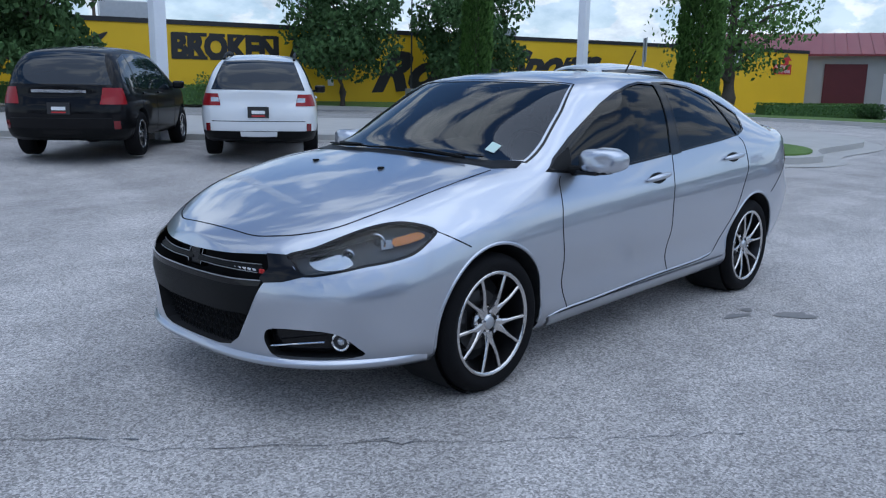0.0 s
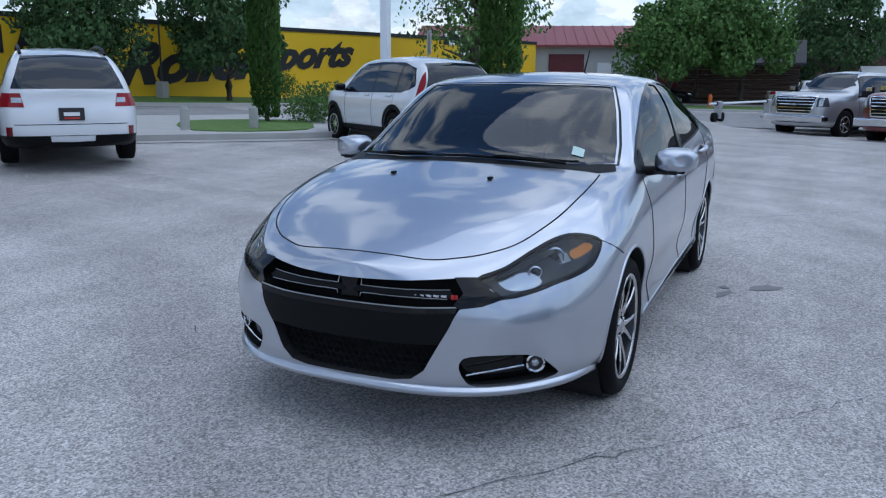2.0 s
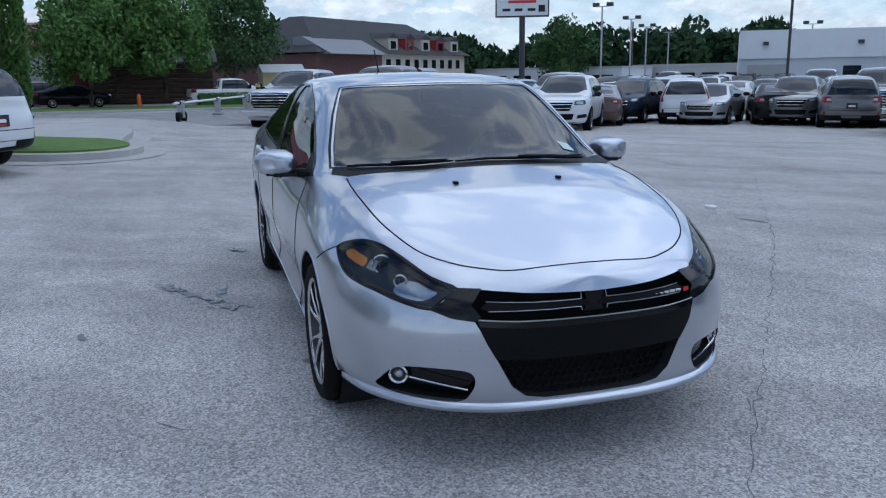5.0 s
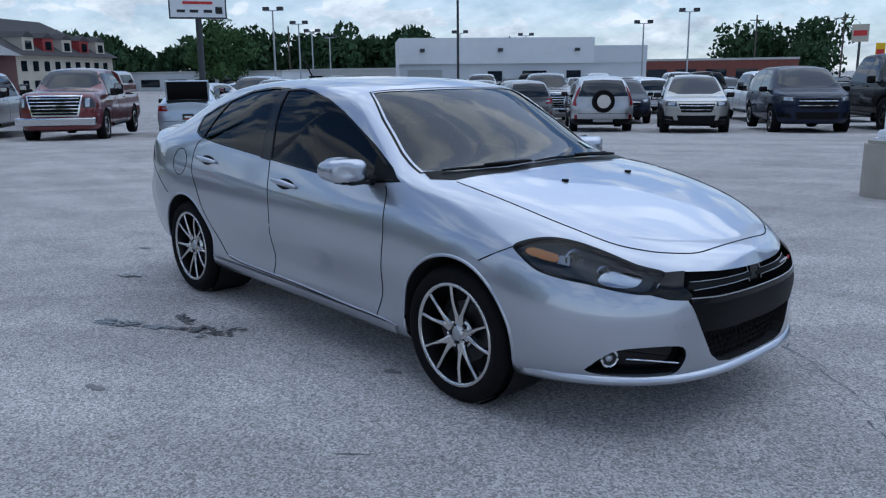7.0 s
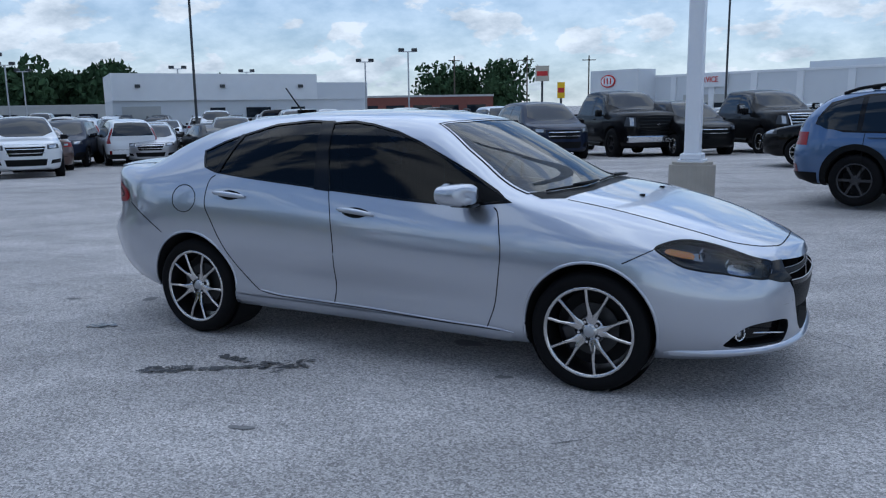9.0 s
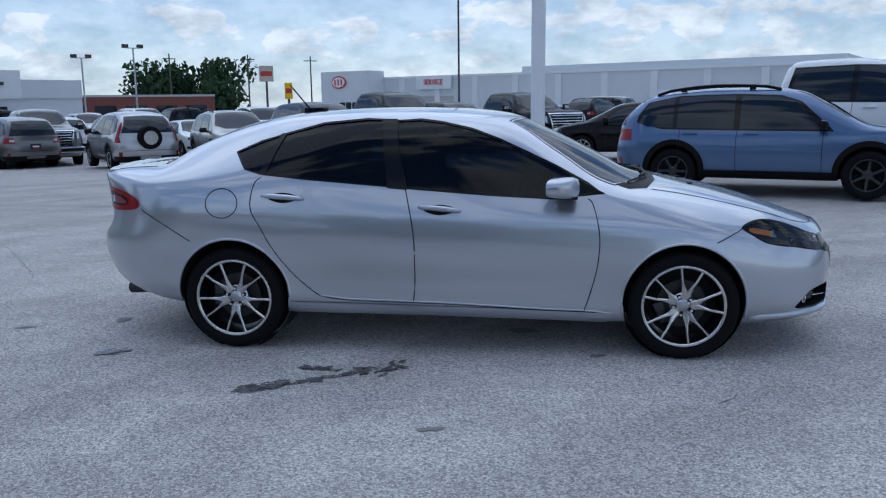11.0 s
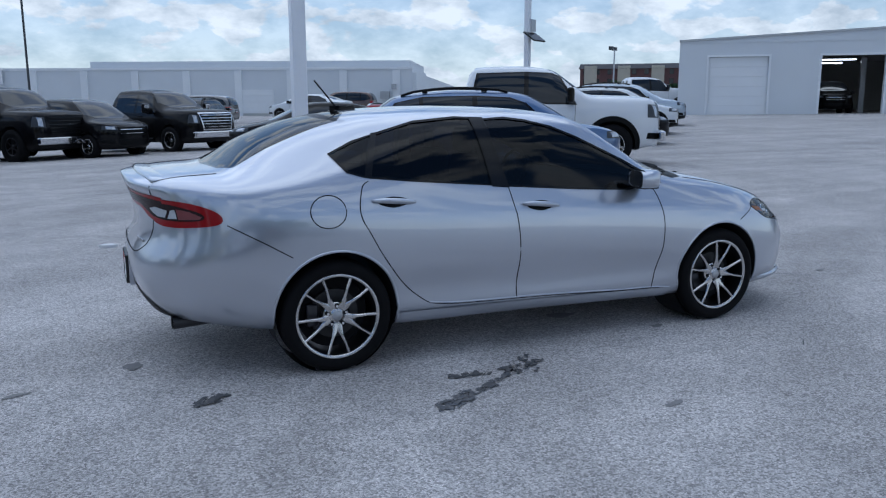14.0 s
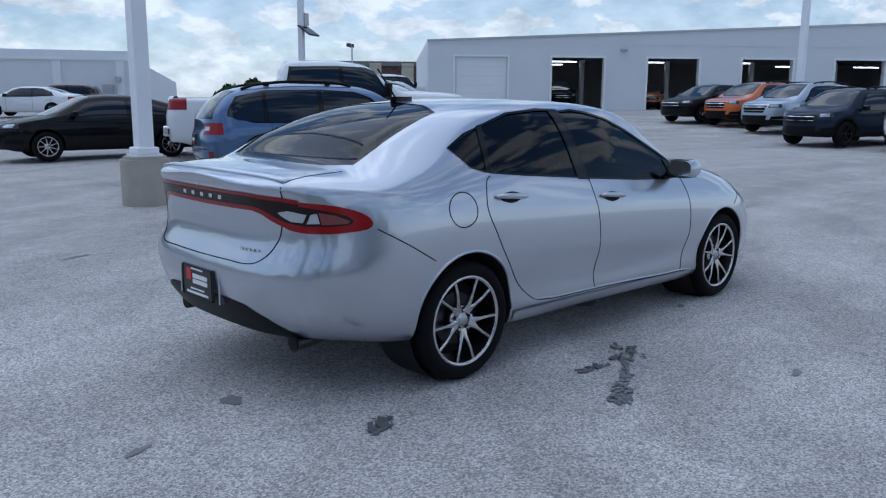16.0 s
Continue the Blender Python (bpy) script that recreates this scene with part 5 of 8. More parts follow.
# wheels: made once for a design, outer face towards +y
def wheel_parts(parent, radius, width, rim, design, fine=False):
    """Tyre, rim, spokes, hub and a dark backing disc under a wheel, with a brake on fine ones."""
    w, seg = width / 2, 56 if fine else 24
    t = [(rim, -w * 0.86), (rim + 0.012, -w * 0.93), ((rim + radius) / 2, -w * 1.02), (radius - 0.018, -w * 0.92), (radius - 0.003, -w * 0.72)]
    if fine:
        for k in (-0.42, -0.06, 0.3):
            t += [(radius, w * (k - 0.17)), (radius, w * k), (radius - 0.008, w * (k + 0.015)), (radius - 0.008, w * (k + 0.06)), (radius, w * (k + 0.075))]
    t += [(radius, 0.0 if not fine else w * 0.5), (radius - 0.003, w * 0.72), (radius - 0.018, w * 0.92), ((rim + radius) / 2, w * 1.02), (rim + 0.012, w * 0.93), (rim, w * 0.86)]
    part("tyre", revolve(t, seg), "rubber", parent, smooth=True)
    lip = [(rim + 0.004, w * 0.84), (rim + 0.006, w * 0.92), (rim - 0.006, w * 0.95), (rim - 0.014, w * 0.86), (rim - 0.022, w * 0.5), (rim - 0.03, -w * 0.6), (rim - 0.005, -w * 0.88)]
    part("rim", revolve(lip[:4], seg), "alloy" if design != "dark" else "alloy_dark", parent, smooth=True)
    part("barrel", revolve(lip[3:], seg), "alloy_dark", parent, smooth=True)
    yo, yh = w * 0.84, w * 0.60
    mt = "alloy_dark" if design == "dark" else "alloy"
    if fine:
        for k in range(5):
            sp = bmesh.new()
            base = 2 * math.pi * k / 5 - math.pi / 2
            for sgn in (-1, 1):
                path = []
                for j, (rr, da, yy, ww, th) in enumerate(((0.045, 0.10, yh + 0.004, 0.040, 0.03), (0.085, 0.155, yh + 0.012, 0.026, 0.026), (0.115, 0.215, yh + 0.018, 0.0165, 0.024), (0.16, 0.262, yh + 0.024, 0.0135, 0.022), (rim - 0.012, 0.272, yo, 0.0145, 0.020))):
                    a = base + sgn * da
                    c = Vector((rr * math.cos(a), yy, rr * math.sin(a)))
                    side = Vector((-math.sin(a), 0, math.cos(a)))
                    path.append([c - side * ww * 0.6 + Vector((0, 0.004 - 0.004, 0)), c - side * ww * 0.28 + Vector((0, 0.005, 0)), c + side * ww * 0.28 + Vector((0, 0.005, 0)), c + side * ww * 0.6, c + side * ww * 0.5 - Vector((0, th, 0)), c - side * ww * 0.5 - Vector((0, th, 0))])
                rows = [[sp.verts.new(p) for p in r] for r in path]
                for a, b in zip(rows, rows[1:]):
                    for q in range(6):
                        sp.faces.new((a[q], a[(q + 1) % 6], b[(q + 1) % 6], b[q]))
                sp.faces.new(rows[0])
                sp.faces.new(rows[-1])
            part("spoke", sp, mt, parent)
        hub = revolve([(0.0, yh + 0.012), (0.03, yh + 0.011), (0.033, yh + 0.006), (0.05, yh + 0.002), (0.078, yh - 0.006), (0.082, yh - 0.03)], 40)
        part("hub", hub, mt, parent, smooth=True)
        part("centre_cap", revolve([(0.0, yh + 0.016), (0.024, yh + 0.015), (0.029, yh + 0.011), (0.03, yh)], 32), "steel", parent, smooth=True)
        for k in range(5):
            a = 2 * math.pi * k / 5 + math.pi / 2
            c = Vector((0.055 * math.cos(a), 0, 0.055 * math.sin(a)))
            # a black plug, not a recess, carries the shade round each nut
            part("nut_hole_dark", rod(c + Vector((0, yh - 0.01, 0)), c + Vector((0, yh + 0.0075, 0)), 0.0155, 0.0155, 16), "void", parent)
            part("lug_nut", rod(c + Vector((0, yh - 0.01, 0)), c + Vector((0, yh + 0.014, 0)), 0.0105, 0.008, 6), "chrome", parent)
        part("brake_disc", revolve([(0.05, -0.01), (0.14, -0.01), (0.14, 0.01), (0.05, 0.01)], 40), "brake_iron", parent)
        # black disc that stands in for the shade inside the wheel
        part("wheel_shade_disc", revolve([(0.0, -0.03), (rim - 0.035, -0.03)], 40), "void", parent)
        part("caliper", box(0.07, 0.05, 0.13, 0.125, 0.0, -0.065, bevel=0.01), "alloy_dark", parent)
    else:
        n = {"five": 5, "dark": 6, "multi": 9, "steel": 8}.get(design, 5)
        sp = bmesh.new()
        for k in range(n):
            a = 2 * math.pi * k / n
            m = Matrix.Rotation(-a, 4, "Y")
            box(rim * 0.86, 0.03, rim * (0.9 / n), rim * 0.52, yh + 0.005, -rim * 0.45 / n, bm=sp, m=m)
        revolve([(0.001, yh + 0.025), (0.05, yh + 0.022), (0.075, yh)], 16, sp)
        part("spokes", sp, mt, parent)
        # black disc in place of the shade behind the spokes
        part("wheel_shade_disc", revolve([(0.0, -0.02), (rim - 0.02, -0.02)], 24), "void", parent)


def wheels_for(car, half_base, half_track, radius, width, rim, design, fine=False, dx=0.0):
    first = new("wheel")
    first.parent = car
    wheel_parts(first, radius, width, rim, design, fine)
    first.matrix_basis = pose(half_base + dx, half_track, radius)
    copy_thing(first, pose(-half_base + dx, half_track, radius, 0, 40, 0))
    copy_thing(first, pose(half_base + dx, -half_track, radius, 0, 25, 180))
    copy_thing(first, pose(-half_base + dx, -half_track, radius, 0, 0, 180))


# ---- the silver sedan ----
HX = [-2.36, -2.1, -1.9, -1.65, -1.35, -1.0, -0.5, 0.0, 0.3, 0.63, 0.9, 1.1, 1.3, 1.6, 1.9, 2.15, 2.34]
HERO = {
    "x": HX,
    "lines": [
        ([0.74, 0.76, 0.78, 0.80, 0.82, 0.83, 0.83, 0.83, 0.83, 0.83, 0.83, 0.82, 0.81, 0.79, 0.77, 0.76, 0.75],
         [0.33, 0.30, 0.27, 0.25, 0.23, 0.22, 0.22, 0.215, 0.21, 0.205, 0.20, 0.20, 0.195, 0.19, 0.19, 0.20, 0.22]),
        ([0.83, 0.855, 0.87, 0.88, 0.885, 0.885, 0.885, 0.885, 0.885, 0.885, 0.885, 0.885, 0.88, 0.875, 0.87, 0.86, 0.86],
         [0.42, 0.38, 0.35, 0.325, 0.31, 0.30, 0.30, 0.295, 0.29, 0.285, 0.28, 0.275, 0.27, 0.265, 0.26, 0.27, 0.28]),
        ([0.865, 0.88, 0.89, 0.895, 0.895, 0.876, 0.864, 0.864, 0.864, 0.866, 0.874, 0.89, 0.895, 0.895, 0.89, 0.875, 0.87],
         [0.54, 0.50, 0.47, 0.45, 0.43, 0.42, 0.41, 0.40, 0.40, 0.40, 0.39, 0.385, 0.38, 0.37, 0.36, 0.37, 0.38]),
        ([0.885, 0.90, 0.908, 0.912, 0.912, 0.907, 0.904, 0.902, 0.902, 0.902, 0.905, 0.908, 0.912, 0.908, 0.895, 0.88, 0.86],
         [0.68, 0.66, 0.65, 0.65, 0.64, 0.62, 0.60, 0.59, 0.58, 0.57, 0.57, 0.57, 0.57, 0.55, 0.52, 0.50, 0.50]),
        ([0.865, 0.88, 0.895, 0.905, 0.905, 0.898, 0.893, 0.89, 0.888, 0.886, 0.886, 0.888, 0.89, 0.885, 0.865, 0.835, 0.80],
         [0.86, 0.87, 0.87, 0.86, 0.86, 0.85, 0.83, 0.81, 0.80, 0.785, 0.775, 0.765, 0.75, 0.71, 0.65, 0.61, 0.585]),
        ([0.857, 0.872, 0.887, 0.897, 0.897, 0.889, 0.884, 0.881, 0.879, 0.877, 0.877, 0.879, 0.881, 0.877, 0.857, 0.826, 0.79],
         [0.895, 0.905, 0.905, 0.895, 0.893, 0.882, 0.862, 0.842, 0.832, 0.817, 0.806, 0.796, 0.78, 0.74, 0.68, 0.635, 0.602]),
        ([0.83, 0.845, 0.86, 0.865, 0.862, 0.855, 0.848, 0.842, 0.838, 0.832, 0.830, 0.832, 0.83, 0.82, 0.80, 0.765, 0.72],
         [0.99, 1.01, 1.01, 1.01, 1.02, 1.025, 0.985, 0.955, 0.935, 0.915, 0.91, 0.885, 0.86, 0.81, 0.745, 0.68, 0.625]),
        ([0.76, 0.765, 0.765, 0.71, 0.665, 0.635, 0.625, 0.635, 0.665, 0.735, 0.79, 0.785, 0.765, 0.745, 0.72, 0.68, 0.62],
         [1.065, 1.082, 1.08, 1.155, 1.255, 1.345, 1.40, 1.385, 1.305, 1.12, 0.975, 0.945, 0.925, 0.875, 0.81, 0.73, 0.66]),
        ([0.58, 0.585, 0.585, 0.575, 0.565, 0.565, 0.57, 0.58, 0.605, 0.67, 0.725, 0.70, 0.66, 0.63, 0.60, 0.55, 0.50],
         [1.083, 1.108, 1.115, 1.235, 1.335, 1.398, 1.425, 1.415, 1.372, 1.185, 1.018, 0.985, 0.968, 0.915, 0.846, 0.765, 0.69]),
        ([0.30, 0.30, 0.30, 0.30, 0.30, 0.30, 0.30, 0.30, 0.31, 0.34, 0.37, 0.36, 0.34, 0.32, 0.30, 0.28, 0.25],
         [1.092, 1.116, 1.126, 1.272, 1.382, 1.435, 1.457, 1.446, 1.412, 1.270, 1.128, 1.030, 0.995, 0.938, 0.864, 0.786, 0.715]),
        ([0.0] * 17,
         [1.096, 1.12, 1.13, 1.284, 1.394, 1.446, 1.466, 1.456, 1.424, 1.292, 1.158, 1.058, 1.004, 0.944, 0.870, 0.792, 0.722]),
    ],
    "nose": (1.3, 2.335, 2.85),
    "tail": (-1.3, -2.36, 3.9),
    "front": ([0.18, 0.24, 0.30, 0.42, 0.52, 0.62, 0.70, 0.80], [-0.14, -0.015, -0.01, -0.01, 0.0, -0.01, -0.035, -0.06]),
    "back": ([0.25, 0.36, 0.48, 0.62, 0.68, 0.74, 0.80, 0.90, 1.0, 1.06, 1.1], [0.15, 0.06, -0.005, -0.03, -0.025, 0.02, 0.035, 0.03, 0.008, -0.025, -0.03]),
}
paint("silver_paint", (0.48, 0.51, 0.575), metal=0.92, rough=0.31)
MATS["silver_paint"].node_tree.nodes["Principled BSDF"].inputs["Coat IOR"].default_value = 2.0


def hero_sedan():
    car = thing("sedan", "silver four-door sedan with split-spoke alloy wheels parked on asphalt", "car")
    bm = loft(HERO, 190, (3, 3, 4, 5, 6, 2, 5, 10, 4, 5, 5), 1)
    hull = Hull(bm, "silver_paint", 7)

    # outlines, side view (x, z), then front (y, z), then from above (x, y)
    pane_f = [(0.86, 0.975), (0.62, 0.940), (0.23, 0.962), (-0.265, 0.999), (-0.29, 1.10), (-0.318, 1.20), (-0.35, 1.382), (-0.20, 1.388), (-0.06, 1.370), (0.115, 1.330), (0.28, 1.268), (0.45, 1.190), (0.63, 1.105), (0.80, 1.012)]
    pane_r = [(-0.375, 1.008), (-0.88, 1.056), (-1.135, 1.079), (-1.09, 1.20), (-1.04, 1.308), (-0.80, 1.370), (-0.53, 1.393), (-0.43, 1.390)]
    pane_q = [(-1.165, 1.085), (-1.26, 1.115), (-1.335, 1.205), (-1.19, 1.264), (-1.075, 1.302), (-1.12, 1.20)]
    screen = [(0.42, 0.0), (0.40, 0.3), (0.35, 0.54), (0.56, 0.615), (0.78, 0.675), (0.95, 0.705), (1.08, 0.60), (1.17, 0.35), (1.20, 0.0)]
    back = [(-1.10, 0.0), (-1.13, 0.3), (-1.22, 0.49), (-1.45, 0.535), (-1.70, 0.575), (-1.84, 0.57), (-1.90, 0.4), (-1.94, 0.0)]
    whole = lambda half: half + [(x, -y) for x, y in half[::-1] if abs(y) > 1e-6]
    flip = lambda half: half + [(-y, z) for y, z in half[::-1] if abs(y) > 1e-6]
    screen, back = whole(screen), whole(back)
    mouth = flip([(0.0, 0.668), (0.25, 0.674), (0.44, 0.686), (0.475, 0.680), (0.50, 0.640), (0.48, 0.600), (0.45, 0.585), (0.432, 0.55), (0.415, 0.51), (0.375, 0.44), (0.32, 0.335), (0.27, 0.297), (0.2, 0.286), (0.0, 0.284)])
    fog = smooth_loop([(-1.285, 0.366), (-1.247, 0.398), (-1.084, 0.400), (-0.98, 0.381), (-0.905, 0.325), (-0.89, 0.290), (-1.087, 0.274), (-1.228, 0.279), (-1.273, 0.317)], 3)
    lamp = smooth_loop([(-1.203, 0.684), (-1.087, 0.716), (-0.963, 0.763), (-0.85, 0.797), (-0.752, 0.809), (-0.665, 0.798), (-0.594, 0.771), (-0.625, 0.732), (-0.69, 0.686), (-0.784, 0.663), (-0.878, 0.650), (-0.983, 0.629), (-1.116, 0.612), (-1.16, 0.648)], 3)
    tail = [(-1.288, 1.000), (-1.087, 0.990), (-0.937, 0.974), (-0.824, 0.939), (-0.777, 0.898), (-0.80, 0.863), (-0.94, 0.849), (-1.066, 0.849), (-1.154, 0.864), (-1.216, 0.902), (-1.277, 0.962)]

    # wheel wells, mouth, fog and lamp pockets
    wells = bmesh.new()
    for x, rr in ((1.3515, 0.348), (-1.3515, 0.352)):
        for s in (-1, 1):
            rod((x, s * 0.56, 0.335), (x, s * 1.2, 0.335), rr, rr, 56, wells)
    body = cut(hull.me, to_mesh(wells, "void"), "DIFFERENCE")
    for outline, lo, view, both in ((mouth, 2.12, FRONT, False), (fog, 1.80, DIAG_FRONT, True), (lamp, 1.66, DIAG_FRONT, True)):
        body = cut(body, to_mesh(cutter(outline, lo, 2.6, view, mirror=both), "void"), "DIFFERENCE")
    # cabin
    cabin = bmesh.new()
    prof = [(-1.75, 0.5), (1.0, 0.5), (1.06, 0.92), (0.62, 1.13), (0.30, 1.33), (0.0, 1.395), (-0.5, 1.41), (-1.0, 1.385), (-1.35, 1.32), (-1.85, 1.06)]
    rows = []
    for y in (-0.80, -0.76, -0.58, 0.0, 0.58, 0.76, 0.80):
        top = {0.80: 0.90, 0.76: 1.0, 0.58: 1.355, 0.0: 2.0}[abs(y)]
        rows.append([cabin.verts.new((x * (0.96 if abs(y) > 0.7 else 1.0), y, min(z - (0.03 if abs(y) > 0.5 else 0.0), top))) for x, z in prof])
    for a, b in zip(rows, rows[1:]):
        for k in range(len(prof)):
            cabin.faces.new((a[k], a[(k + 1) % len(prof)], b[(k + 1) % len(prof)], b[k]))
    cabin.faces.new(rows[0])
    cabin.faces.new(rows[-1])
    bmesh.ops.triangulate(cabin, faces=cabin.faces)
    bmesh.ops.recalc_face_normals(cabin, faces=cabin.faces)
    body = cut(body, to_mesh(cabin, "interior"), "DIFFERENCE")
    panes = bmesh.new()
    for p in (pane_f, pane_r, pane_q):
        cutter(p, 0.5, 1.2, SIDE, mirror=True, bm=panes)
    body = cut(body, to_mesh(panes, "interior"), "DIFFERENCE")
    for p, lo in ((screen, 0.99), (back, 1.06)):
        body = cut(body, to_mesh(cutter(p, lo, 1.8, TOP), "interior"), "DIFFERENCE")
    hull.shaded(body)
    ob = new("body", body)
    ob.parent = car
    ob["label"] = "silver metallic painted shell"

    # glass and its black surrounds
    for s in (False, True):
        for p, nm in ((pane_f, "door_window"), (pane_r, "door_window"), (pane_q, "quarter_window")):
            mesh_part(nm, hull.skin(to_mesh(cutter(p, 0.5, 1.2, SIDE)), -0.004, s), "car_glass", car, "dark tinted glass")
            mesh_part("window_trim", hull.skin(to_mesh(ring(p, 0.011, 0.5, 1.2, SIDE)), 0.0025, s), "gloss_black", car)
        pil = [(-0.262, 0.985), (-0.378, 0.995), (-0.44, 1.40), (-0.345, 1.398), (-0.315, 1.2)]
        mesh_part("pillar_trim", hull.skin(to_mesh(cutter(pil, 0.5, 1.2, SIDE)), 0.0015, s), "gloss_black", car)
        pil2 = [(-1.13, 1.07), (-1.17, 1.08), (-1.125, 1.2), (-1.07, 1.315), (-1.035, 1.32), (-1.085, 1.2)]
        mesh_part("pillar_trim", hull.skin(to_mesh(cutter(pil2, 0.5, 1.2, SIDE)), 0.0015, s), "gloss_black", car)
        sail = [(0.90, 0.962), (0.70, 0.942), (0.66, 1.07), (0.80, 1.012)]
        mesh_part("mirror_sail", hull.skin(to_mesh(cutter(sail, 0.5, 1.2, SIDE)), 0.001, s), "plastic", car)
    mesh_part("windscreen", hull.skin(to_mesh(cutter(screen, 0.9, 1.8, TOP)), -0.003), "screen_glass", car, "clear raked windscreen")
    mesh_part("windscreen_band", hull.skin(to_mesh(ring(inset(screen, -0.012), 0.014, 0.9, 1.8, TOP)), 0.0005), "gloss_black", car)
    mesh_part("rear_window", hull.skin(to_mesh(cutter(back, 1.0, 1.8, TOP)), -0.003), "car_glass", car, "tinted rear glass")
    mesh_part("rear_window_band", hull.skin(to_mesh(ring(inset(back, -0.012), 0.014, 1.0, 1.8, TOP)), 0.0005), "gloss_black", car)

    # shut lines
    def side_seams(lines):
        for sgn in (-1, 1):
            for pts in lines:
                b = seam(hull, pts, lambda p: (p[0], 1.3 * sgn, p[1]), (0, -sgn, 0))
                if b:
                    part("shut_line", b, "void", car)

    side_seams([
        spline([(0.80, 0.935), (0.825, 0.908), (0.85, 0.82), (0.866, 0.719), (0.862, 0.61), (0.849, 0.511), (0.82, 0.39), (0.786, 0.285)]),
        spline([(-0.268, 0.985), (-0.249, 0.90), (-0.228, 0.80), (-0.213, 0.66), (-0.215, 0.48), (-0.226, 0.308)]),
        spline([(-1.15, 1.06), (-1.189, 1.03), (-1.212, 0.934), (-1.205, 0.86), (-1.158, 0.773), (-1.084, 0.64), (-0.961, 0.471), (-0.834, 0.362), (-0.76, 0.334), (-0.66, 0.326)]),
        [(-1.925, 0.862), (-1.75, 0.765), (-1.60, 0.675)],
        [(1.668, 0.768), (1.59, 0.729), (1.52, 0.693)],
    ])
    # an added silver bead gives the sill crease its highlight by shape
    sill = spline([(-0.80, 0.345), (-0.66, 0.330), (-0.52, 0.324), (-0.03, 0.314), (0.273, 0.302), (0.55, 0.290), (0.80, 0.284), (0.94, 0.268)])
    for sgn in (-1, 1):
        part("sill_glint", seam(hull, sill, lambda p: (p[0], 1.3 * sgn, p[1]), (0, -sgn, 0), 0.0065, sink=0.002), "silver_paint", car, "silver bead standing in for the highlight on the sill crease", smooth=True)
        part("shut_line", seam(hull, [(x, z - 0.008) for x, z in sill[4:-4]], lambda p: (p[0], 1.3 * sgn, p[1]), (0, -sgn, 0), 0.003), "void", car)
    fuel = [(-1.393 + 0.1 * math.cos(a), 0.907 + 0.088 * math.sin(a)) for a in np.linspace(0, 6.283, 25)[:-1]]
    part("fuel_door", seam(hull, fuel, lambda p: (p[0], -1.3, p[1]), (0, 1, 0), closed=True), "void", car, "round fuel filler door")
    hood = spline([(1.17, 0.685), (1.30, 0.692), (1.5, 0.685), (1.75, 0.655), (1.95, 0.585), (2.07, 0.49), (2.15, 0.38), (2.20, 0.25), (2.215, 0.0)])
    hood = hood + [(x, -y) for x, y in hood[::-1][1:]]
    part("bonnet_line", seam(hull, hood, lambda p: (p[0], p[1], 2.0), (0, 0, -1)), "void", car)
    deck = [(-1.93, 0.60), (-2.1, 0.60), (-2.25, 0.60)]
    for sgn in (-1, 1):
        part("boot_line", seam(hull, [(x, sgn * y) for x, y in deck], lambda p: (p[0], p[1], 2.0), (0, 0, -1)), "void", car)
        b = seam(hull, spline([(sgn * 0.60, 1.06), (sgn * 0.60, 0.98), (sgn * 0.585, 0.88), (sgn * 0.56, 0.80), (sgn * 0.47, 0.70), (sgn * 0.25, 0.69), (0, 0.688)]), lambda p: (-3.0, p[0], p[1]), (1, 0, 0))
        if b:
            part("boot_line", b, "void", car)

    # nose
    grille = thing_part(car, "grille")
    band = flip([(0.0, 0.553), (0.3, 0.556), (0.43, 0.562), (0.428, 0.54), (0.41, 0.50), (0.376, 0.441), (0.2, 0.433), (0.0, 0.431)])
    mesh_part("bumper_band", hull.skin(to_mesh(cutter(band, 1.9, 2.6, FRONT)), 0.002), "plastic", car, "satin black bumper beam")
    rim_ = flip([(0.0, 0.578), (0.3, 0.580), (0.44, 0.588), (0.432, 0.564), (0.3, 0.556), (0.0, 0.554)])
    mesh_part("gloss_strip", hull.skin(to_mesh(cutter(rim_, 1.9, 2.6, FRONT)), 0.006), "gloss_black", grille)
    for s in (1, -1):
        wedge = [(s * 0.405, 0.687), (s * 0.478, 0.687), (s * 0.535, 0.648), (s * 0.588, 0.613), (s * 0.521, 0.589), (s * 0.447, 0.580), (s * 0.425, 0.597), (s * 0.452, 0.635)]
        mesh_part("wedge", hull.skin(to_mesh(cutter(wedge, 1.8, 2.6, FRONT)), 0.0015), "gloss_black", grille)
        blade = [(s * 0.02, 0.643), (s * 0.40, 0.650), (s * 0.425, 0.632), (s * 0.40, 0.622), (s * 0.02, 0.617)]
        mesh_part("grille_bar", hull.skin(to_mesh(cutter(blade, 1.8, 2.6, FRONT)), -0.022), "plastic", grille)
        for line in ([(0.050, 0.668), (0.052, 0.652), (0.064, 0.645), (0.2, 0.646), (0.40, 0.653)], [(0.050, 0.600), (0.053, 0.610), (0.066, 0.615), (0.2, 0.616), (0.40, 0.620)]):
            edge = seam(hull, [(s * y, z) for y, z in spline(line)], lambda p: (3.0, p[0], p[1]), (-1, 0, 0), 0.0016, sink=0.019)
            part("bar_edge", edge, "steel", grille, "thin bright edge")
    lips = seam(hull, [(-0.435, 0.587), (-0.3, 0.581), (0, 0.579), (0.3, 0.581), (0.435, 0.587)], lambda p: (3.0, p[0], p[1]), (-1, 0, 0), 0.0025, sink=-0.005)
    part("lower_edge", lips, "steel", grille, "thin bright edge")
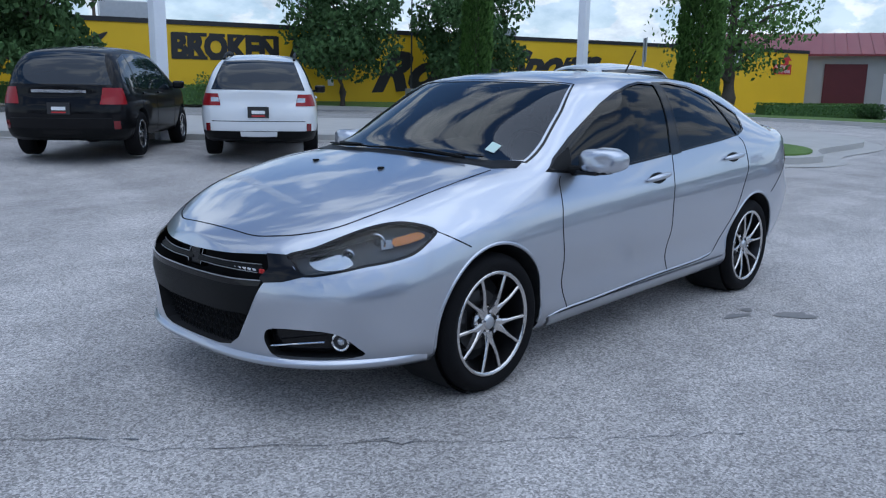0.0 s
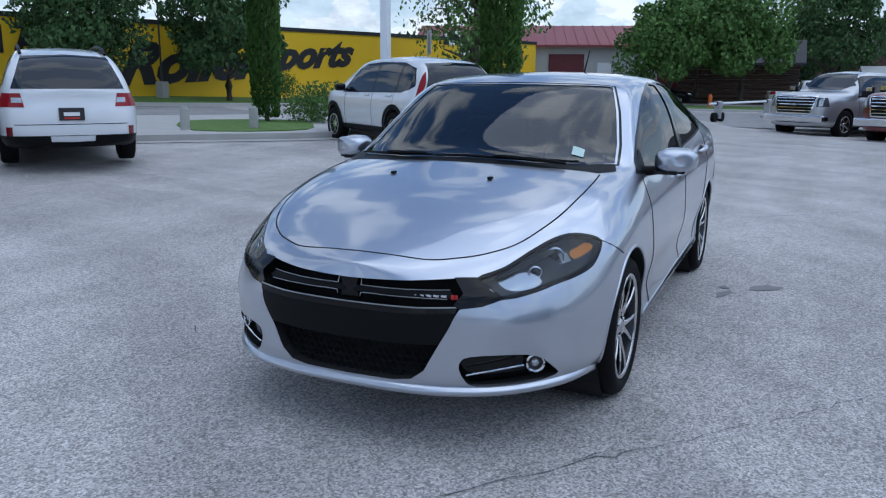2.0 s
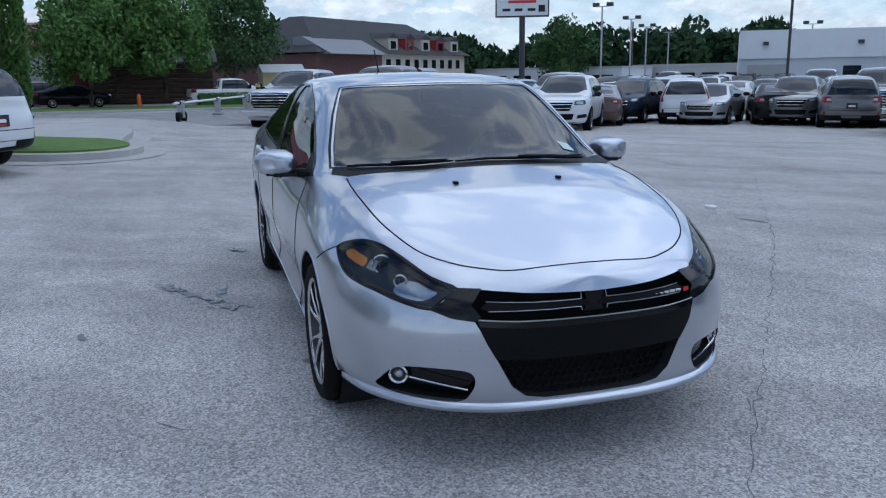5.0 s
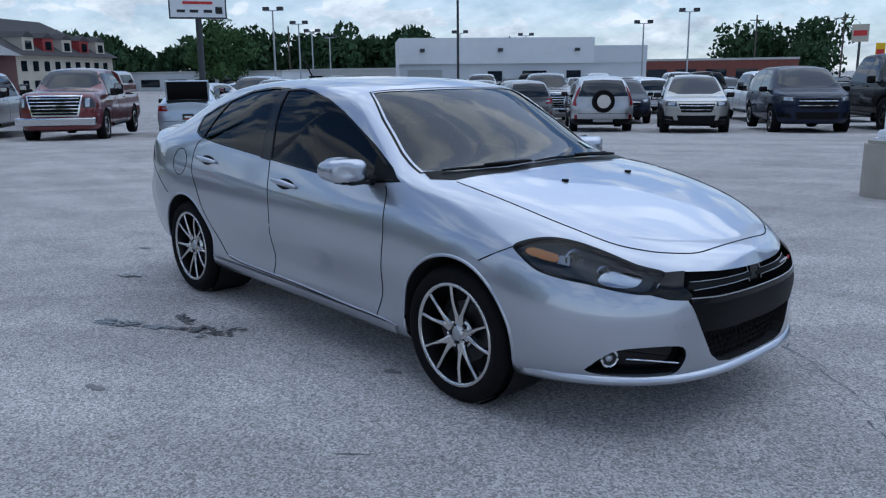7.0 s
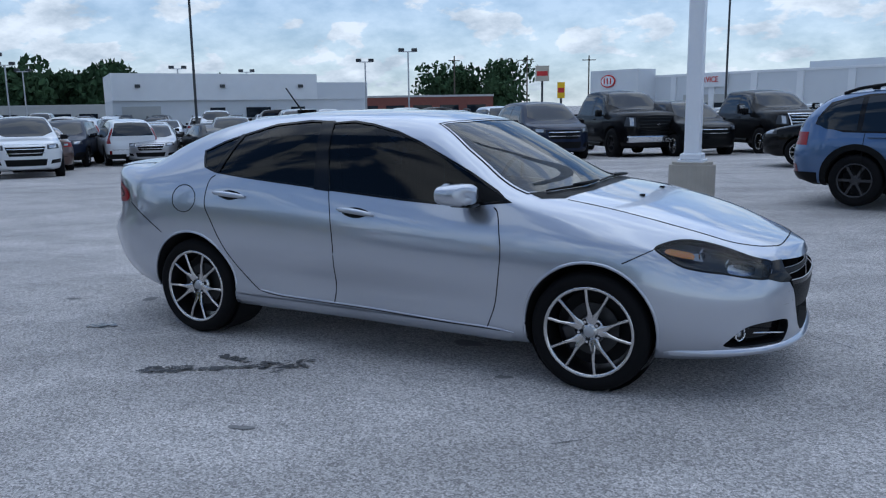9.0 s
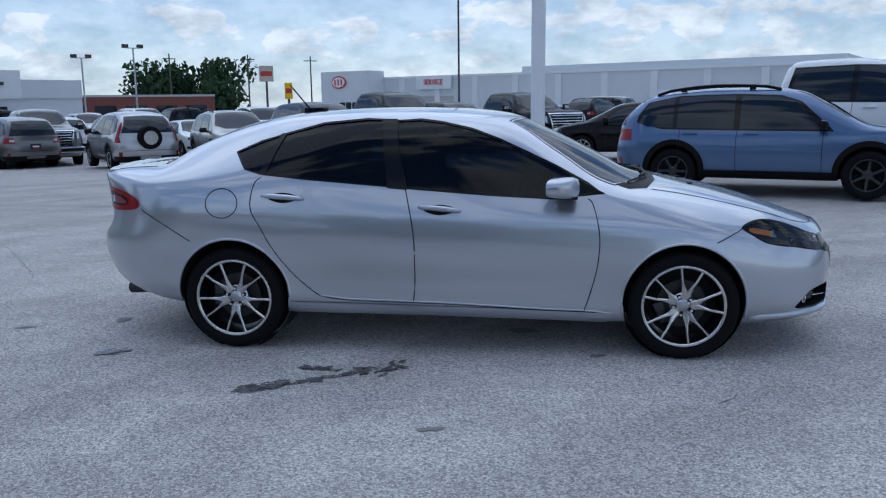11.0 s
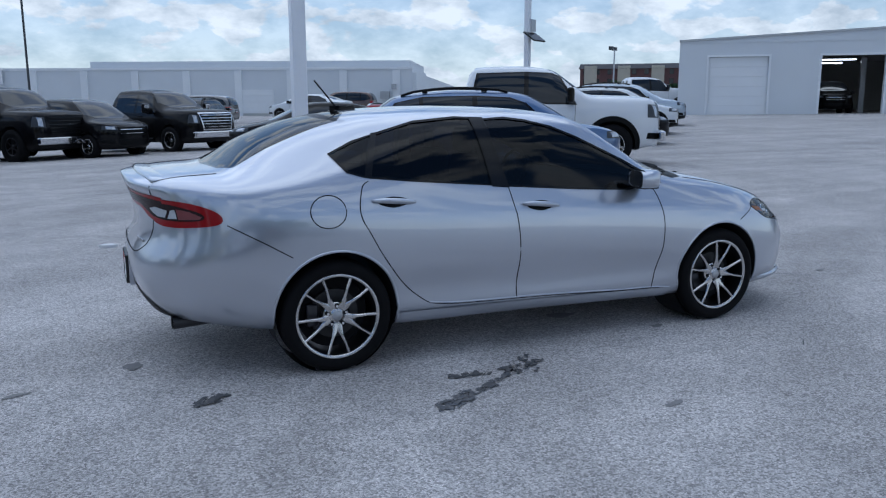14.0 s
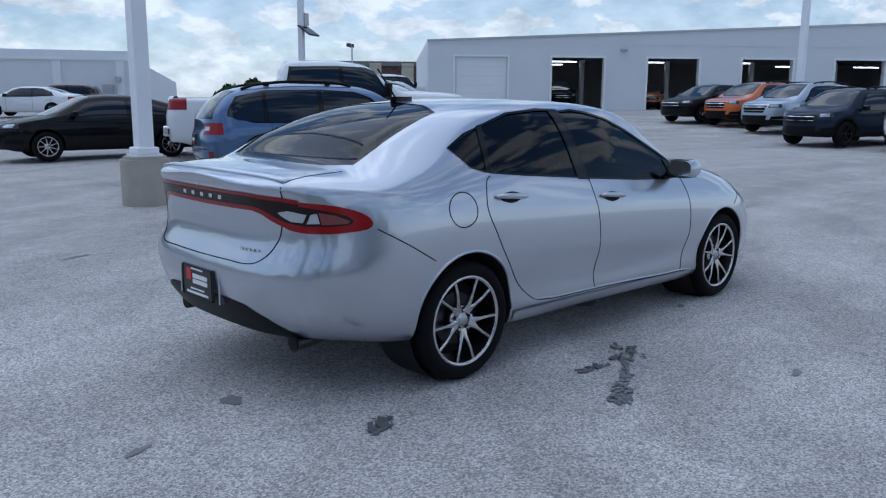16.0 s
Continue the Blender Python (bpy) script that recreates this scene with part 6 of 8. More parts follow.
    post = prism([(-0.044, 0.676), (0.044, 0.676), (0.034, 0.650), (0.030, 0.630), (0.036, 0.604), (0.044, 0.584), (-0.044, 0.584), (-0.036, 0.604), (-0.030, 0.630), (-0.034, 0.650)], 2.27, 2.300, m=FRONT)
    part("grille_post", post, "gloss_black", grille, "flared black centre post")
    for k in range(5):
        part("badge_bar", box(0.006, 0.024, 0.011, 2.278 - 0.005 * k, 0.265 + 0.029 * k, 0.612 + 0.001 * k, bevel=0.002), "chrome", grille)
    for k in range(2):
        part("badge_bar", box(0.006, 0.011, 0.016, 2.252 - 0.004 * k, 0.414 + 0.013 * k, 0.612, m=None), "sign_red", grille)
    # honeycomb in the lower mouth
    hc = bmesh.new()
    pitch = 0.030
    for r in range(-1, 6):
        for c in range(-13, 14):
            y, z = c * pitch + (pitch / 2 if r % 2 else 0), 0.292 + r * 0.026
            half = np.interp(z, [0.28, 0.30, 0.34, 0.44], [0.16, 0.27, 0.32, 0.375])
            if abs(y) > half or z > 0.435 or z < 0.285:
                continue
            x = 2.325 - 0.36 * abs(y) ** 2.2 - 0.045
            for a in (90, 210, 330):
                d = Vector((0, math.cos(radians(a)), math.sin(radians(a)))) * pitch * 0.56
                p = Vector((x, y, z))
                rod(p, p + d, 0.0035, seg=4, bm=hc)
    part("lower_grille", hc, "plastic", grille, "black honeycomb intake mesh")
    # the lip along the foot of the front bumper
    lip, rows = bmesh.new(), []
    for k in range(61):
        a = radians(-63 + 126 * k / 60)
        way = Vector((math.cos(a), math.sin(a), 0))
        hit, n = hull.drop(Vector((1.3, 0, 0.262)) + way * 3, -way)
        flat = Vector((n.x, n.y, 0)).normalized()
        w = 1 - (abs(k - 30) / 30) ** 6
        rows.append([lip.verts.new(hit + flat * (u * w - 0.004) + Vector((0, 0, v))) for u, v in ((0.0, 0.022), (0.012, 0.010), (0.024, 0.002), (0.026, -0.006), (0.018, -0.02), (0.0, -0.03), (-0.02, -0.02))])
    for p, q in zip(rows, rows[1:]):
        for m in range(7):
            lip.faces.new((p[m], p[(m + 1) % 7], q[(m + 1) % 7], q[m]))
    lip.faces.new(rows[0])
    lip.faces.new(rows[-1])
    bmesh.ops.recalc_face_normals(lip, faces=lip.faces)
    part("bumper_lip", lip, "silver_paint", car, "painted lip below the front bumper", smooth=True)
    # square cover of the towing eye
    tow = [(-0.505, 0.535), (-0.435, 0.535), (-0.435, 0.475), (-0.505, 0.475)]
    part("towing_eye_cover", seam(hull, tow, lambda p: (3.0, p[0], p[1]), (-1, 0, 0), 0.0015, True), "void", car)
    # fog lamps
    for s in (1, -1):
        f = thing_part(car, "fog_lamp")
        c = Vector((2.052, s * 0.676, 0.346))
        d = Vector((0.86, s * 0.5, 0)).normalized()
        part("bezel", tube([c + Matrix.Rotation(a, 3, d) @ Vector((0, 0, 0.034)) + d * 0.016 for a in np.linspace(0, 6.283, 25)[:-1]], 0.006, 8, closed=True), "chrome", f, "bright ring")
        part("reflector", rod(c - d * 0.04, c + d * 0.010, 0.016, 0.031, 24), "brake_iron", f)
        bm = bmesh.new()
        bmesh.ops.create_uvsphere(bm, u_segments=16, v_segments=8, radius=0.020, matrix=Matrix.Translation(c))
        part("bulb_lens", bm, "clear_lens", f, smooth=True)
        pts = []
        for k in range(10):
            y = s * (0.655 - 0.185 * k / 9)
            z = 0.352 - 0.03 * (k / 9) ** 1.3
            hit, n = hull.drop((3, y, z), (-1, 0, 0))
            pts.append(hit - Vector((0.012, 0, 0)))
        part("light_strip", tube(pts, 0.0045, 8), "chrome", f, "slim bright strip")
        mesh_part("housing", hull.skin(to_mesh(cutter(fog, 1.5, 2.6, DIAG_FRONT)), -0.05, s < 0), "gloss_black", f)
    # headlamps
    for s in (False, True):
        h = thing_part(car, "headlamp")
        k = -1 if s else 1
        mesh_part("lens", hull.skin(to_mesh(cutter(lamp, 1.5, 2.6, DIAG_FRONT)), -0.001, s), "lens_glass", h, "clear lens")
        mesh_part("housing", hull.skin(to_mesh(cutter(lamp, 1.5, 2.6, DIAG_FRONT)), -0.045, s), "lamp_housing", h, "dark inner housing")
        mesh_part("rim", hull.skin(to_mesh(ring(inset(lamp, 0.008), 0.009, 1.5, 2.6, DIAG_FRONT)), 0.0005, s), "gloss_black", h)
        am = smooth_loop([(-0.772, 0.754), (-0.726, 0.765), (-0.671, 0.776), (-0.640, 0.764), (-0.659, 0.748), (-0.762, 0.727)], 2)
        mesh_part("indicator", hull.skin(to_mesh(cutter(am, 1.5, 2.6, DIAG_FRONT)), -0.016, s), "amber", h, "amber turn signal")
        cl = [(-0.82, 0.758), (-0.777, 0.758), (-0.766, 0.728), (-0.815, 0.722)]
        mesh_part("reflector", hull.skin(to_mesh(cutter(cl, 1.5, 2.6, DIAG_FRONT)), -0.03, s), "lamp_clear", h)
        cl = smooth_loop([(-1.115, 0.690), (-1.037, 0.708), (-0.965, 0.708), (-0.927, 0.677), (-0.972, 0.652), (-1.068, 0.652)], 3)
        mesh_part("reflector", hull.skin(to_mesh(cutter(cl, 1.5, 2.6, DIAG_FRONT)), -0.04, s), "lamp_bowl", h)
        brow = [(-1.16, 0.682), (-1.06, 0.716), (-0.96, 0.752), (-0.84, 0.782), (-0.83, 0.762), (-0.97, 0.728), (-1.08, 0.696)]
        mesh_part("inner_brow", hull.skin(to_mesh(cutter(brow, 1.5, 2.6, DIAG_FRONT)), -0.02, s), "gloss_black", h)
        for u, z, rr in ((-0.845, 0.727, 0.036), (-0.955, 0.682, 0.024)):
            p0 = Vector((-R2 * u + 2.6 * R2, (R2 * u + 2.6 * R2) * 1, z))
            hit, n = hull.drop(p0, (-R2, -R2, 0))
            if hit is None:
                continue
            c = Vector((hit.x - 0.035, k * (hit.y - 0.03), hit.z))
            d = Vector((0.8, 0.5 * k, 0.05)).normalized()
            part("projector_ring", tube([c + Matrix.Rotation(a, 3, d) @ (d.cross(Vector((0, 0, 1))).normalized() * rr) for a in np.linspace(0, 6.283, 21)[:-1]], 0.005, 6, closed=True), "chrome", h)
            bm = bmesh.new()
            bmesh.ops.create_uvsphere(bm, u_segments=18, v_segments=10, radius=rr * 0.6, matrix=Matrix.Translation(c - d * 0.02))
            part("projector", bm, "dark_glass", h, smooth=True)
    # tail
    for s in (True, False):
        tl = thing_part(car, "tail_lamp")
        mesh_part("lens", hull.skin(to_mesh(cutter(smooth_loop(tail, 3), 1.4, 2.8, DIAG_REAR)), 0.004, s), "red_lens", tl, "red lens")
        core = [(-1.288, 0.982), (-1.087, 0.970), (-0.97, 0.950), (-0.89, 0.927), (-0.862, 0.905), (-0.88, 0.888), (-0.95, 0.882), (-1.066, 0.883), (-1.14, 0.895), (-1.195, 0.926), (-1.255, 0.966)]
        mesh_part("lamp_recess", hull.skin(to_mesh(cutter(smooth_loop(core, 3), 1.4, 2.8, DIAG_REAR)), 0.0055, s), "lamp_core", tl, "dark smoked core")
        inn = [(-1.015, 0.945), (-0.94, 0.932), (-0.875, 0.905), (-0.885, 0.893), (-1.0, 0.889)]
        mesh_part("inner_lens", hull.skin(to_mesh(cutter(inn, 1.4, 2.8, DIAG_REAR)), 0.007, s), "lamp_inner", tl, "smoky red inner lens")
        for clr in ([(-1.205, 0.942), (-1.155, 0.952), (-1.068, 0.935), (-1.085, 0.898), (-1.14, 0.902), (-1.18, 0.922)], [(-1.05, 0.936), (-1.022, 0.942), (-1.008, 0.895), (-1.068, 0.893)]):
            mesh_part("reversing_lamp", hull.skin(to_mesh(cutter(clr, 1.4, 2.8, DIAG_REAR)), 0.007, s), "lamp_clear", tl, "clear reversing lens")
    mid = flip([(0.0, 1.026), (0.4, 1.024), (0.60, 1.010), (0.66, 1.0), (0.66, 0.86), (0.60, 0.872), (0.54, 0.895), (0.48, 0.925), (0.42, 0.940), (0.2, 0.938), (0.0, 0.936)])
    bar = mesh_part("light_bar", hull.skin(to_mesh(cutter(mid, -2.6, -1.9, FRONT)), 0.003), "red_lens", car, "full-width red light bar")
    core = flip([(0.0, 1.008), (0.4, 1.006), (0.60, 0.992), (0.66, 0.982), (0.66, 0.886), (0.60, 0.898), (0.55, 0.920), (0.49, 0.948), (0.43, 0.962), (0.2, 0.960), (0.0, 0.958)])
    mesh_part("bar_core", hull.skin(to_mesh(cutter(core, -2.6, -1.9, FRONT)), 0.005), "lamp_core", bar)
    for k in range(5):
        y = 0.18 - 0.09 * k
        part("badge_letter", box(0.005, 0.030, 0.020, hull.drop((-3, y, 0.983), (1, 0, 0))[0].x - 0.006, y, 0.973, bevel=0.0015), "chrome", bar)
    valance = flip([(0.0, 0.50), (0.2, 0.50), (0.38, 0.485), (0.50, 0.43), (0.58, 0.36), (0.65, 0.28), (0.68, 0.20), (0.0, 0.20)])
    mesh_part("rear_valance", hull.skin(to_mesh(cutter(valance, -2.7, -1.85, FRONT)), 0.003), "plastic", car, "matt black lower bumper")
    spoil = bmesh.new()
    pts = []
    for k in range(25):
        y = -0.60 + 1.2 * k / 24
        hit, n = hull.drop((-2.275 + 0.14 * abs(y) ** 2, y, 2.0), (0, 0, -1))
        pts.append((hit, y))
    rows = []
    for hit, y in pts:
        w = 1 - 0.55 * (abs(y) / 0.6) ** 4
        rows.append([spoil.verts.new(hit + Vector(v)) for v in ((0.12, 0, -0.005), (0.05, 0, 0.006 * w), (-0.02, 0, 0.013 * w), (-0.045, 0, 0.007 * w), (-0.04, 0, -0.012), (0.0, 0, -0.02))])
    for a, b in zip(rows, rows[1:]):
        for q in range(6):
            spoil.faces.new((a[q], a[(q + 1) % 6], b[(q + 1) % 6], b[q]))
    spoil.faces.new(rows[0])
    spoil.faces.new(rows[-1])
    part("boot_spoiler", spoil, "silver_paint", car, smooth=True)
    pl = thing_part(car, "number_plate")
    hit, n = hull.drop((-3, 0, 0.55), (1, 0, 0))
    px = hit.x - 0.012
    part("plate", box(0.012, 0.31, 0.165, px, -0.0, 0.455, bevel=0.004), "plate_black", pl, "black dealer plate")
    part("plate_rim", tube([(px - 0.008, y, z) for y, z in smooth_loop([(-0.15, 0.46), (0.15, 0.46), (0.15, 0.615), (-0.15, 0.615)], 1)], 0.003, 5, closed=True), "plastic", pl)
    for (y, z, w, h, mt) in ((-0.03, 0.555, 0.15, 0.022, "white_print"), (-0.03, 0.527, 0.15, 0.022, "white_print"), (0.085, 0.54, 0.05, 0.06, "sign_red"), (0.0, 0.472, 0.22, 0.012, "white_print"), (0.0, 0.598, 0.12, 0.008, "white_print"), (0, 0.495, 0.14, 0.008, "white_print")):
        part("print_bar", box(0.004, w, h, px - 0.007, y, z), mt, pl)
    for sgn in (-1, 1):
        part("plate_recess", box(0.03, 0.012, 0.17, px + 0.02, sgn * 0.20, 0.455), "silver_paint", pl)
    bx = -2.372
    part("boot_badge", box(0.006, 0.012, 0.05, bx, -0.0, 1.03), "chrome", car)
    for k in range(5):
        hit, n = hull.drop((-3, -0.34 - 0.03 * k, 0.745), (1, 0, 0))
        part("model_badge", box(0.005, 0.02, 0.015, hit.x - 0.002, -0.34 - 0.03 * k, 0.745), "chrome", car)
    for sgn in (-1, 1):
        part("exhaust_tip", rod((-2.20, sgn * 0.55, 0.30), (-1.9, sgn * 0.52, 0.31), 0.042, 0.042, 20), "alloy_dark", car, "dark exhaust tip")
        # black disc on the solid tip stands in for the dark inside it
        part("bore_dark", rod((-2.204, sgn * 0.55, 0.30), (-2.195, sgn * 0.55, 0.30), 0.036, 0.036, 20), "void", car)
    # sides: handles, mirrors, arch lips, sills
    for sgn in (-1, 1):
        for x0, x1, z0, z1 in ((-1.142, -0.884, 0.952, 0.934), (-0.189, 0.063, 0.886, 0.863)):
            pts = []
            for k in range(11):
                u = k / 10
                hit, n = hull.drop((x0 + (x1 - x0) * u, 1.3 * sgn, z0 + (z1 - z0) * u), (0, -sgn, 0))
                pts.append(hit + n * (0.006 + 0.028 * math.sin(math.pi * u) ** 0.6))
            b = tube(pts, [0.007 + 0.010 * math.sin(math.pi * k / 10) ** 0.5 for k in range(11)], 10)
            hnd = part("door_handle", b, "silver_paint", car, smooth=True)
            xm, zm = (x0 + x1) / 2, (z0 + z1) / 2
            cup = smooth_loop([(xm - 0.085, zm - 0.012), (xm, zm - 0.034), (xm + 0.085, zm - 0.014), (xm + 0.08, zm + 0.012), (xm, zm + 0.028), (xm - 0.08, zm + 0.014)], 3)
            mesh_part("handle_cup", hull.skin(to_mesh(cutter(cup, 0.5, 1.2, SIDE)), 0.001, sgn < 0), "plastic", hnd)
        mir = thing_part(car, "door_mirror")
        rows, b = [], bmesh.new()
        for u, s_y, s_z, xx in ((0, 0.25, 0.35, 0.0), (0.06, 0.72, 0.80, 0.0), (0.25, 0.95, 1.0, 0.0), (0.6, 1.0, 1.0, 0.0), (0.85, 0.97, 0.95, 0.01), (1.0, 0.90, 0.88, 0.02)):
            x = 0.745 - 0.16 * u
            rows.append([b.verts.new((x - 0.03 * (abs(math.cos(a)) * (math.cos(a) > 0)), sgn * (0.955 + 0.105 * s_y * math.copysign(abs(math.cos(a)) ** 0.6, math.cos(a))), 1.012 + 0.058 * s_z * math.copysign(abs(math.sin(a)) ** 0.7, math.sin(a)))) for a in np.linspace(0, 2 * math.pi, 29)[:-1]])
        for p, q in zip(rows, rows[1:]):
            for k in range(28):
                b.faces.new((p[k], p[(k + 1) % 28], q[(k + 1) % 28], q[k]))
        b.faces.new(rows[0])
        part("mirror_cap", b, "silver_paint", mir, smooth=True)
        g = bmesh.new()
        g.faces.new([g.verts.new((v[0], v[1], v[2])) for v in [(0.590, sgn * (0.955 + 0.092 * math.copysign(abs(math.cos(a)) ** 0.6, math.cos(a))), 1.018 + 0.056 * math.copysign(abs(math.sin(a)) ** 0.7, math.sin(a))) for a in np.linspace(0, 2 * math.pi, 25)[:-1]]])
        part("mirror_glass", g, "chrome", mir)
        part("mirror_skirt", box(0.085, 0.13, 0.016, 0.672, sgn * 0.945, 0.950, bevel=0.007), "gloss_black", mir, "black lower shell")
        part("mirror_base", box(0.11, 0.12, 0.02, 0.68, sgn * 0.915, 0.945, bevel=0.006), "gloss_black", mir)
        part("mirror_stalk", rod((0.70, sgn * 0.80, 0.955), (0.68, sgn * 0.90, 0.965), 0.028, 0.02, 10), "plastic", mir)
        for x, rr in ((1.3515, 0.352), (-1.3515, 0.356)):
            pts = []
            for a in np.linspace(-18, 198, 46):
                p = (x + rr * math.cos(radians(a)), 0.335 + rr * math.sin(radians(a)))
                if p[1] < 0.235:
                    continue
                hit, n = hull.drop((p[0], 1.3 * sgn, p[1]), (0, -sgn, 0))
                if hit is not None and abs(hit.y) > 0.6:
                    pts.append(hit - Vector((0, sgn * 0.004, 0)))
            part("arch_lip", tube(pts, 0.009, 8), "silver_paint", car, smooth=True)
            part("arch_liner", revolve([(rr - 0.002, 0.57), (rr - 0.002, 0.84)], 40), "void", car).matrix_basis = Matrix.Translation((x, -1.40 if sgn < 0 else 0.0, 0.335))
        sill = [(0.94, 0.272), (0.2, 0.290), (-0.6, 0.302), (-0.98, 0.305), (-0.98, 0.240), (-0.6, 0.235), (0.2, 0.225), (0.92, 0.212)]
        mesh_part("sill", hull.skin(to_mesh(cutter(sill, 0.5, 1.2, SIDE)), 0.006, sgn < 0), "silver_paint", car)
    # bonnet jets, wipers, aerial, inspection tag
    for sgn in (-1, 1):
        hit, n = hull.drop((1.46, sgn * 0.25, 2), (0, 0, -1))
        part("washer_jet", box(0.03, 0.022, 0.012, hit.x, hit.y, hit.z - 0.002, bevel=0.004), "plastic", car)
    for blade, arm in (([(1.035, -0.655), (1.10, -0.52), (1.15, -0.36), (1.175, -0.17)], [(1.185, -0.20), (1.165, -0.34), (1.12, -0.46)]),
                       ([(1.185, -0.16), (1.185, 0.06), (1.15, 0.32), (1.075, 0.56)], [(1.165, 0.52), (1.175, 0.34), (1.18, 0.16)])):
        wiper = thing_part(car, "wiper")
        for pts, nm, r, lift in ((blade, "blade", 0.007, 0.012), (arm, "arm", 0.010, 0.022)):
            wp = []
            for x, y in spline(pts, 5):
                hit, n = hull.drop((x, y, 2), (0, 0, -1))
                wp.append(hit + n * lift)
            part(nm, tube(wp, [r * (0.6 + 0.5 * math.sin(math.pi * k / (len(wp) - 1))) for k in range(len(wp))], 6), "plastic", wiper)
    cowl = whole([(1.19, 0.0), (1.165, 0.35), (1.075, 0.60), (0.96, 0.71), (1.04, 0.735), (1.15, 0.675), (1.225, 0.4), (1.25, 0.0)])
    mesh_part("cowl", hull.skin(to_mesh(cutter(cowl, 0.8, 1.3, TOP)), 0.002), "plastic", car, "black scuttle panel")
    ant = thing_part(car, "aerial")
    part("aerial_base", prism(smooth_loop([(-1.12, 0.0), (-1.06, 0.022), (-0.98, 0.016), (-0.95, 0.0), (-0.98, -0.016), (-1.06, -0.022)], 3), 1.425, 1.468), "gloss_black", ant)
    part("aerial_rod", rod((-1.075, 0, 1.455), (-1.215, 0, 1.625), 0.006, 0.0045, 8), "plastic", ant)
    tag = [(1.00, 0.50), (1.00, 0.56), (0.93, 0.55), (0.93, 0.49)]
    mesh_part("windscreen_tag", hull.skin(to_mesh(cutter(tag, 0.8, 1.8, TOP)), 0.0005), "tag_paper", car, "pale green inspection tag")
    # cabin
    cab = thing_part(car, "cabin_trim")
    part("dashboard", prism(smooth_loop([(0.98, 0.80), (0.98, 0.955), (0.75, 0.975), (0.52, 0.945), (0.50, 0.80)], 3), -0.68, 0.68, m=Matrix(((1, 0, 0, 0), (0, 0, 1, 0), (0, 1, 0, 0), (0, 0, 0, 1)))), "interior", cab)
    for sx, sy in ((0.0, 0.36), (0.0, -0.36)):
        part("seat_back", box(0.16, 0.46, 0.62, sx - 0.28, sy, 0.55, bevel=0.06), "seat_cloth", cab)
        part("head_rest", box(0.10, 0.25, 0.17, sx - 0.33, sy, 1.17, bevel=0.045), "seat_cloth", cab)
        part("seat_base", box(0.5, 0.48, 0.15, sx + 0.02, sy, 0.50, bevel=0.05), "seat_cloth", cab)
    part("rear_bench", box(0.16, 1.2, 0.5, -1.22, 0, 0.58, bevel=0.06), "seat_cloth", cab)
    part("parcel_shelf", box(0.55, 1.2, 0.02, -1.52, 0, 1.04), "interior", cab)
    part("steering_wheel", tube([Vector((0.40 + 0.05 * math.sin(a), 0.36 + 0.185 * math.cos(a), 0.955 + 0.175 * math.sin(a))) for a in np.linspace(0, 6.283, 25)[:-1]], 0.014, 8, closed=True), "plastic", cab)
    part("steering_hub", rod((0.40, 0.36, 0.95), (0.55, 0.36, 0.90), 0.06, 0.05, 16), "plastic", cab)
    part("rear_view_mirror", box(0.03, 0.24, 0.07, 0.44, 0, 1.29, bevel=0.01), "plastic", cab)
    wheels_for(car, 1.3515, 0.782, 0.318, 0.225, 0.238, "split", True)
    return car


def thing_part(parent, name):
    """An empty part that holds its own pieces."""
    ob = new(name)
    ob.parent = parent
    return ob


mat("seat_cloth", (0.045, 0.055, 0.062), 0.9, vary=0.2, scale=12, fine=0.1, fine_scale=200)
mat("tag_paper", (0.55, 0.72, 0.66), 0.6, vary=0.1)
hero_sedan()


# ---- the other parked vehicles ----
FX = [-0.5, -0.47, -0.43, -0.38, -0.28, -0.15, 0.0, 0.10, 0.17, 0.24, 0.30, 0.35, 0.42, 0.47, 0.5]
TOPS = {
    "suv": [0.66, 0.80, 0.915, 0.965, 0.99, 1.0, 0.995, 0.975, 0.89, 0.765, 0.665, 0.645, 0.62, 0.58, 0.54],
    "wagon": [0.64, 0.74, 0.85, 0.93, 0.975, 1.0, 0.995, 0.965, 0.875, 0.755, 0.665, 0.64, 0.61, 0.565, 0.52],
    "tall": [0.64, 0.76, 0.88, 0.945, 0.98, 1.0, 0.99, 0.955, 0.86, 0.745, 0.66, 0.635, 0.60, 0.55, 0.50],
    "sedan": [0.735, 0.755, 0.765, 0.79, 0.895, 0.985, 1.0, 0.965, 0.86, 0.75, 0.67, 0.645, 0.60, 0.55, 0.49],
    "pickup": [0.625, 0.63, 0.63, 0.63, 0.63, 0.635, 0.985, 1.0, 0.965, 0.82, 0.705, 0.70, 0.69, 0.675, 0.63],
}


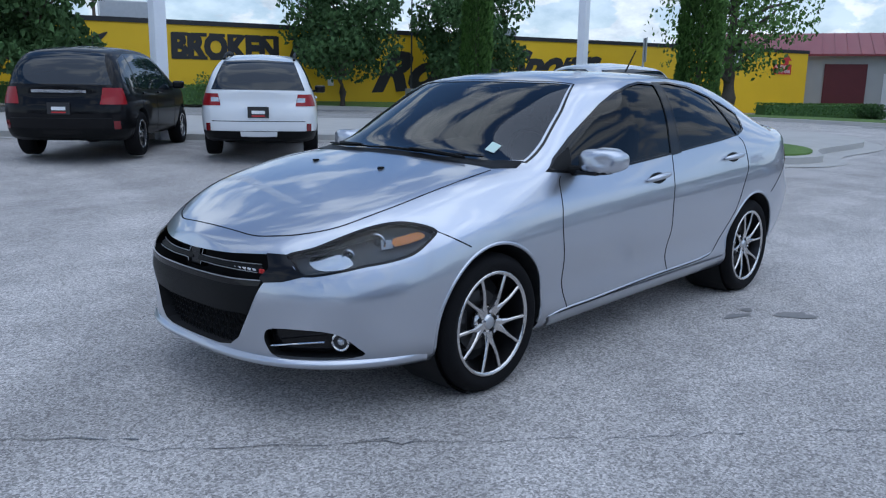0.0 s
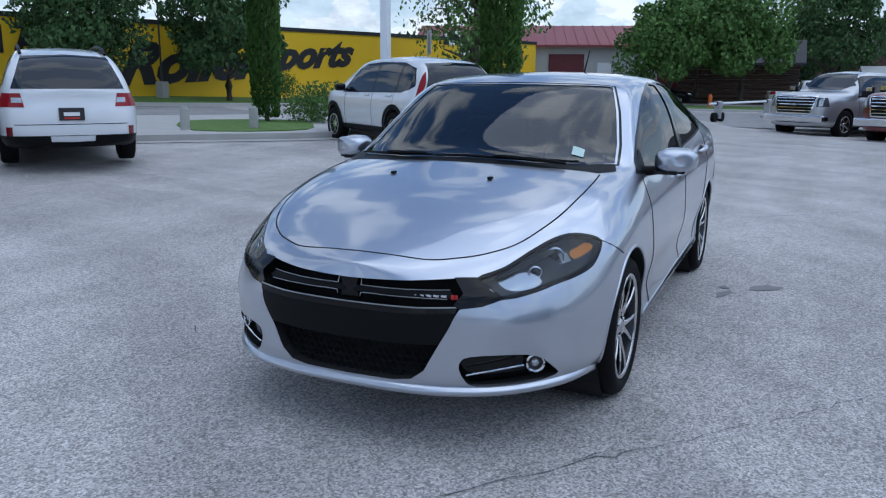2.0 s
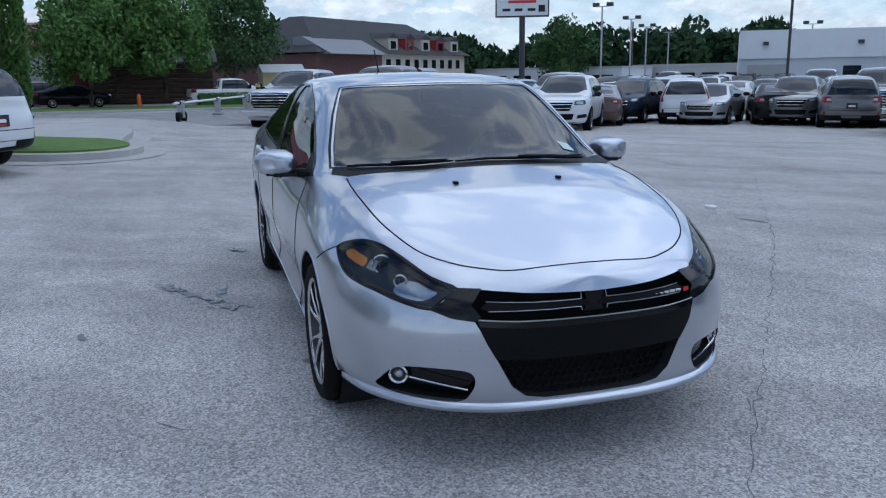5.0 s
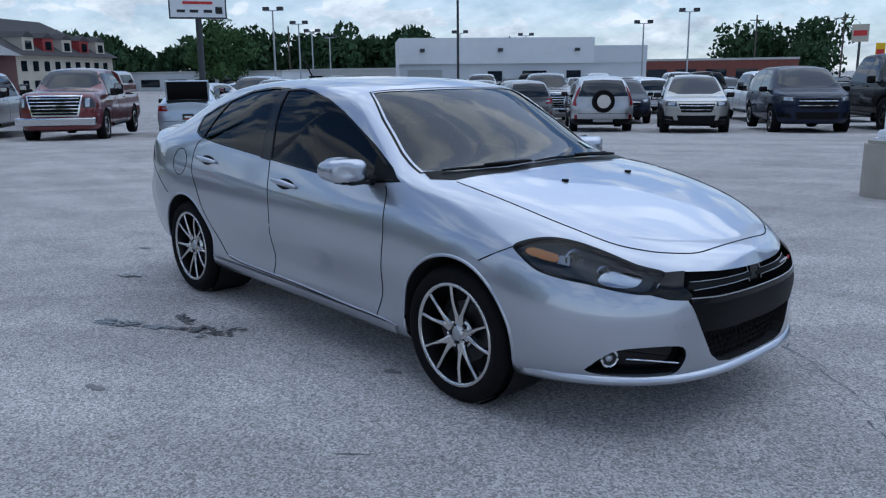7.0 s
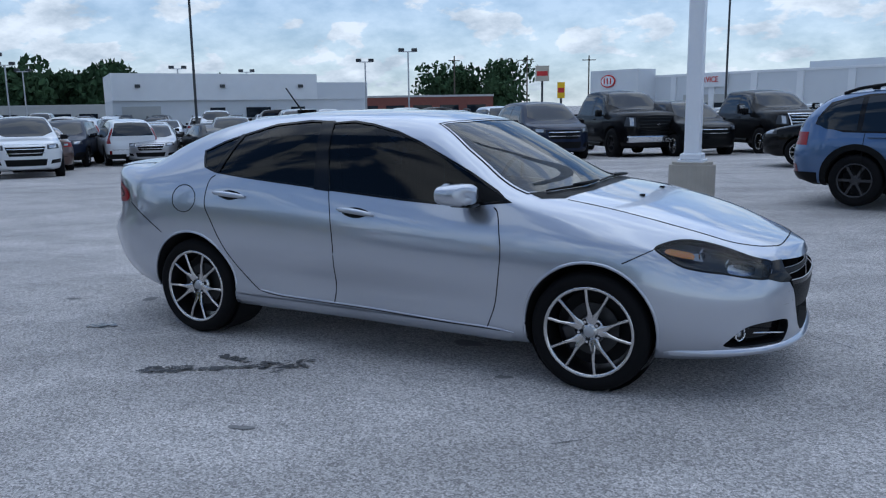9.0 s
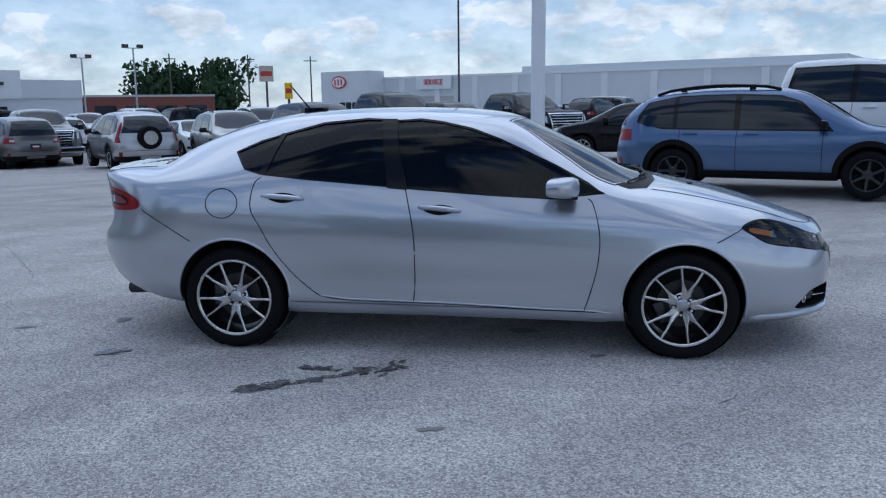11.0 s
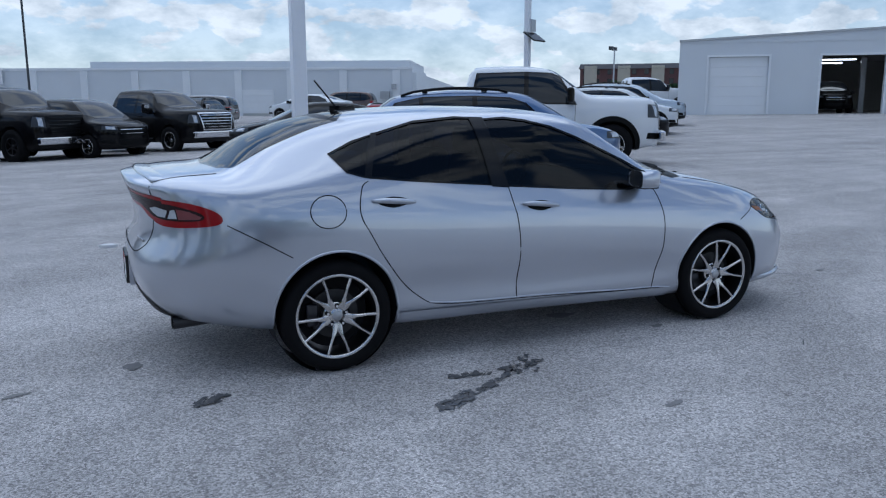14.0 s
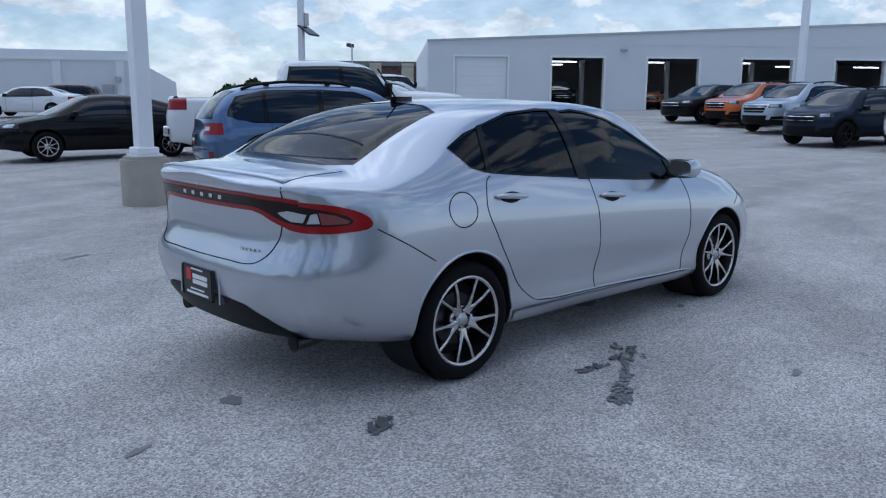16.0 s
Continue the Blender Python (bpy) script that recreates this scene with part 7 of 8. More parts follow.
def vehicle(kind, L, W, H, radius, rim, wheelbase, design, cladding=False, rails=False, tail="block", nose="bar"):
    """A parked car built from long lines, with its windows, lamps, seams and wheels as parts."""
    car = thing("car", "", "car")
    hw, xs = W / 2, [f * L for f in FX]
    fx = FX if kind != "pickup" else [-0.5, -0.47, -0.43, -0.38, -0.28, -0.165, -0.135, 0.02, 0.13, 0.205, 0.265, 0.33, 0.42, 0.47, 0.5]
    xs = [f * L for f in fx]
    c = [t * H for t in TOPS[kind]]
    low = 0.645 if kind != "pickup" else 0.655
    cab = [min(max((t - low) / (1 - low), 0), 1) for t in TOPS[kind]]
    belt = [(0.60 if kind != "sedan" else 0.655) * H] * len(xs)
    belt = [min(b, z - 0.035 * H) for b, z in zip(belt, c)]
    lift = 0.16 if kind != "sedan" else 0.145
    n = len(xs)
    lines = [
        ([0.86 * hw] * n, [lift * H + 0.03 * H * (abs(f) > 0.44) for f in fx]),
        ([0.96 * hw] * n, [(lift + 0.055) * H] * n),
        ([1.0 * hw] * n, [0.40 * H] * n),
        ([0.985 * hw] * n, [min(0.53 * H, b - 0.05 * H) for b in belt]),
        ([0.945 * hw] * n, belt),
        ([hw * (0.88 - 0.18 * k) for k in cab], [z - (0.028 + 0.05 * k) * H for z, k in zip(c, cab)]),
        ([hw * (0.72 - 0.12 * k) for k in cab], [z - (0.012 + 0.012 * k) * H for z, k in zip(c, cab)]),
        ([0.0] * n, c),
    ]
    spec = {"x": xs, "lines": lines, "nose": (0.27 * L, 0.5 * L, 2.6 if kind != "pickup" else 4.5), "tail": (-0.3 * L, -0.5 * L, 4.5 if kind != "pickup" else 9.0),
            "front": ([0.1 * H, 0.25 * H, 0.45 * H, 0.65 * H], [-0.08, 0.0, 0.0, -0.06]), "back": ([0.15 * H, 0.3 * H, 0.45 * H, 0.55 * H, H], [0.08, -0.02, -0.02, 0.03, 0.0])}
    hull = Hull(loft(spec, 84, (2, 2, 3, 3, 3, 6, 3, 4), 1), "silver_paint")
    hb = wheelbase / 2
    dx = 0.01 * L
    wells = bmesh.new()
    for x in (hb + dx, -hb + dx):
        for s in (-1, 1):
            rod((x, s * (hw - 0.3), radius + 0.02), (x, s * (hw + 0.3), radius + 0.02), radius * 1.13, radius * 1.13, 28, wells)
    body = cut(hull.me, to_mesh(wells, "void"), "DIFFERENCE")
    if kind == "pickup":
        b = box(0.295 * L, W * 0.80, H, -0.33 * L, 0, 0.40 * H)
        body = cut(body, to_mesh(b, "plastic"), "DIFFERENCE")
    hull.shaded(body)
    ob = new("body", body)
    ob.parent = car
    zb, zt = (0.615 if kind != "sedan" else 0.665) * H, 0.905 * H
    if kind in ("suv", "wagon", "tall"):
        a = -0.435 if kind == "suv" else -0.415
        over = [(a * L - 0.02, zb + 0.06 * H), (-0.33 * L, zb - 0.005 * H), (-0.08 * L, zb - 0.014 * H), (0.205 * L, zb - 0.02 * H), (0.195 * L, zb + 0.012 * H), (0.105 * L, zt - 0.045 * H), (0.045 * L, zt + 0.012 * H),
                (-0.08 * L, zt + 0.03 * H), (-0.28 * L, zt + 0.018 * H), (-0.385 * L, zt - 0.045 * H), (a * L, zb + 0.12 * H)]
        panes = [[(a * L, zb + 0.065 * H), (-0.385 * L, zb + 0.022 * H), (-0.295 * L, zb + 0.008 * H), (-0.295 * L, zt - 0.004 * H), (-0.375 * L, zt - 0.05 * H), (a * L + 0.01, zb + 0.11 * H)],
                 [(-0.280 * L, zb + 0.006 * H), (-0.097 * L, zb), (-0.097 * L, zt + 0.014 * H), (-0.19 * L, zt + 0.012 * H), (-0.280 * L, zt)],
                 [(-0.078 * L, zb), (0.165 * L, zb - 0.005 * H), (0.10 * L, zt - 0.06 * H), (0.04 * L, zt - 0.004 * H), (-0.078 * L, zt + 0.013 * H)]]
    elif kind == "sedan":
        over = [(-0.30 * L, zb + 0.02 * H), (-0.08 * L, zb - 0.014 * H), (0.215 * L, zb - 0.024 * H), (0.12 * L, zt - 0.045 * H), (0.05 * L, zt + 0.018 * H), (-0.08 * L, zt + 0.03 * H), (-0.18 * L, zt + 0.01 * H), (-0.27 * L, zt - 0.10 * H)]
        panes = [[(-0.285 * L, zb + 0.03 * H), (-0.09 * L, zb), (-0.09 * L, zt + 0.012 * H), (-0.17 * L, zt - 0.008 * H), (-0.255 * L, zt - 0.11 * H)],
                 [(-0.07 * L, zb), (0.195 * L, zb - 0.01 * H), (0.115 * L, zt - 0.06 * H), (0.05 * L, zt), (-0.07 * L, zt + 0.012 * H)]]
    else:
        over = [(-0.135 * L, zb + 0.005 * H), (0.22 * L, zb - 0.01 * H), (0.165 * L, zt - 0.02 * H), (0.135 * L, zt + 0.014 * H), (0.05 * L, zt + 0.026 * H), (-0.115 * L, zt + 0.014 * H)]
        panes = [[(-0.125 * L, zb + 0.02 * H), (0.045 * L, zb + 0.012 * H), (0.045 * L, zt + 0.01 * H), (-0.105 * L, zt)],
                 [(0.06 * L, zb + 0.012 * H), (0.205 * L, zb + 0.006 * H), (0.16 * L, zt - 0.03 * H), (0.13 * L, zt), (0.06 * L, zt + 0.01 * H)]]
    for s in (False, True):
        mesh_part("window_surround", hull.skin(to_mesh(cutter(over, 0.3, 1.5, SIDE)), 0.002, s), "gloss_black", car)
        for p in panes:
            mesh_part("side_window", hull.skin(to_mesh(cutter(p, 0.3, 1.5, SIDE)), 0.005, s), "dark_glass", car)
    x0, x1 = (0.095, 0.285) if kind != "pickup" else (0.125, 0.25)
    if kind == "sedan":
        x0, x1 = 0.085, 0.285
    scr = [(x0 * L, 0), (x0 * L - 0.02, 0.56 * hw), ((x0 + 0.03) * L, 0.64 * hw), ((x1 - 0.045) * L, 0.78 * hw), (x1 * L, 0.5 * hw), ((x1 + 0.008) * L, 0)]
    scr = scr + [(x, -y) for x, y in scr[::-1] if y]
    mesh_part("windscreen", hull.skin(to_mesh(cutter(scr, 0.3 * H, 2 * H, TOP)), 0.003), "dark_glass", car)
    if kind == "sedan":
        bk = [(-0.20 * L, 0), (-0.205 * L, 0.5 * hw), (-0.36 * L, 0.62 * hw), (-0.385 * L, 0.0)]
        bk = bk + [(x, -y) for x, y in bk[::-1] if y]
        mesh_part("rear_window", hull.skin(to_mesh(cutter(bk, 0.3 * H, 2 * H, TOP)), 0.003), "dark_glass", car)
    elif kind == "pickup":
        mesh_part("rear_window", hull.skin(to_mesh(cutter([(-0.55 * hw, 0.68 * H), (0.55 * hw, 0.68 * H), (0.5 * hw, 0.9 * H), (-0.5 * hw, 0.9 * H)], -0.2 * L, 0.1 * L, FRONT)), 0.003), "dark_glass", car)
    else:
        mesh_part("rear_window", hull.skin(to_mesh(cutter([(-0.78 * hw, 0.645 * H), (0.78 * hw, 0.645 * H), (0.60 * hw, 0.91 * H), (0, 0.925 * H), (-0.60 * hw, 0.91 * H)], -0.6 * L, -0.30 * L, FRONT)), 0.003), "dark_glass", car)
    # tail lamps
    tz = {"block": (0.50, 0.61), "tall": (0.50, 0.80), "round": (0.48, 0.62), "slim": (0.56, 0.62)}[tail]
    if kind == "sedan":
        tz = (0.56, 0.66)
    wide = 0.62 if tail != "tall" else 0.80
    for s in (1, -1):
        lampo = [(s * wide * hw, tz[0] * H), (s * 1.05 * hw, tz[0] * H), (s * 1.05 * hw, tz[1] * H), (s * (wide + 0.04) * hw, tz[1] * H)]
        if tail == "tall" and kind != "pickup":
            lampo = [(s * 0.82 * hw, 0.49 * H), (s * 1.05 * hw, 0.49 * H), (s * 1.05 * hw, 0.60 * H), (s * 0.90 * hw, 0.72 * H), (s * 0.80 * hw, 0.86 * H), (s * 0.67 * hw, 0.86 * H), (s * 0.76 * hw, 0.70 * H), (s * 0.84 * hw, 0.60 * H)]
        mesh_part("tail_lamp", hull.skin(to_mesh(cutter(lampo, -0.6 * L, -0.435 * L, FRONT)), 0.006), "red_lens", car, "red lens")
        if tail == "block":
            clr = [(s * (wide + 0.02) * hw, (tz[0] + 0.035) * H), (s * (wide + 0.16) * hw, (tz[0] + 0.035) * H), (s * (wide + 0.16) * hw, (tz[0] + 0.075) * H), (s * (wide + 0.03) * hw, (tz[0] + 0.075) * H)]
            mesh_part("reversing_lamp", hull.skin(to_mesh(cutter(clr, -0.6 * L, -0.435 * L, FRONT)), 0.009), "clear_lens", car)
        hz = (0.485, 0.555) if kind != "pickup" else (0.47, 0.60)
        hi = 0.56 if kind != "pickup" else 0.66
        headl = [(s * hi * hw, hz[0] * H), (s * 1.02 * hw, (hz[0] + 0.012) * H), (s * 1.02 * hw, (hz[1] + 0.012) * H), (s * hi * hw, hz[1] * H)]
        hl = mesh_part("headlamp", hull.skin(to_mesh(cutter(headl, (0.45 if kind == "pickup" else 0.41) * L, 0.6 * L, FRONT)), 0.005), "lamp_housing", car, "dark lamp housing")
        hm, hw0, hw1 = (hz[0] + hz[1]) / 2 + 0.004, hi + 0.05, 0.80
        core = [(s * hw0 * hw, (hz[0] + 0.012) * H), (s * hw1 * hw, (hz[0] + 0.018) * H), (s * hw1 * hw, (hz[1] - 0.002) * H), (s * hw0 * hw, (hz[1] - 0.012) * H)]
        mesh_part("reflector", hull.skin(to_mesh(cutter(core, 0.42 * L, 0.6 * L, FRONT)), 0.008), "clear_lens", hl, "bright reflector")
        corner = [(s * 0.90 * hw, (hz[0] + 0.02) * H), (s * 1.02 * hw, (hz[0] + 0.026) * H), (s * 1.02 * hw, (hz[1] + 0.002) * H), (s * 0.90 * hw, (hz[1] - 0.006) * H)]
        mesh_part("indicator", hull.skin(to_mesh(cutter(corner, (0.465 if kind == "pickup" else 0.425) * L, 0.6 * L, FRONT)), 0.008), "amber", hl, "amber corner")
        fogo = [(s * 0.62 * hw, 0.26 * H), (s * 0.9 * hw, 0.27 * H), (s * 0.9 * hw, 0.33 * H), (s * 0.66 * hw, 0.32 * H)]
        mesh_part("fog_recess", hull.skin(to_mesh(cutter(fogo, 0.36 * L, 0.6 * L, FRONT)), 0.004), "plastic", car)
        rr = [(s * 0.80 * hw, 0.27 * H), (s * 0.88 * hw, 0.27 * H), (s * 0.88 * hw, 0.34 * H), (s * 0.80 * hw, 0.34 * H)]
        if kind in ("wagon", "suv", "tall"):
            mesh_part("rear_reflector", hull.skin(to_mesh(cutter(rr, -0.6 * L, -0.4 * L, FRONT)), 0.006), "red_deep", car)
    gw = 0.52 if kind != "pickup" else 0.62
    gz0, gz1 = (0.39, 0.53) if kind != "pickup" else (0.385, 0.615)
    gr = [(-gw * hw, gz1 * H), (-(gw - 0.1) * hw, gz0 * H), ((gw - 0.1) * hw, gz0 * H), (gw * hw, gz1 * H)]
    g = mesh_part("grille", hull.skin(to_mesh(cutter(gr, 0.3 * L, 0.6 * L, FRONT)), 0.004), "plastic", car, "dark grille")
    for k in range(2 if nose == "bar" else 5):
        z = gz0 + (gz1 - gz0) * ((k + 0.6) / (2.2 if nose == "bar" else 5.2))
        br = [(-(gw - 0.04) * hw, z * H), ((gw - 0.04) * hw, z * H), ((gw - 0.04) * hw, (z + 0.012) * H), (-(gw - 0.04) * hw, (z + 0.012) * H)]
        mesh_part("grille_bar", hull.skin(to_mesh(cutter(br, 0.3 * L, 0.6 * L, FRONT)), 0.012), "chrome" if nose != "dark" else "gloss_black", g)
    if nose == "many":
        mesh_part("grille_frame", hull.skin(to_mesh(ring(gr, 0.05, 0.3 * L, 0.6 * L, FRONT)), 0.016), "chrome", g, "bright grille surround")
    if tail == "round":
        strip = [(-0.42 * hw, 0.575 * H), (0.42 * hw, 0.575 * H), (0.42 * hw, 0.60 * H), (-0.42 * hw, 0.60 * H)]
        mesh_part("tailgate_strip", hull.skin(to_mesh(cutter(strip, -0.6 * L, -0.3 * L, FRONT)), 0.012), "chrome", car, "bright strip above the plate")
    em = bmesh.new()
    bmesh.ops.create_cone(em, cap_ends=True, segments=20, radius1=0.055, radius2=0.055, depth=0.02, matrix=Matrix.Translation((0.5 * L - 0.012, 0, (gz0 + gz1) / 2 * H)) @ Matrix.Rotation(radians(90), 4, "Y") @ Matrix.Diagonal((0.6, 1, 1, 1)))
    part("emblem", em, "chrome", g)
    ink = [(-0.5 * hw, 0.24 * H), (0.5 * hw, 0.24 * H), (0.55 * hw, 0.34 * H), (-0.55 * hw, 0.34 * H)]
    mesh_part("lower_intake", hull.skin(to_mesh(cutter(ink, 0.3 * L, 0.6 * L, FRONT)), 0.004), "plastic", car)
    if kind in ("suv", "wagon", "tall"):
        rb = [(-1.02 * hw, 0.13 * H), (1.02 * hw, 0.13 * H), (1.02 * hw, 0.27 * H), (-1.02 * hw, 0.27 * H)]
        mesh_part("rear_bumper_skirt", hull.skin(to_mesh(cutter(rb, -0.6 * L, -0.40 * L, FRONT)), 0.005), "plastic", car)
    if kind == "pickup":
        for sx, z in ((0.5, 0.30), (-0.5, 0.30)):
            part("bumper", box(0.14, W * 0.94, 0.20, sx * L, 0, z * H - 0.1, bevel=0.04), "chrome", car, "bright steel bumper")
    # plate and hatch lines
    hit, nn = hull.drop((-L, 0, 0.44 * H), (1, 0, 0))
    if hit is not None:
        pl = part("number_plate", box(0.02, 0.32, 0.17, hit.x - 0.008, 0, 0.44 * H - 0.08), "plate_black", car)
        part("print_bar", box(0.006, 0.2, 0.05, hit.x - 0.02, 0, 0.44 * H - 0.02), "white_print", pl)
        part("print_bar", box(0.006, 0.2, 0.02, hit.x - 0.02, 0, 0.44 * H - 0.06), "sign_red", pl)
    bl = seam(hull, [(-0.78 * hw, 0.36 * H), (0.78 * hw, 0.36 * H)], lambda p: (-L, p[0], p[1]), (1, 0, 0), 0.006)
    if bl:
        part("hatch_line", bl, "void", car)
    bon = seam(hull, [(-0.8 * hw, 0.565 * H), (0.8 * hw, 0.565 * H)], lambda p: (L, p[0], p[1]), (-1, 0, 0), 0.005)
    if bon:
        part("bonnet_line", bon, "void", car)
    for sgn in (-1, 1):
        d0, d1, d2 = (-0.27, -0.085, 0.175) if kind != "pickup" else (-0.13, 0.053, 0.215)
        for xd in (d0, d1, d2):
            b = seam(hull, [(xd * L, zb), (xd * L - 0.01, 0.4 * H), (xd * L, 0.22 * H)], lambda p: (p[0], 2 * sgn, p[1]), (0, -sgn, 0), 0.005)
            if b:
                part("shut_line", b, "void", car)
        for xh in ((d0 + 0.035) * L, (d1 + 0.045) * L):
            hit, nn = hull.drop((xh, 2 * sgn, 0.565 * H), (0, -sgn, 0))
            if hit is not None:
                part("door_handle", box(0.22, 0.035, 0.03, hit.x, hit.y + sgn * 0.012, hit.z, bevel=0.012), ob.data.materials[0], car)
        mx = (0.175 if kind != "pickup" else 0.20) * L
        ms = 1.0 if kind != "pickup" else 1.45
        mr = part("door_mirror", box(0.12, 0.2, 0.14 * ms, mx, sgn * (hw + 0.08), zb - 0.01, bevel=0.035), "gloss_black", car)
        if nose == "many":
            part("tow_mirror", box(0.13, 0.22, 0.30, mx - 0.02, sgn * (hw + 0.20), zb + 0.02, bevel=0.04), "gloss_black", mr, "tall black towing mirror")
            part("mirror_trim", box(0.02, 0.17, 0.11, mx + 0.05, sgn * (hw + 0.20), zb + 0.17, bevel=0.008), "chrome", mr)
        part("mirror_arm", box(0.05, 0.12, 0.04, mx, sgn * (hw - 0.03), zb, bevel=0.01), "plastic", mr)
        if cladding:
            for x in (hb + dx, -hb + dx):
                zc = radius + 0.02
                arc = [(x + radius * q * math.cos(radians(a)), zc + radius * q * math.sin(radians(a))) for q, angles in ((1.34, range(-14, 195, 8)), (1.11, range(194, -15, -8))) for a in angles]
                mesh_part("arch_cladding", hull.skin(to_mesh(cutter(arc, 0.3, 1.5, SIDE)), 0.014, sgn < 0), "plastic", car, "matt black arch moulding")
            sill = [(-hb + dx + radius * 1.2, 0.12 * H), (hb + dx - radius * 1.2, 0.12 * H), (hb + dx - radius * 1.25, 0.235 * H), (-hb + dx + radius * 1.25, 0.235 * H)]
            mesh_part("sill_cladding", hull.skin(to_mesh(cutter(sill, 0.3, 1.5, SIDE)), 0.014, sgn < 0), "plastic", car, "matt black sill moulding")
            if kind != "pickup":
                chin = [(hb + dx + radius * 1.15, 0.10 * H), (0.55 * L, 0.10 * H), (0.55 * L, 0.26 * H), (hb + dx + radius * 1.2, 0.26 * H)]
                mesh_part("bumper_cladding", hull.skin(to_mesh(cutter(chin, 0.0, 1.5, SIDE)), 0.008, sgn < 0), "plastic", car, "matt black lower bumper")
        if rails:
            hr = []
            for k in range(10):
                x = (-0.36 + 0.40 * k / 9) * L
                hit, nn = hull.drop((x, sgn * 0.60 * hw, 2 * H), (0, 0, -1))
                hr.append(hit + Vector((0, 0, 0.015 + 0.05 * math.sin(math.pi * k / 9) ** 0.4)))
            part("roof_rail", tube(hr, 0.022, 8), "plastic", car)
            for k in (2, 7):
                part("rail_foot", box(0.09, 0.05, 0.06, hr[k].x, hr[k].y, hr[k].z - 0.05, bevel=0.01), "plastic", car)
        if kind == "pickup":
            part("running_board", rod((-0.11 * L, sgn * hw * 0.97, 0.42), (0.2 * L, sgn * hw * 0.97, 0.42), 0.05, seg=10), "plastic", car)
    wheels_for(car, hb, hw - 0.12, radius, 0.235, rim, design, dx=dx)
    return car


for nm, col, mtl in (("white", (0.72, 0.74, 0.76), 0.0), ("black", (0.004, 0.004, 0.005), 0.0), ("blue", (0.08, 0.145, 0.28), 0.5), ("navy", (0.015, 0.022, 0.045), 0.4), ("grey", (0.16, 0.16, 0.16), 0.6), ("beige", (0.42, 0.41, 0.38), 0.6),
                     ("silver", (0.45, 0.46, 0.48), 0.7), ("red", (0.30, 0.02, 0.02), 0.3), ("deep_red", (0.14, 0.012, 0.016), 0.3), ("orange_car", (0.60, 0.13, 0.02), 0.3), ("brown", (0.10, 0.06, 0.05), 0.5), ("icy", (0.45, 0.52, 0.60), 0.5)):
    paint("paint_" + nm, col, mtl, 0.5 if max(col) < 0.1 else 0.3, 0.05 if max(col) < 0.1 else 0.5)
    if max(col) < 0.1:
        MATS["paint_" + nm].node_tree.nodes["Principled BSDF"].inputs["Coat Weight"].default_value = 0.4

PROTO = {
    "utility": vehicle("tall", 4.77, 1.84, 1.72, 0.35, 0.22, 2.86, "five", tail="round"),
    "suv": vehicle("suv", 4.72, 1.84, 1.70, 0.355, 0.22, 2.75, "five", cladding=False, rails=False, tail="block"),
    "cross": vehicle("wagon", 4.47, 1.80, 1.60, 0.345, 0.225, 2.665, "dark", cladding=True, rails=True, tail="block"),
    "wagon": vehicle("wagon", 4.80, 1.82, 1.66, 0.345, 0.22, 2.74, "five", cladding=True, rails=True, tail="block"),
    "tall": vehicle("tall", 4.52, 1.82, 1.68, 0.34, 0.215, 2.62, "multi", cladding=True, tail="tall"),
    "sedan": vehicle("sedan", 4.70, 1.82, 1.46, 0.325, 0.215, 2.70, "multi", tail="block"),
    "pickup": vehicle("pickup", 5.90, 2.03, 1.95, 0.41, 0.24, 3.70, "five", nose="many", tail="tall"),
    "heavy": vehicle("pickup", 6.10, 2.06, 2.03, 0.42, 0.255, 3.98, "five", cladding=True, nose="many", tail="tall"),
    "lifted": vehicle("pickup", 5.75, 2.05, 2.02, 0.45, 0.23, 3.65, "dark", nose="dark", tail="tall"),
}
used = set()


def park(proto, x, y, heading, colour, label, group="", z=None, s=1.0, name=None):
    src = PROTO[proto]
    zz = gz(x, y) if z is None else z
    m = pose(x, y, zz, 0, 0, heading) @ Matrix.Scale(s, 4)
    if proto in used:
        ob = copy_thing(src, m)
    else:
        used.add(proto)
        ob = src
        ob.matrix_world = m
    ob.name = name or {"pickup": "pickup_truck", "lifted": "pickup_truck", "heavy": "pickup_truck", "sedan": "parked_sedan"}.get(proto, "sport_utility_car")
    tagged(ob, label, "truck" if proto in ("pickup", "lifted", "heavy") else "car", group or "")
    for ch in ob.children_recursive:
        if ch.type == "MESH" and ch.data.materials and ch.data.materials[0] is MATS["silver_paint"]:
            ch.material_slots[0].link = "OBJECT"
            ch.material_slots[0].material = MATS["paint_" + colour]
    return ob


# by the verge
park("utility", -2.3, -11.0, 229, "black", "black sport utility car parked nose to the verge")
park("wagon", -4.55, -9.55, 233, "white", "white estate car with roof rails parked nose to the verge")
park("sedan", 0.45, -14, 232, "silver", "silver car parked nose to the verge")
park("tall", -9.5, -5.85, 236, "white", "white sport utility car parked beside the grass island")
# first row of the far lot
park("pickup", -23.4, 2.6, -32, "silver", "silver pickup truck parked facing the open lot")
red_truck = park("pickup", -21.4, 5.05, -32, "deep_red", "dark red crew-cab pickup truck parked facing the open lot", s=1.04)
civic = park("sedan", -20.9, 8.2, 152, "icy", "pale blue-silver coupe parked with its boot lid open")
park("suv", -18.7, 10.2, -35, "white", "white sport utility car facing the open lot")
park("sedan", -22.4, 13.3, 148, "brown", "brown sedan parked tail to the lane")
park("tall", -22.3, 16.9, 146, "white", "white sport utility car parked tail to the lane")
park("sedan", -20.4, 19.5, 146, "black", "black coupe parked tail to the lane")
park("suv", -17.6, 20.0, 142, "grey", "grey sport utility car parked tail to the lane")
old = park("tall", -11.9, 17.4, 132, "silver", "old silver sport utility car with a rear spare wheel")
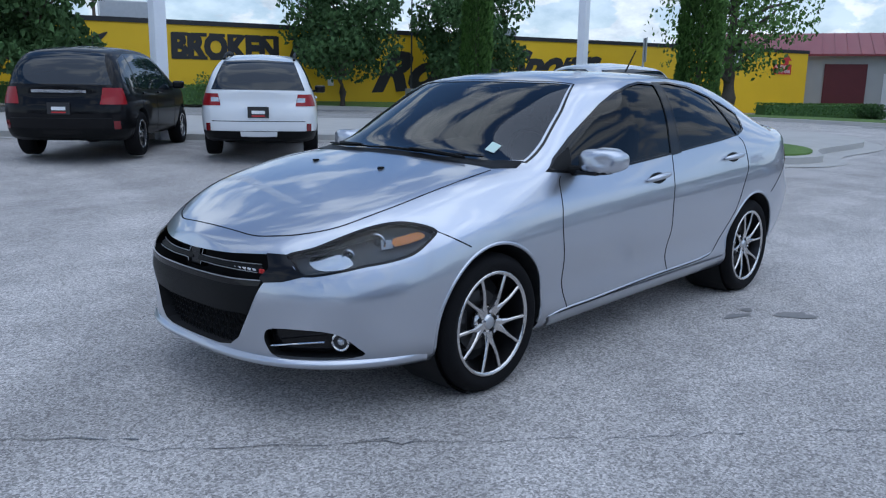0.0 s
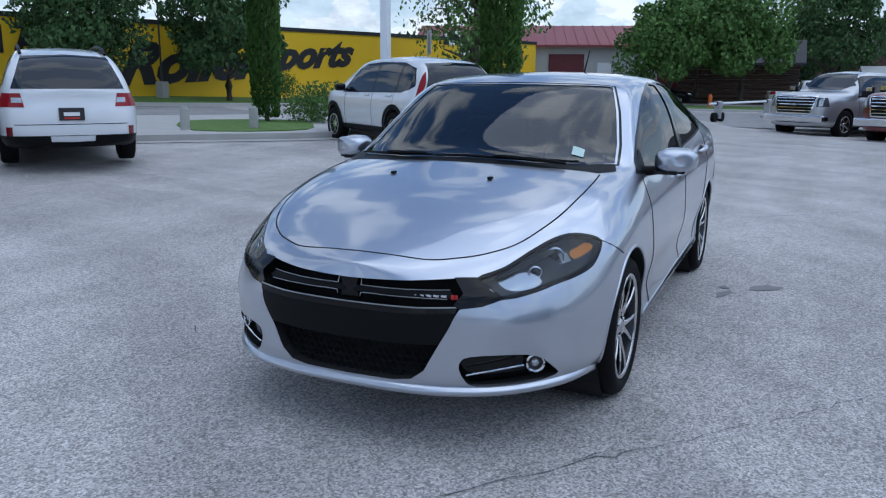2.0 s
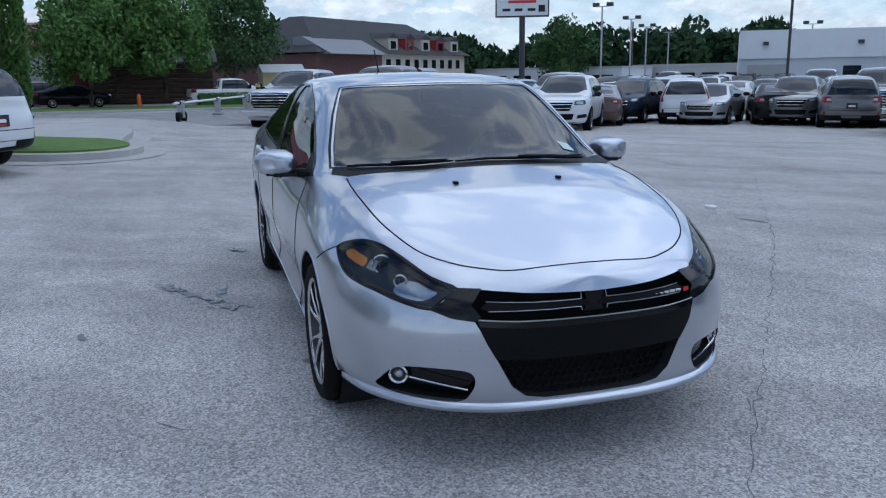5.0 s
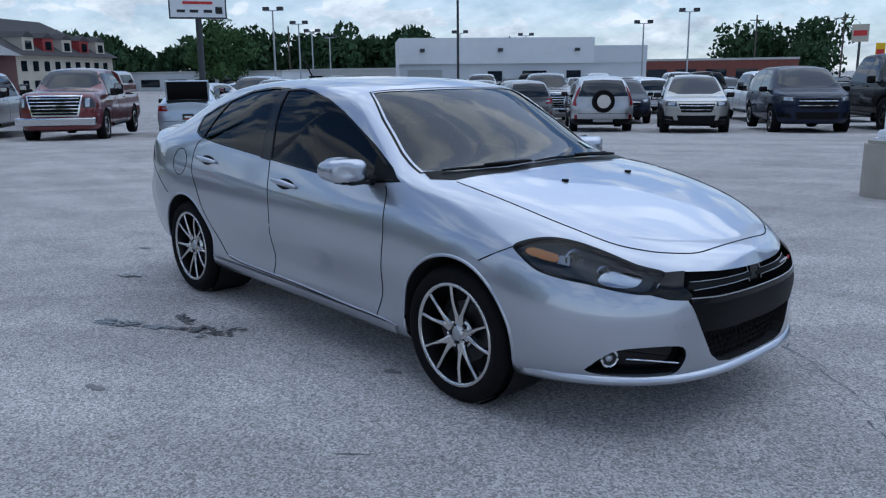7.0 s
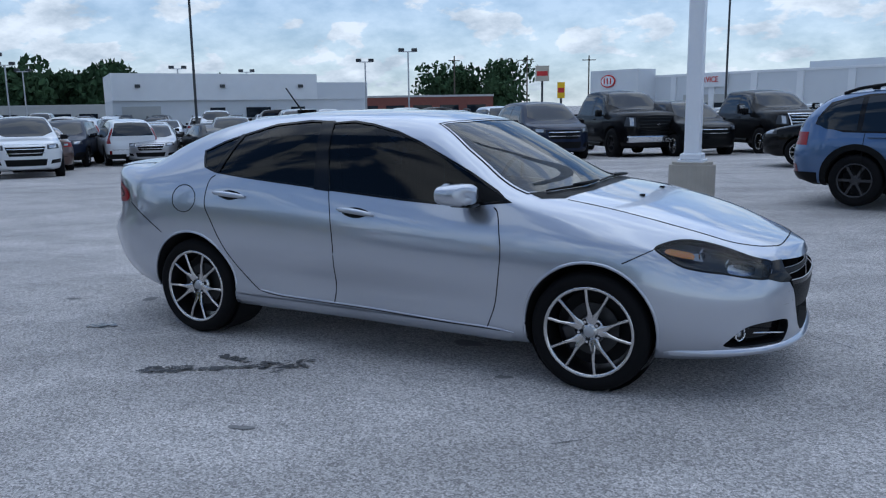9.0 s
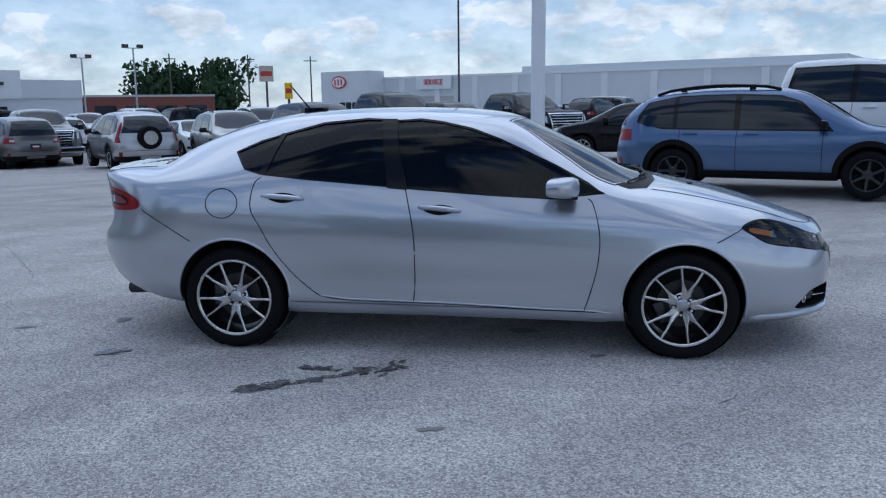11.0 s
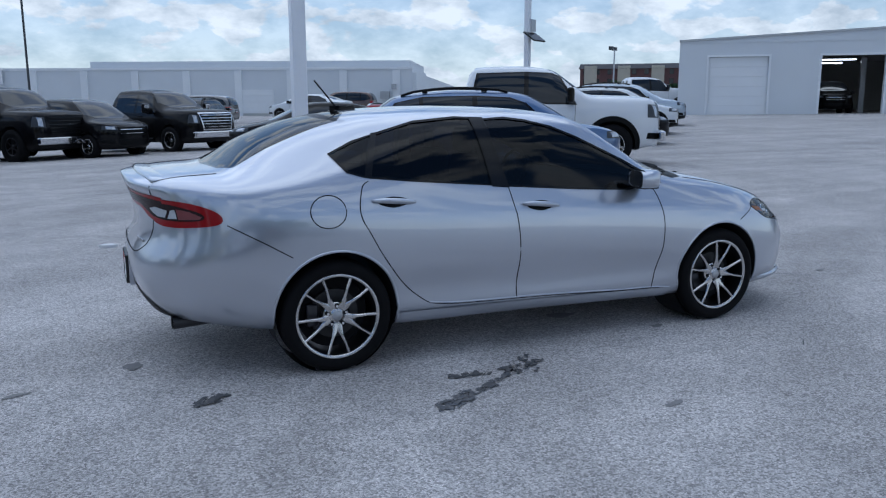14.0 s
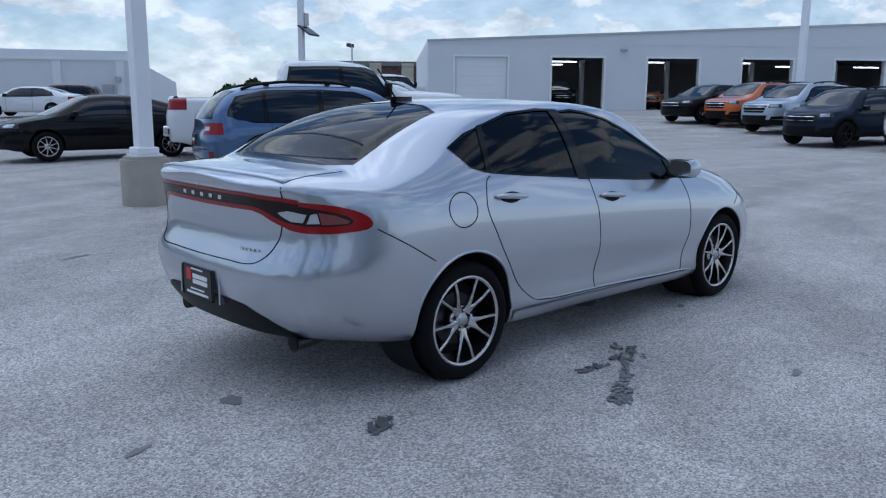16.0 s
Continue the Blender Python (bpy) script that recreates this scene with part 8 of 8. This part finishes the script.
spare = part("spare_wheel", rod((-2.20, 0, 0.95), (-2.40, 0, 0.95), 0.33, 0.31, 24), "rubber", old)
part("wheel_disc", rod((-2.39, 0, 0.95), (-2.42, 0, 0.95), 0.20, 0.19, 24), "alloy", spare)
# row facing the open lot
park("cross", -8.9, 17.9, -55, "beige", "beige crossover with black cladding facing the lane")
park("suv", -6.7, 19.7, -52, "navy", "navy sport utility car facing the lane", s=1.06)
park("lifted", -4.9, 22.2, -50, "black", "lifted black pickup truck on dark wheels", s=1.06)
park("suv", -2.7, 21.6, -52, "black", "black sport utility car facing the lane")
park("pickup", -0.5, 23.0, -55, "black", "black crew-cab pickup truck parked in the lot")
# beside the white pole
park("cross", 3.97, 7.6, -19, "blue", "blue crossover with black cladding and roof rails", s=1.0)
park("heavy", 6.19, 10.98, -30, "white", "large white heavy pickup truck with bright grille", s=1.04)
park("sedan", 2.75, 14.4, 173, "black", "small black sedan with steel wheel covers", s=0.93)
park("sedan", 11.2, 15.4, -32, "black", "black sedan parked nose out")
park("cross", 14.1, 18.3, -32, "white", "white crossover parked nose out")
park("wagon", 17.0, 21.6, -32, "icy", "pale silver-blue estate car parked nose out")
park("sedan", 8.83, 38.81, 140, "white", "white sedan farther up the lot")
park("suv", 3.44, 43.85, 150, "grey", "grey sport utility car near the service hall")
park("suv", 14.39, 50.78, 150, "brown", "brown sport utility car near the service hall")
park("pickup", 25.56, 31.78, -20, "white", "white pickup truck parked beyond the workshop corner")
# by the workshop
for x, y, c, p, l in ((25.9, 12.21, "black", "sedan", "dark sedan in the row by the workshop"), (25.49, 10.23, "orange_car", "cross", "orange crossover in the row by the workshop"),
                      (23.89, 7.89, "icy", "wagon", "pale silver-blue estate car in the row by the workshop"), (20.29, 4.99, "navy", "cross", "dark crossover in the row by the workshop"), (20.4, 2.3, "white", "wagon", "white estate car in the row by the workshop")):
    park(p, x, y, 165, c, l, "cars by the workshop")
for i, (c, p) in ((1, ("black", "suv")), (2, ("orange_car", "cross")), (3, ("navy", "sedan")), (4, ("silver", "cross"))):
    q = shop_m @ Vector(((shop_bays[i][0] + shop_bays[i][1]) / 2 - 0.3, 4.5, 0.03))
    park(p, q.x, q.y, math.degrees(shop_m.to_euler().z) - 90, c, "car raised into a workshop bay", "cars in the workshop", z=q.z)
# across the street
park("suv", -54.4, -9.95, 100, "grey", "grey van parked before the shop")
park("sedan", -51.75, -8.22, 100, "black", "black sedan parked before the shop")
park("pickup", -52.9, 1.5, 100, "white", "white pickup truck parked across the street", s=0.95)

# the deeper rows of the far lot
rng = random.Random(5)
kinds = ["suv", "sedan", "cross", "tall", "suv", "pickup", "wagon", "sedan"]
tones = ["white", "white", "silver", "grey", "black", "white", "navy", "silver", "red", "beige", "black", "blue"]
words = {"white": "white", "silver": "silver", "grey": "grey", "black": "black", "navy": "navy blue", "red": "red", "beige": "beige", "blue": "blue"}
ROW = Vector((0.70, 0.715))
for r, (sx, sy, count, head) in enumerate(((-27.5, 11.5, 11, -47), (-33.5, 17.0, 11, 133), (-39.0, 23.0, 11, -47), (-46.0, 29.0, 11, 133), (-53.0, 36.0, 9, -47))):
    for k in range(count):
        if rng.random() < 0.1:
            continue
        x, y = sx + ROW.x * 2.85 * k + rng.uniform(-0.2, 0.2), sy + ROW.y * 2.85 * k + rng.uniform(-0.2, 0.2)
        p, c = rng.choice(kinds), rng.choice(tones)
        if (Vector((x, y)) - Vector((-27.0, 25.5))).length < 2.2 or (Vector((x, y)) - Vector((-5.4, 49.3))).length < 3 or (Vector((x, y)) - Vector((-37.2, 16.4))).length < 2.5:
            continue
        park(p, x, y, head + rng.uniform(-2, 2), c, words[c] + " " + {"suv": "sport utility car", "sedan": "sedan", "cross": "crossover", "tall": "sport utility car", "pickup": "pickup truck", "wagon": "estate car"}[p] + " in the deep rows of the lot", "cars in the far lot")
for k in range(6):
    x, y = -9.0 + 2.4 * k, 44.0 - 1.3 * k
    p, c = rng.choice(kinds), rng.choice(tones)
    park(p, x, y, 62, c, words[c] + " " + {"suv": "sport utility car", "sedan": "sedan", "cross": "crossover", "tall": "sport utility car", "pickup": "pickup truck", "wagon": "estate car"}[p] + " before the service hall", "cars before the service hall")
# open boot lid of the coupe
lid = thing_part(civic, "boot_lid")
part("lid_panel", box(0.06, 1.25, 0.66, 0, 0, 0, bevel=0.03, m=Matrix.Translation((-1.78, 0, 1.05)) @ Matrix.Rotation(radians(-14), 4, "Y")), "paint_icy", lid)
part("lid_lining", box(0.02, 1.15, 0.60, -0.045, 0, 0.03, m=Matrix.Translation((-1.78, 0, 1.05)) @ Matrix.Rotation(radians(-14), 4, "Y")), "plastic", lid)
# black slab laid on the body for the shade of the open boot
part("boot_dark", box(0.56, 1.15, 0.05, -2.05, 0, 1.075), "void", lid)
# the cap over the red pickup's bed
cap = thing_part(red_truck, "bed_cap")
shell = bmesh.new()
rows = [[shell.verts.new((x, y * k, z)) for x, k in ((-2.86, 1.0), (-0.86, 1.0))] for y, z, k in ((-0.93, 1.22, 1), (-0.91, 1.45, 1), (-0.80, 1.78, 1), (-0.66, 1.86, 1), (0.66, 1.86, 1), (0.80, 1.78, 1), (0.91, 1.45, 1), (0.93, 1.22, 1))]
for p, q in zip(rows, rows[1:]):
    shell.faces.new((p[0], p[1], q[1], q[0]))
shell.faces.new([r[0] for r in rows])
shell.faces.new([r[1] for r in rows][::-1])
bmesh.ops.recalc_face_normals(shell, faces=shell.faces)
part("cap_shell", shell, "paint_deep_red", cap, "dark red fibreglass cap")
for sgn in (-1, 1):
    pane = bmesh.new()
    pane.faces.new([pane.verts.new((x, sgn * y, z)) for x, y, z in ((-2.6, 0.905, 1.50), (-1.05, 0.905, 1.50), (-1.05, 0.825, 1.745), (-2.55, 0.825, 1.745))])
    bmesh.ops.solidify(pane, geom=pane.faces[:], thickness=0.012)
    part("cap_window", pane, "dark_glass", cap, "dark side window")
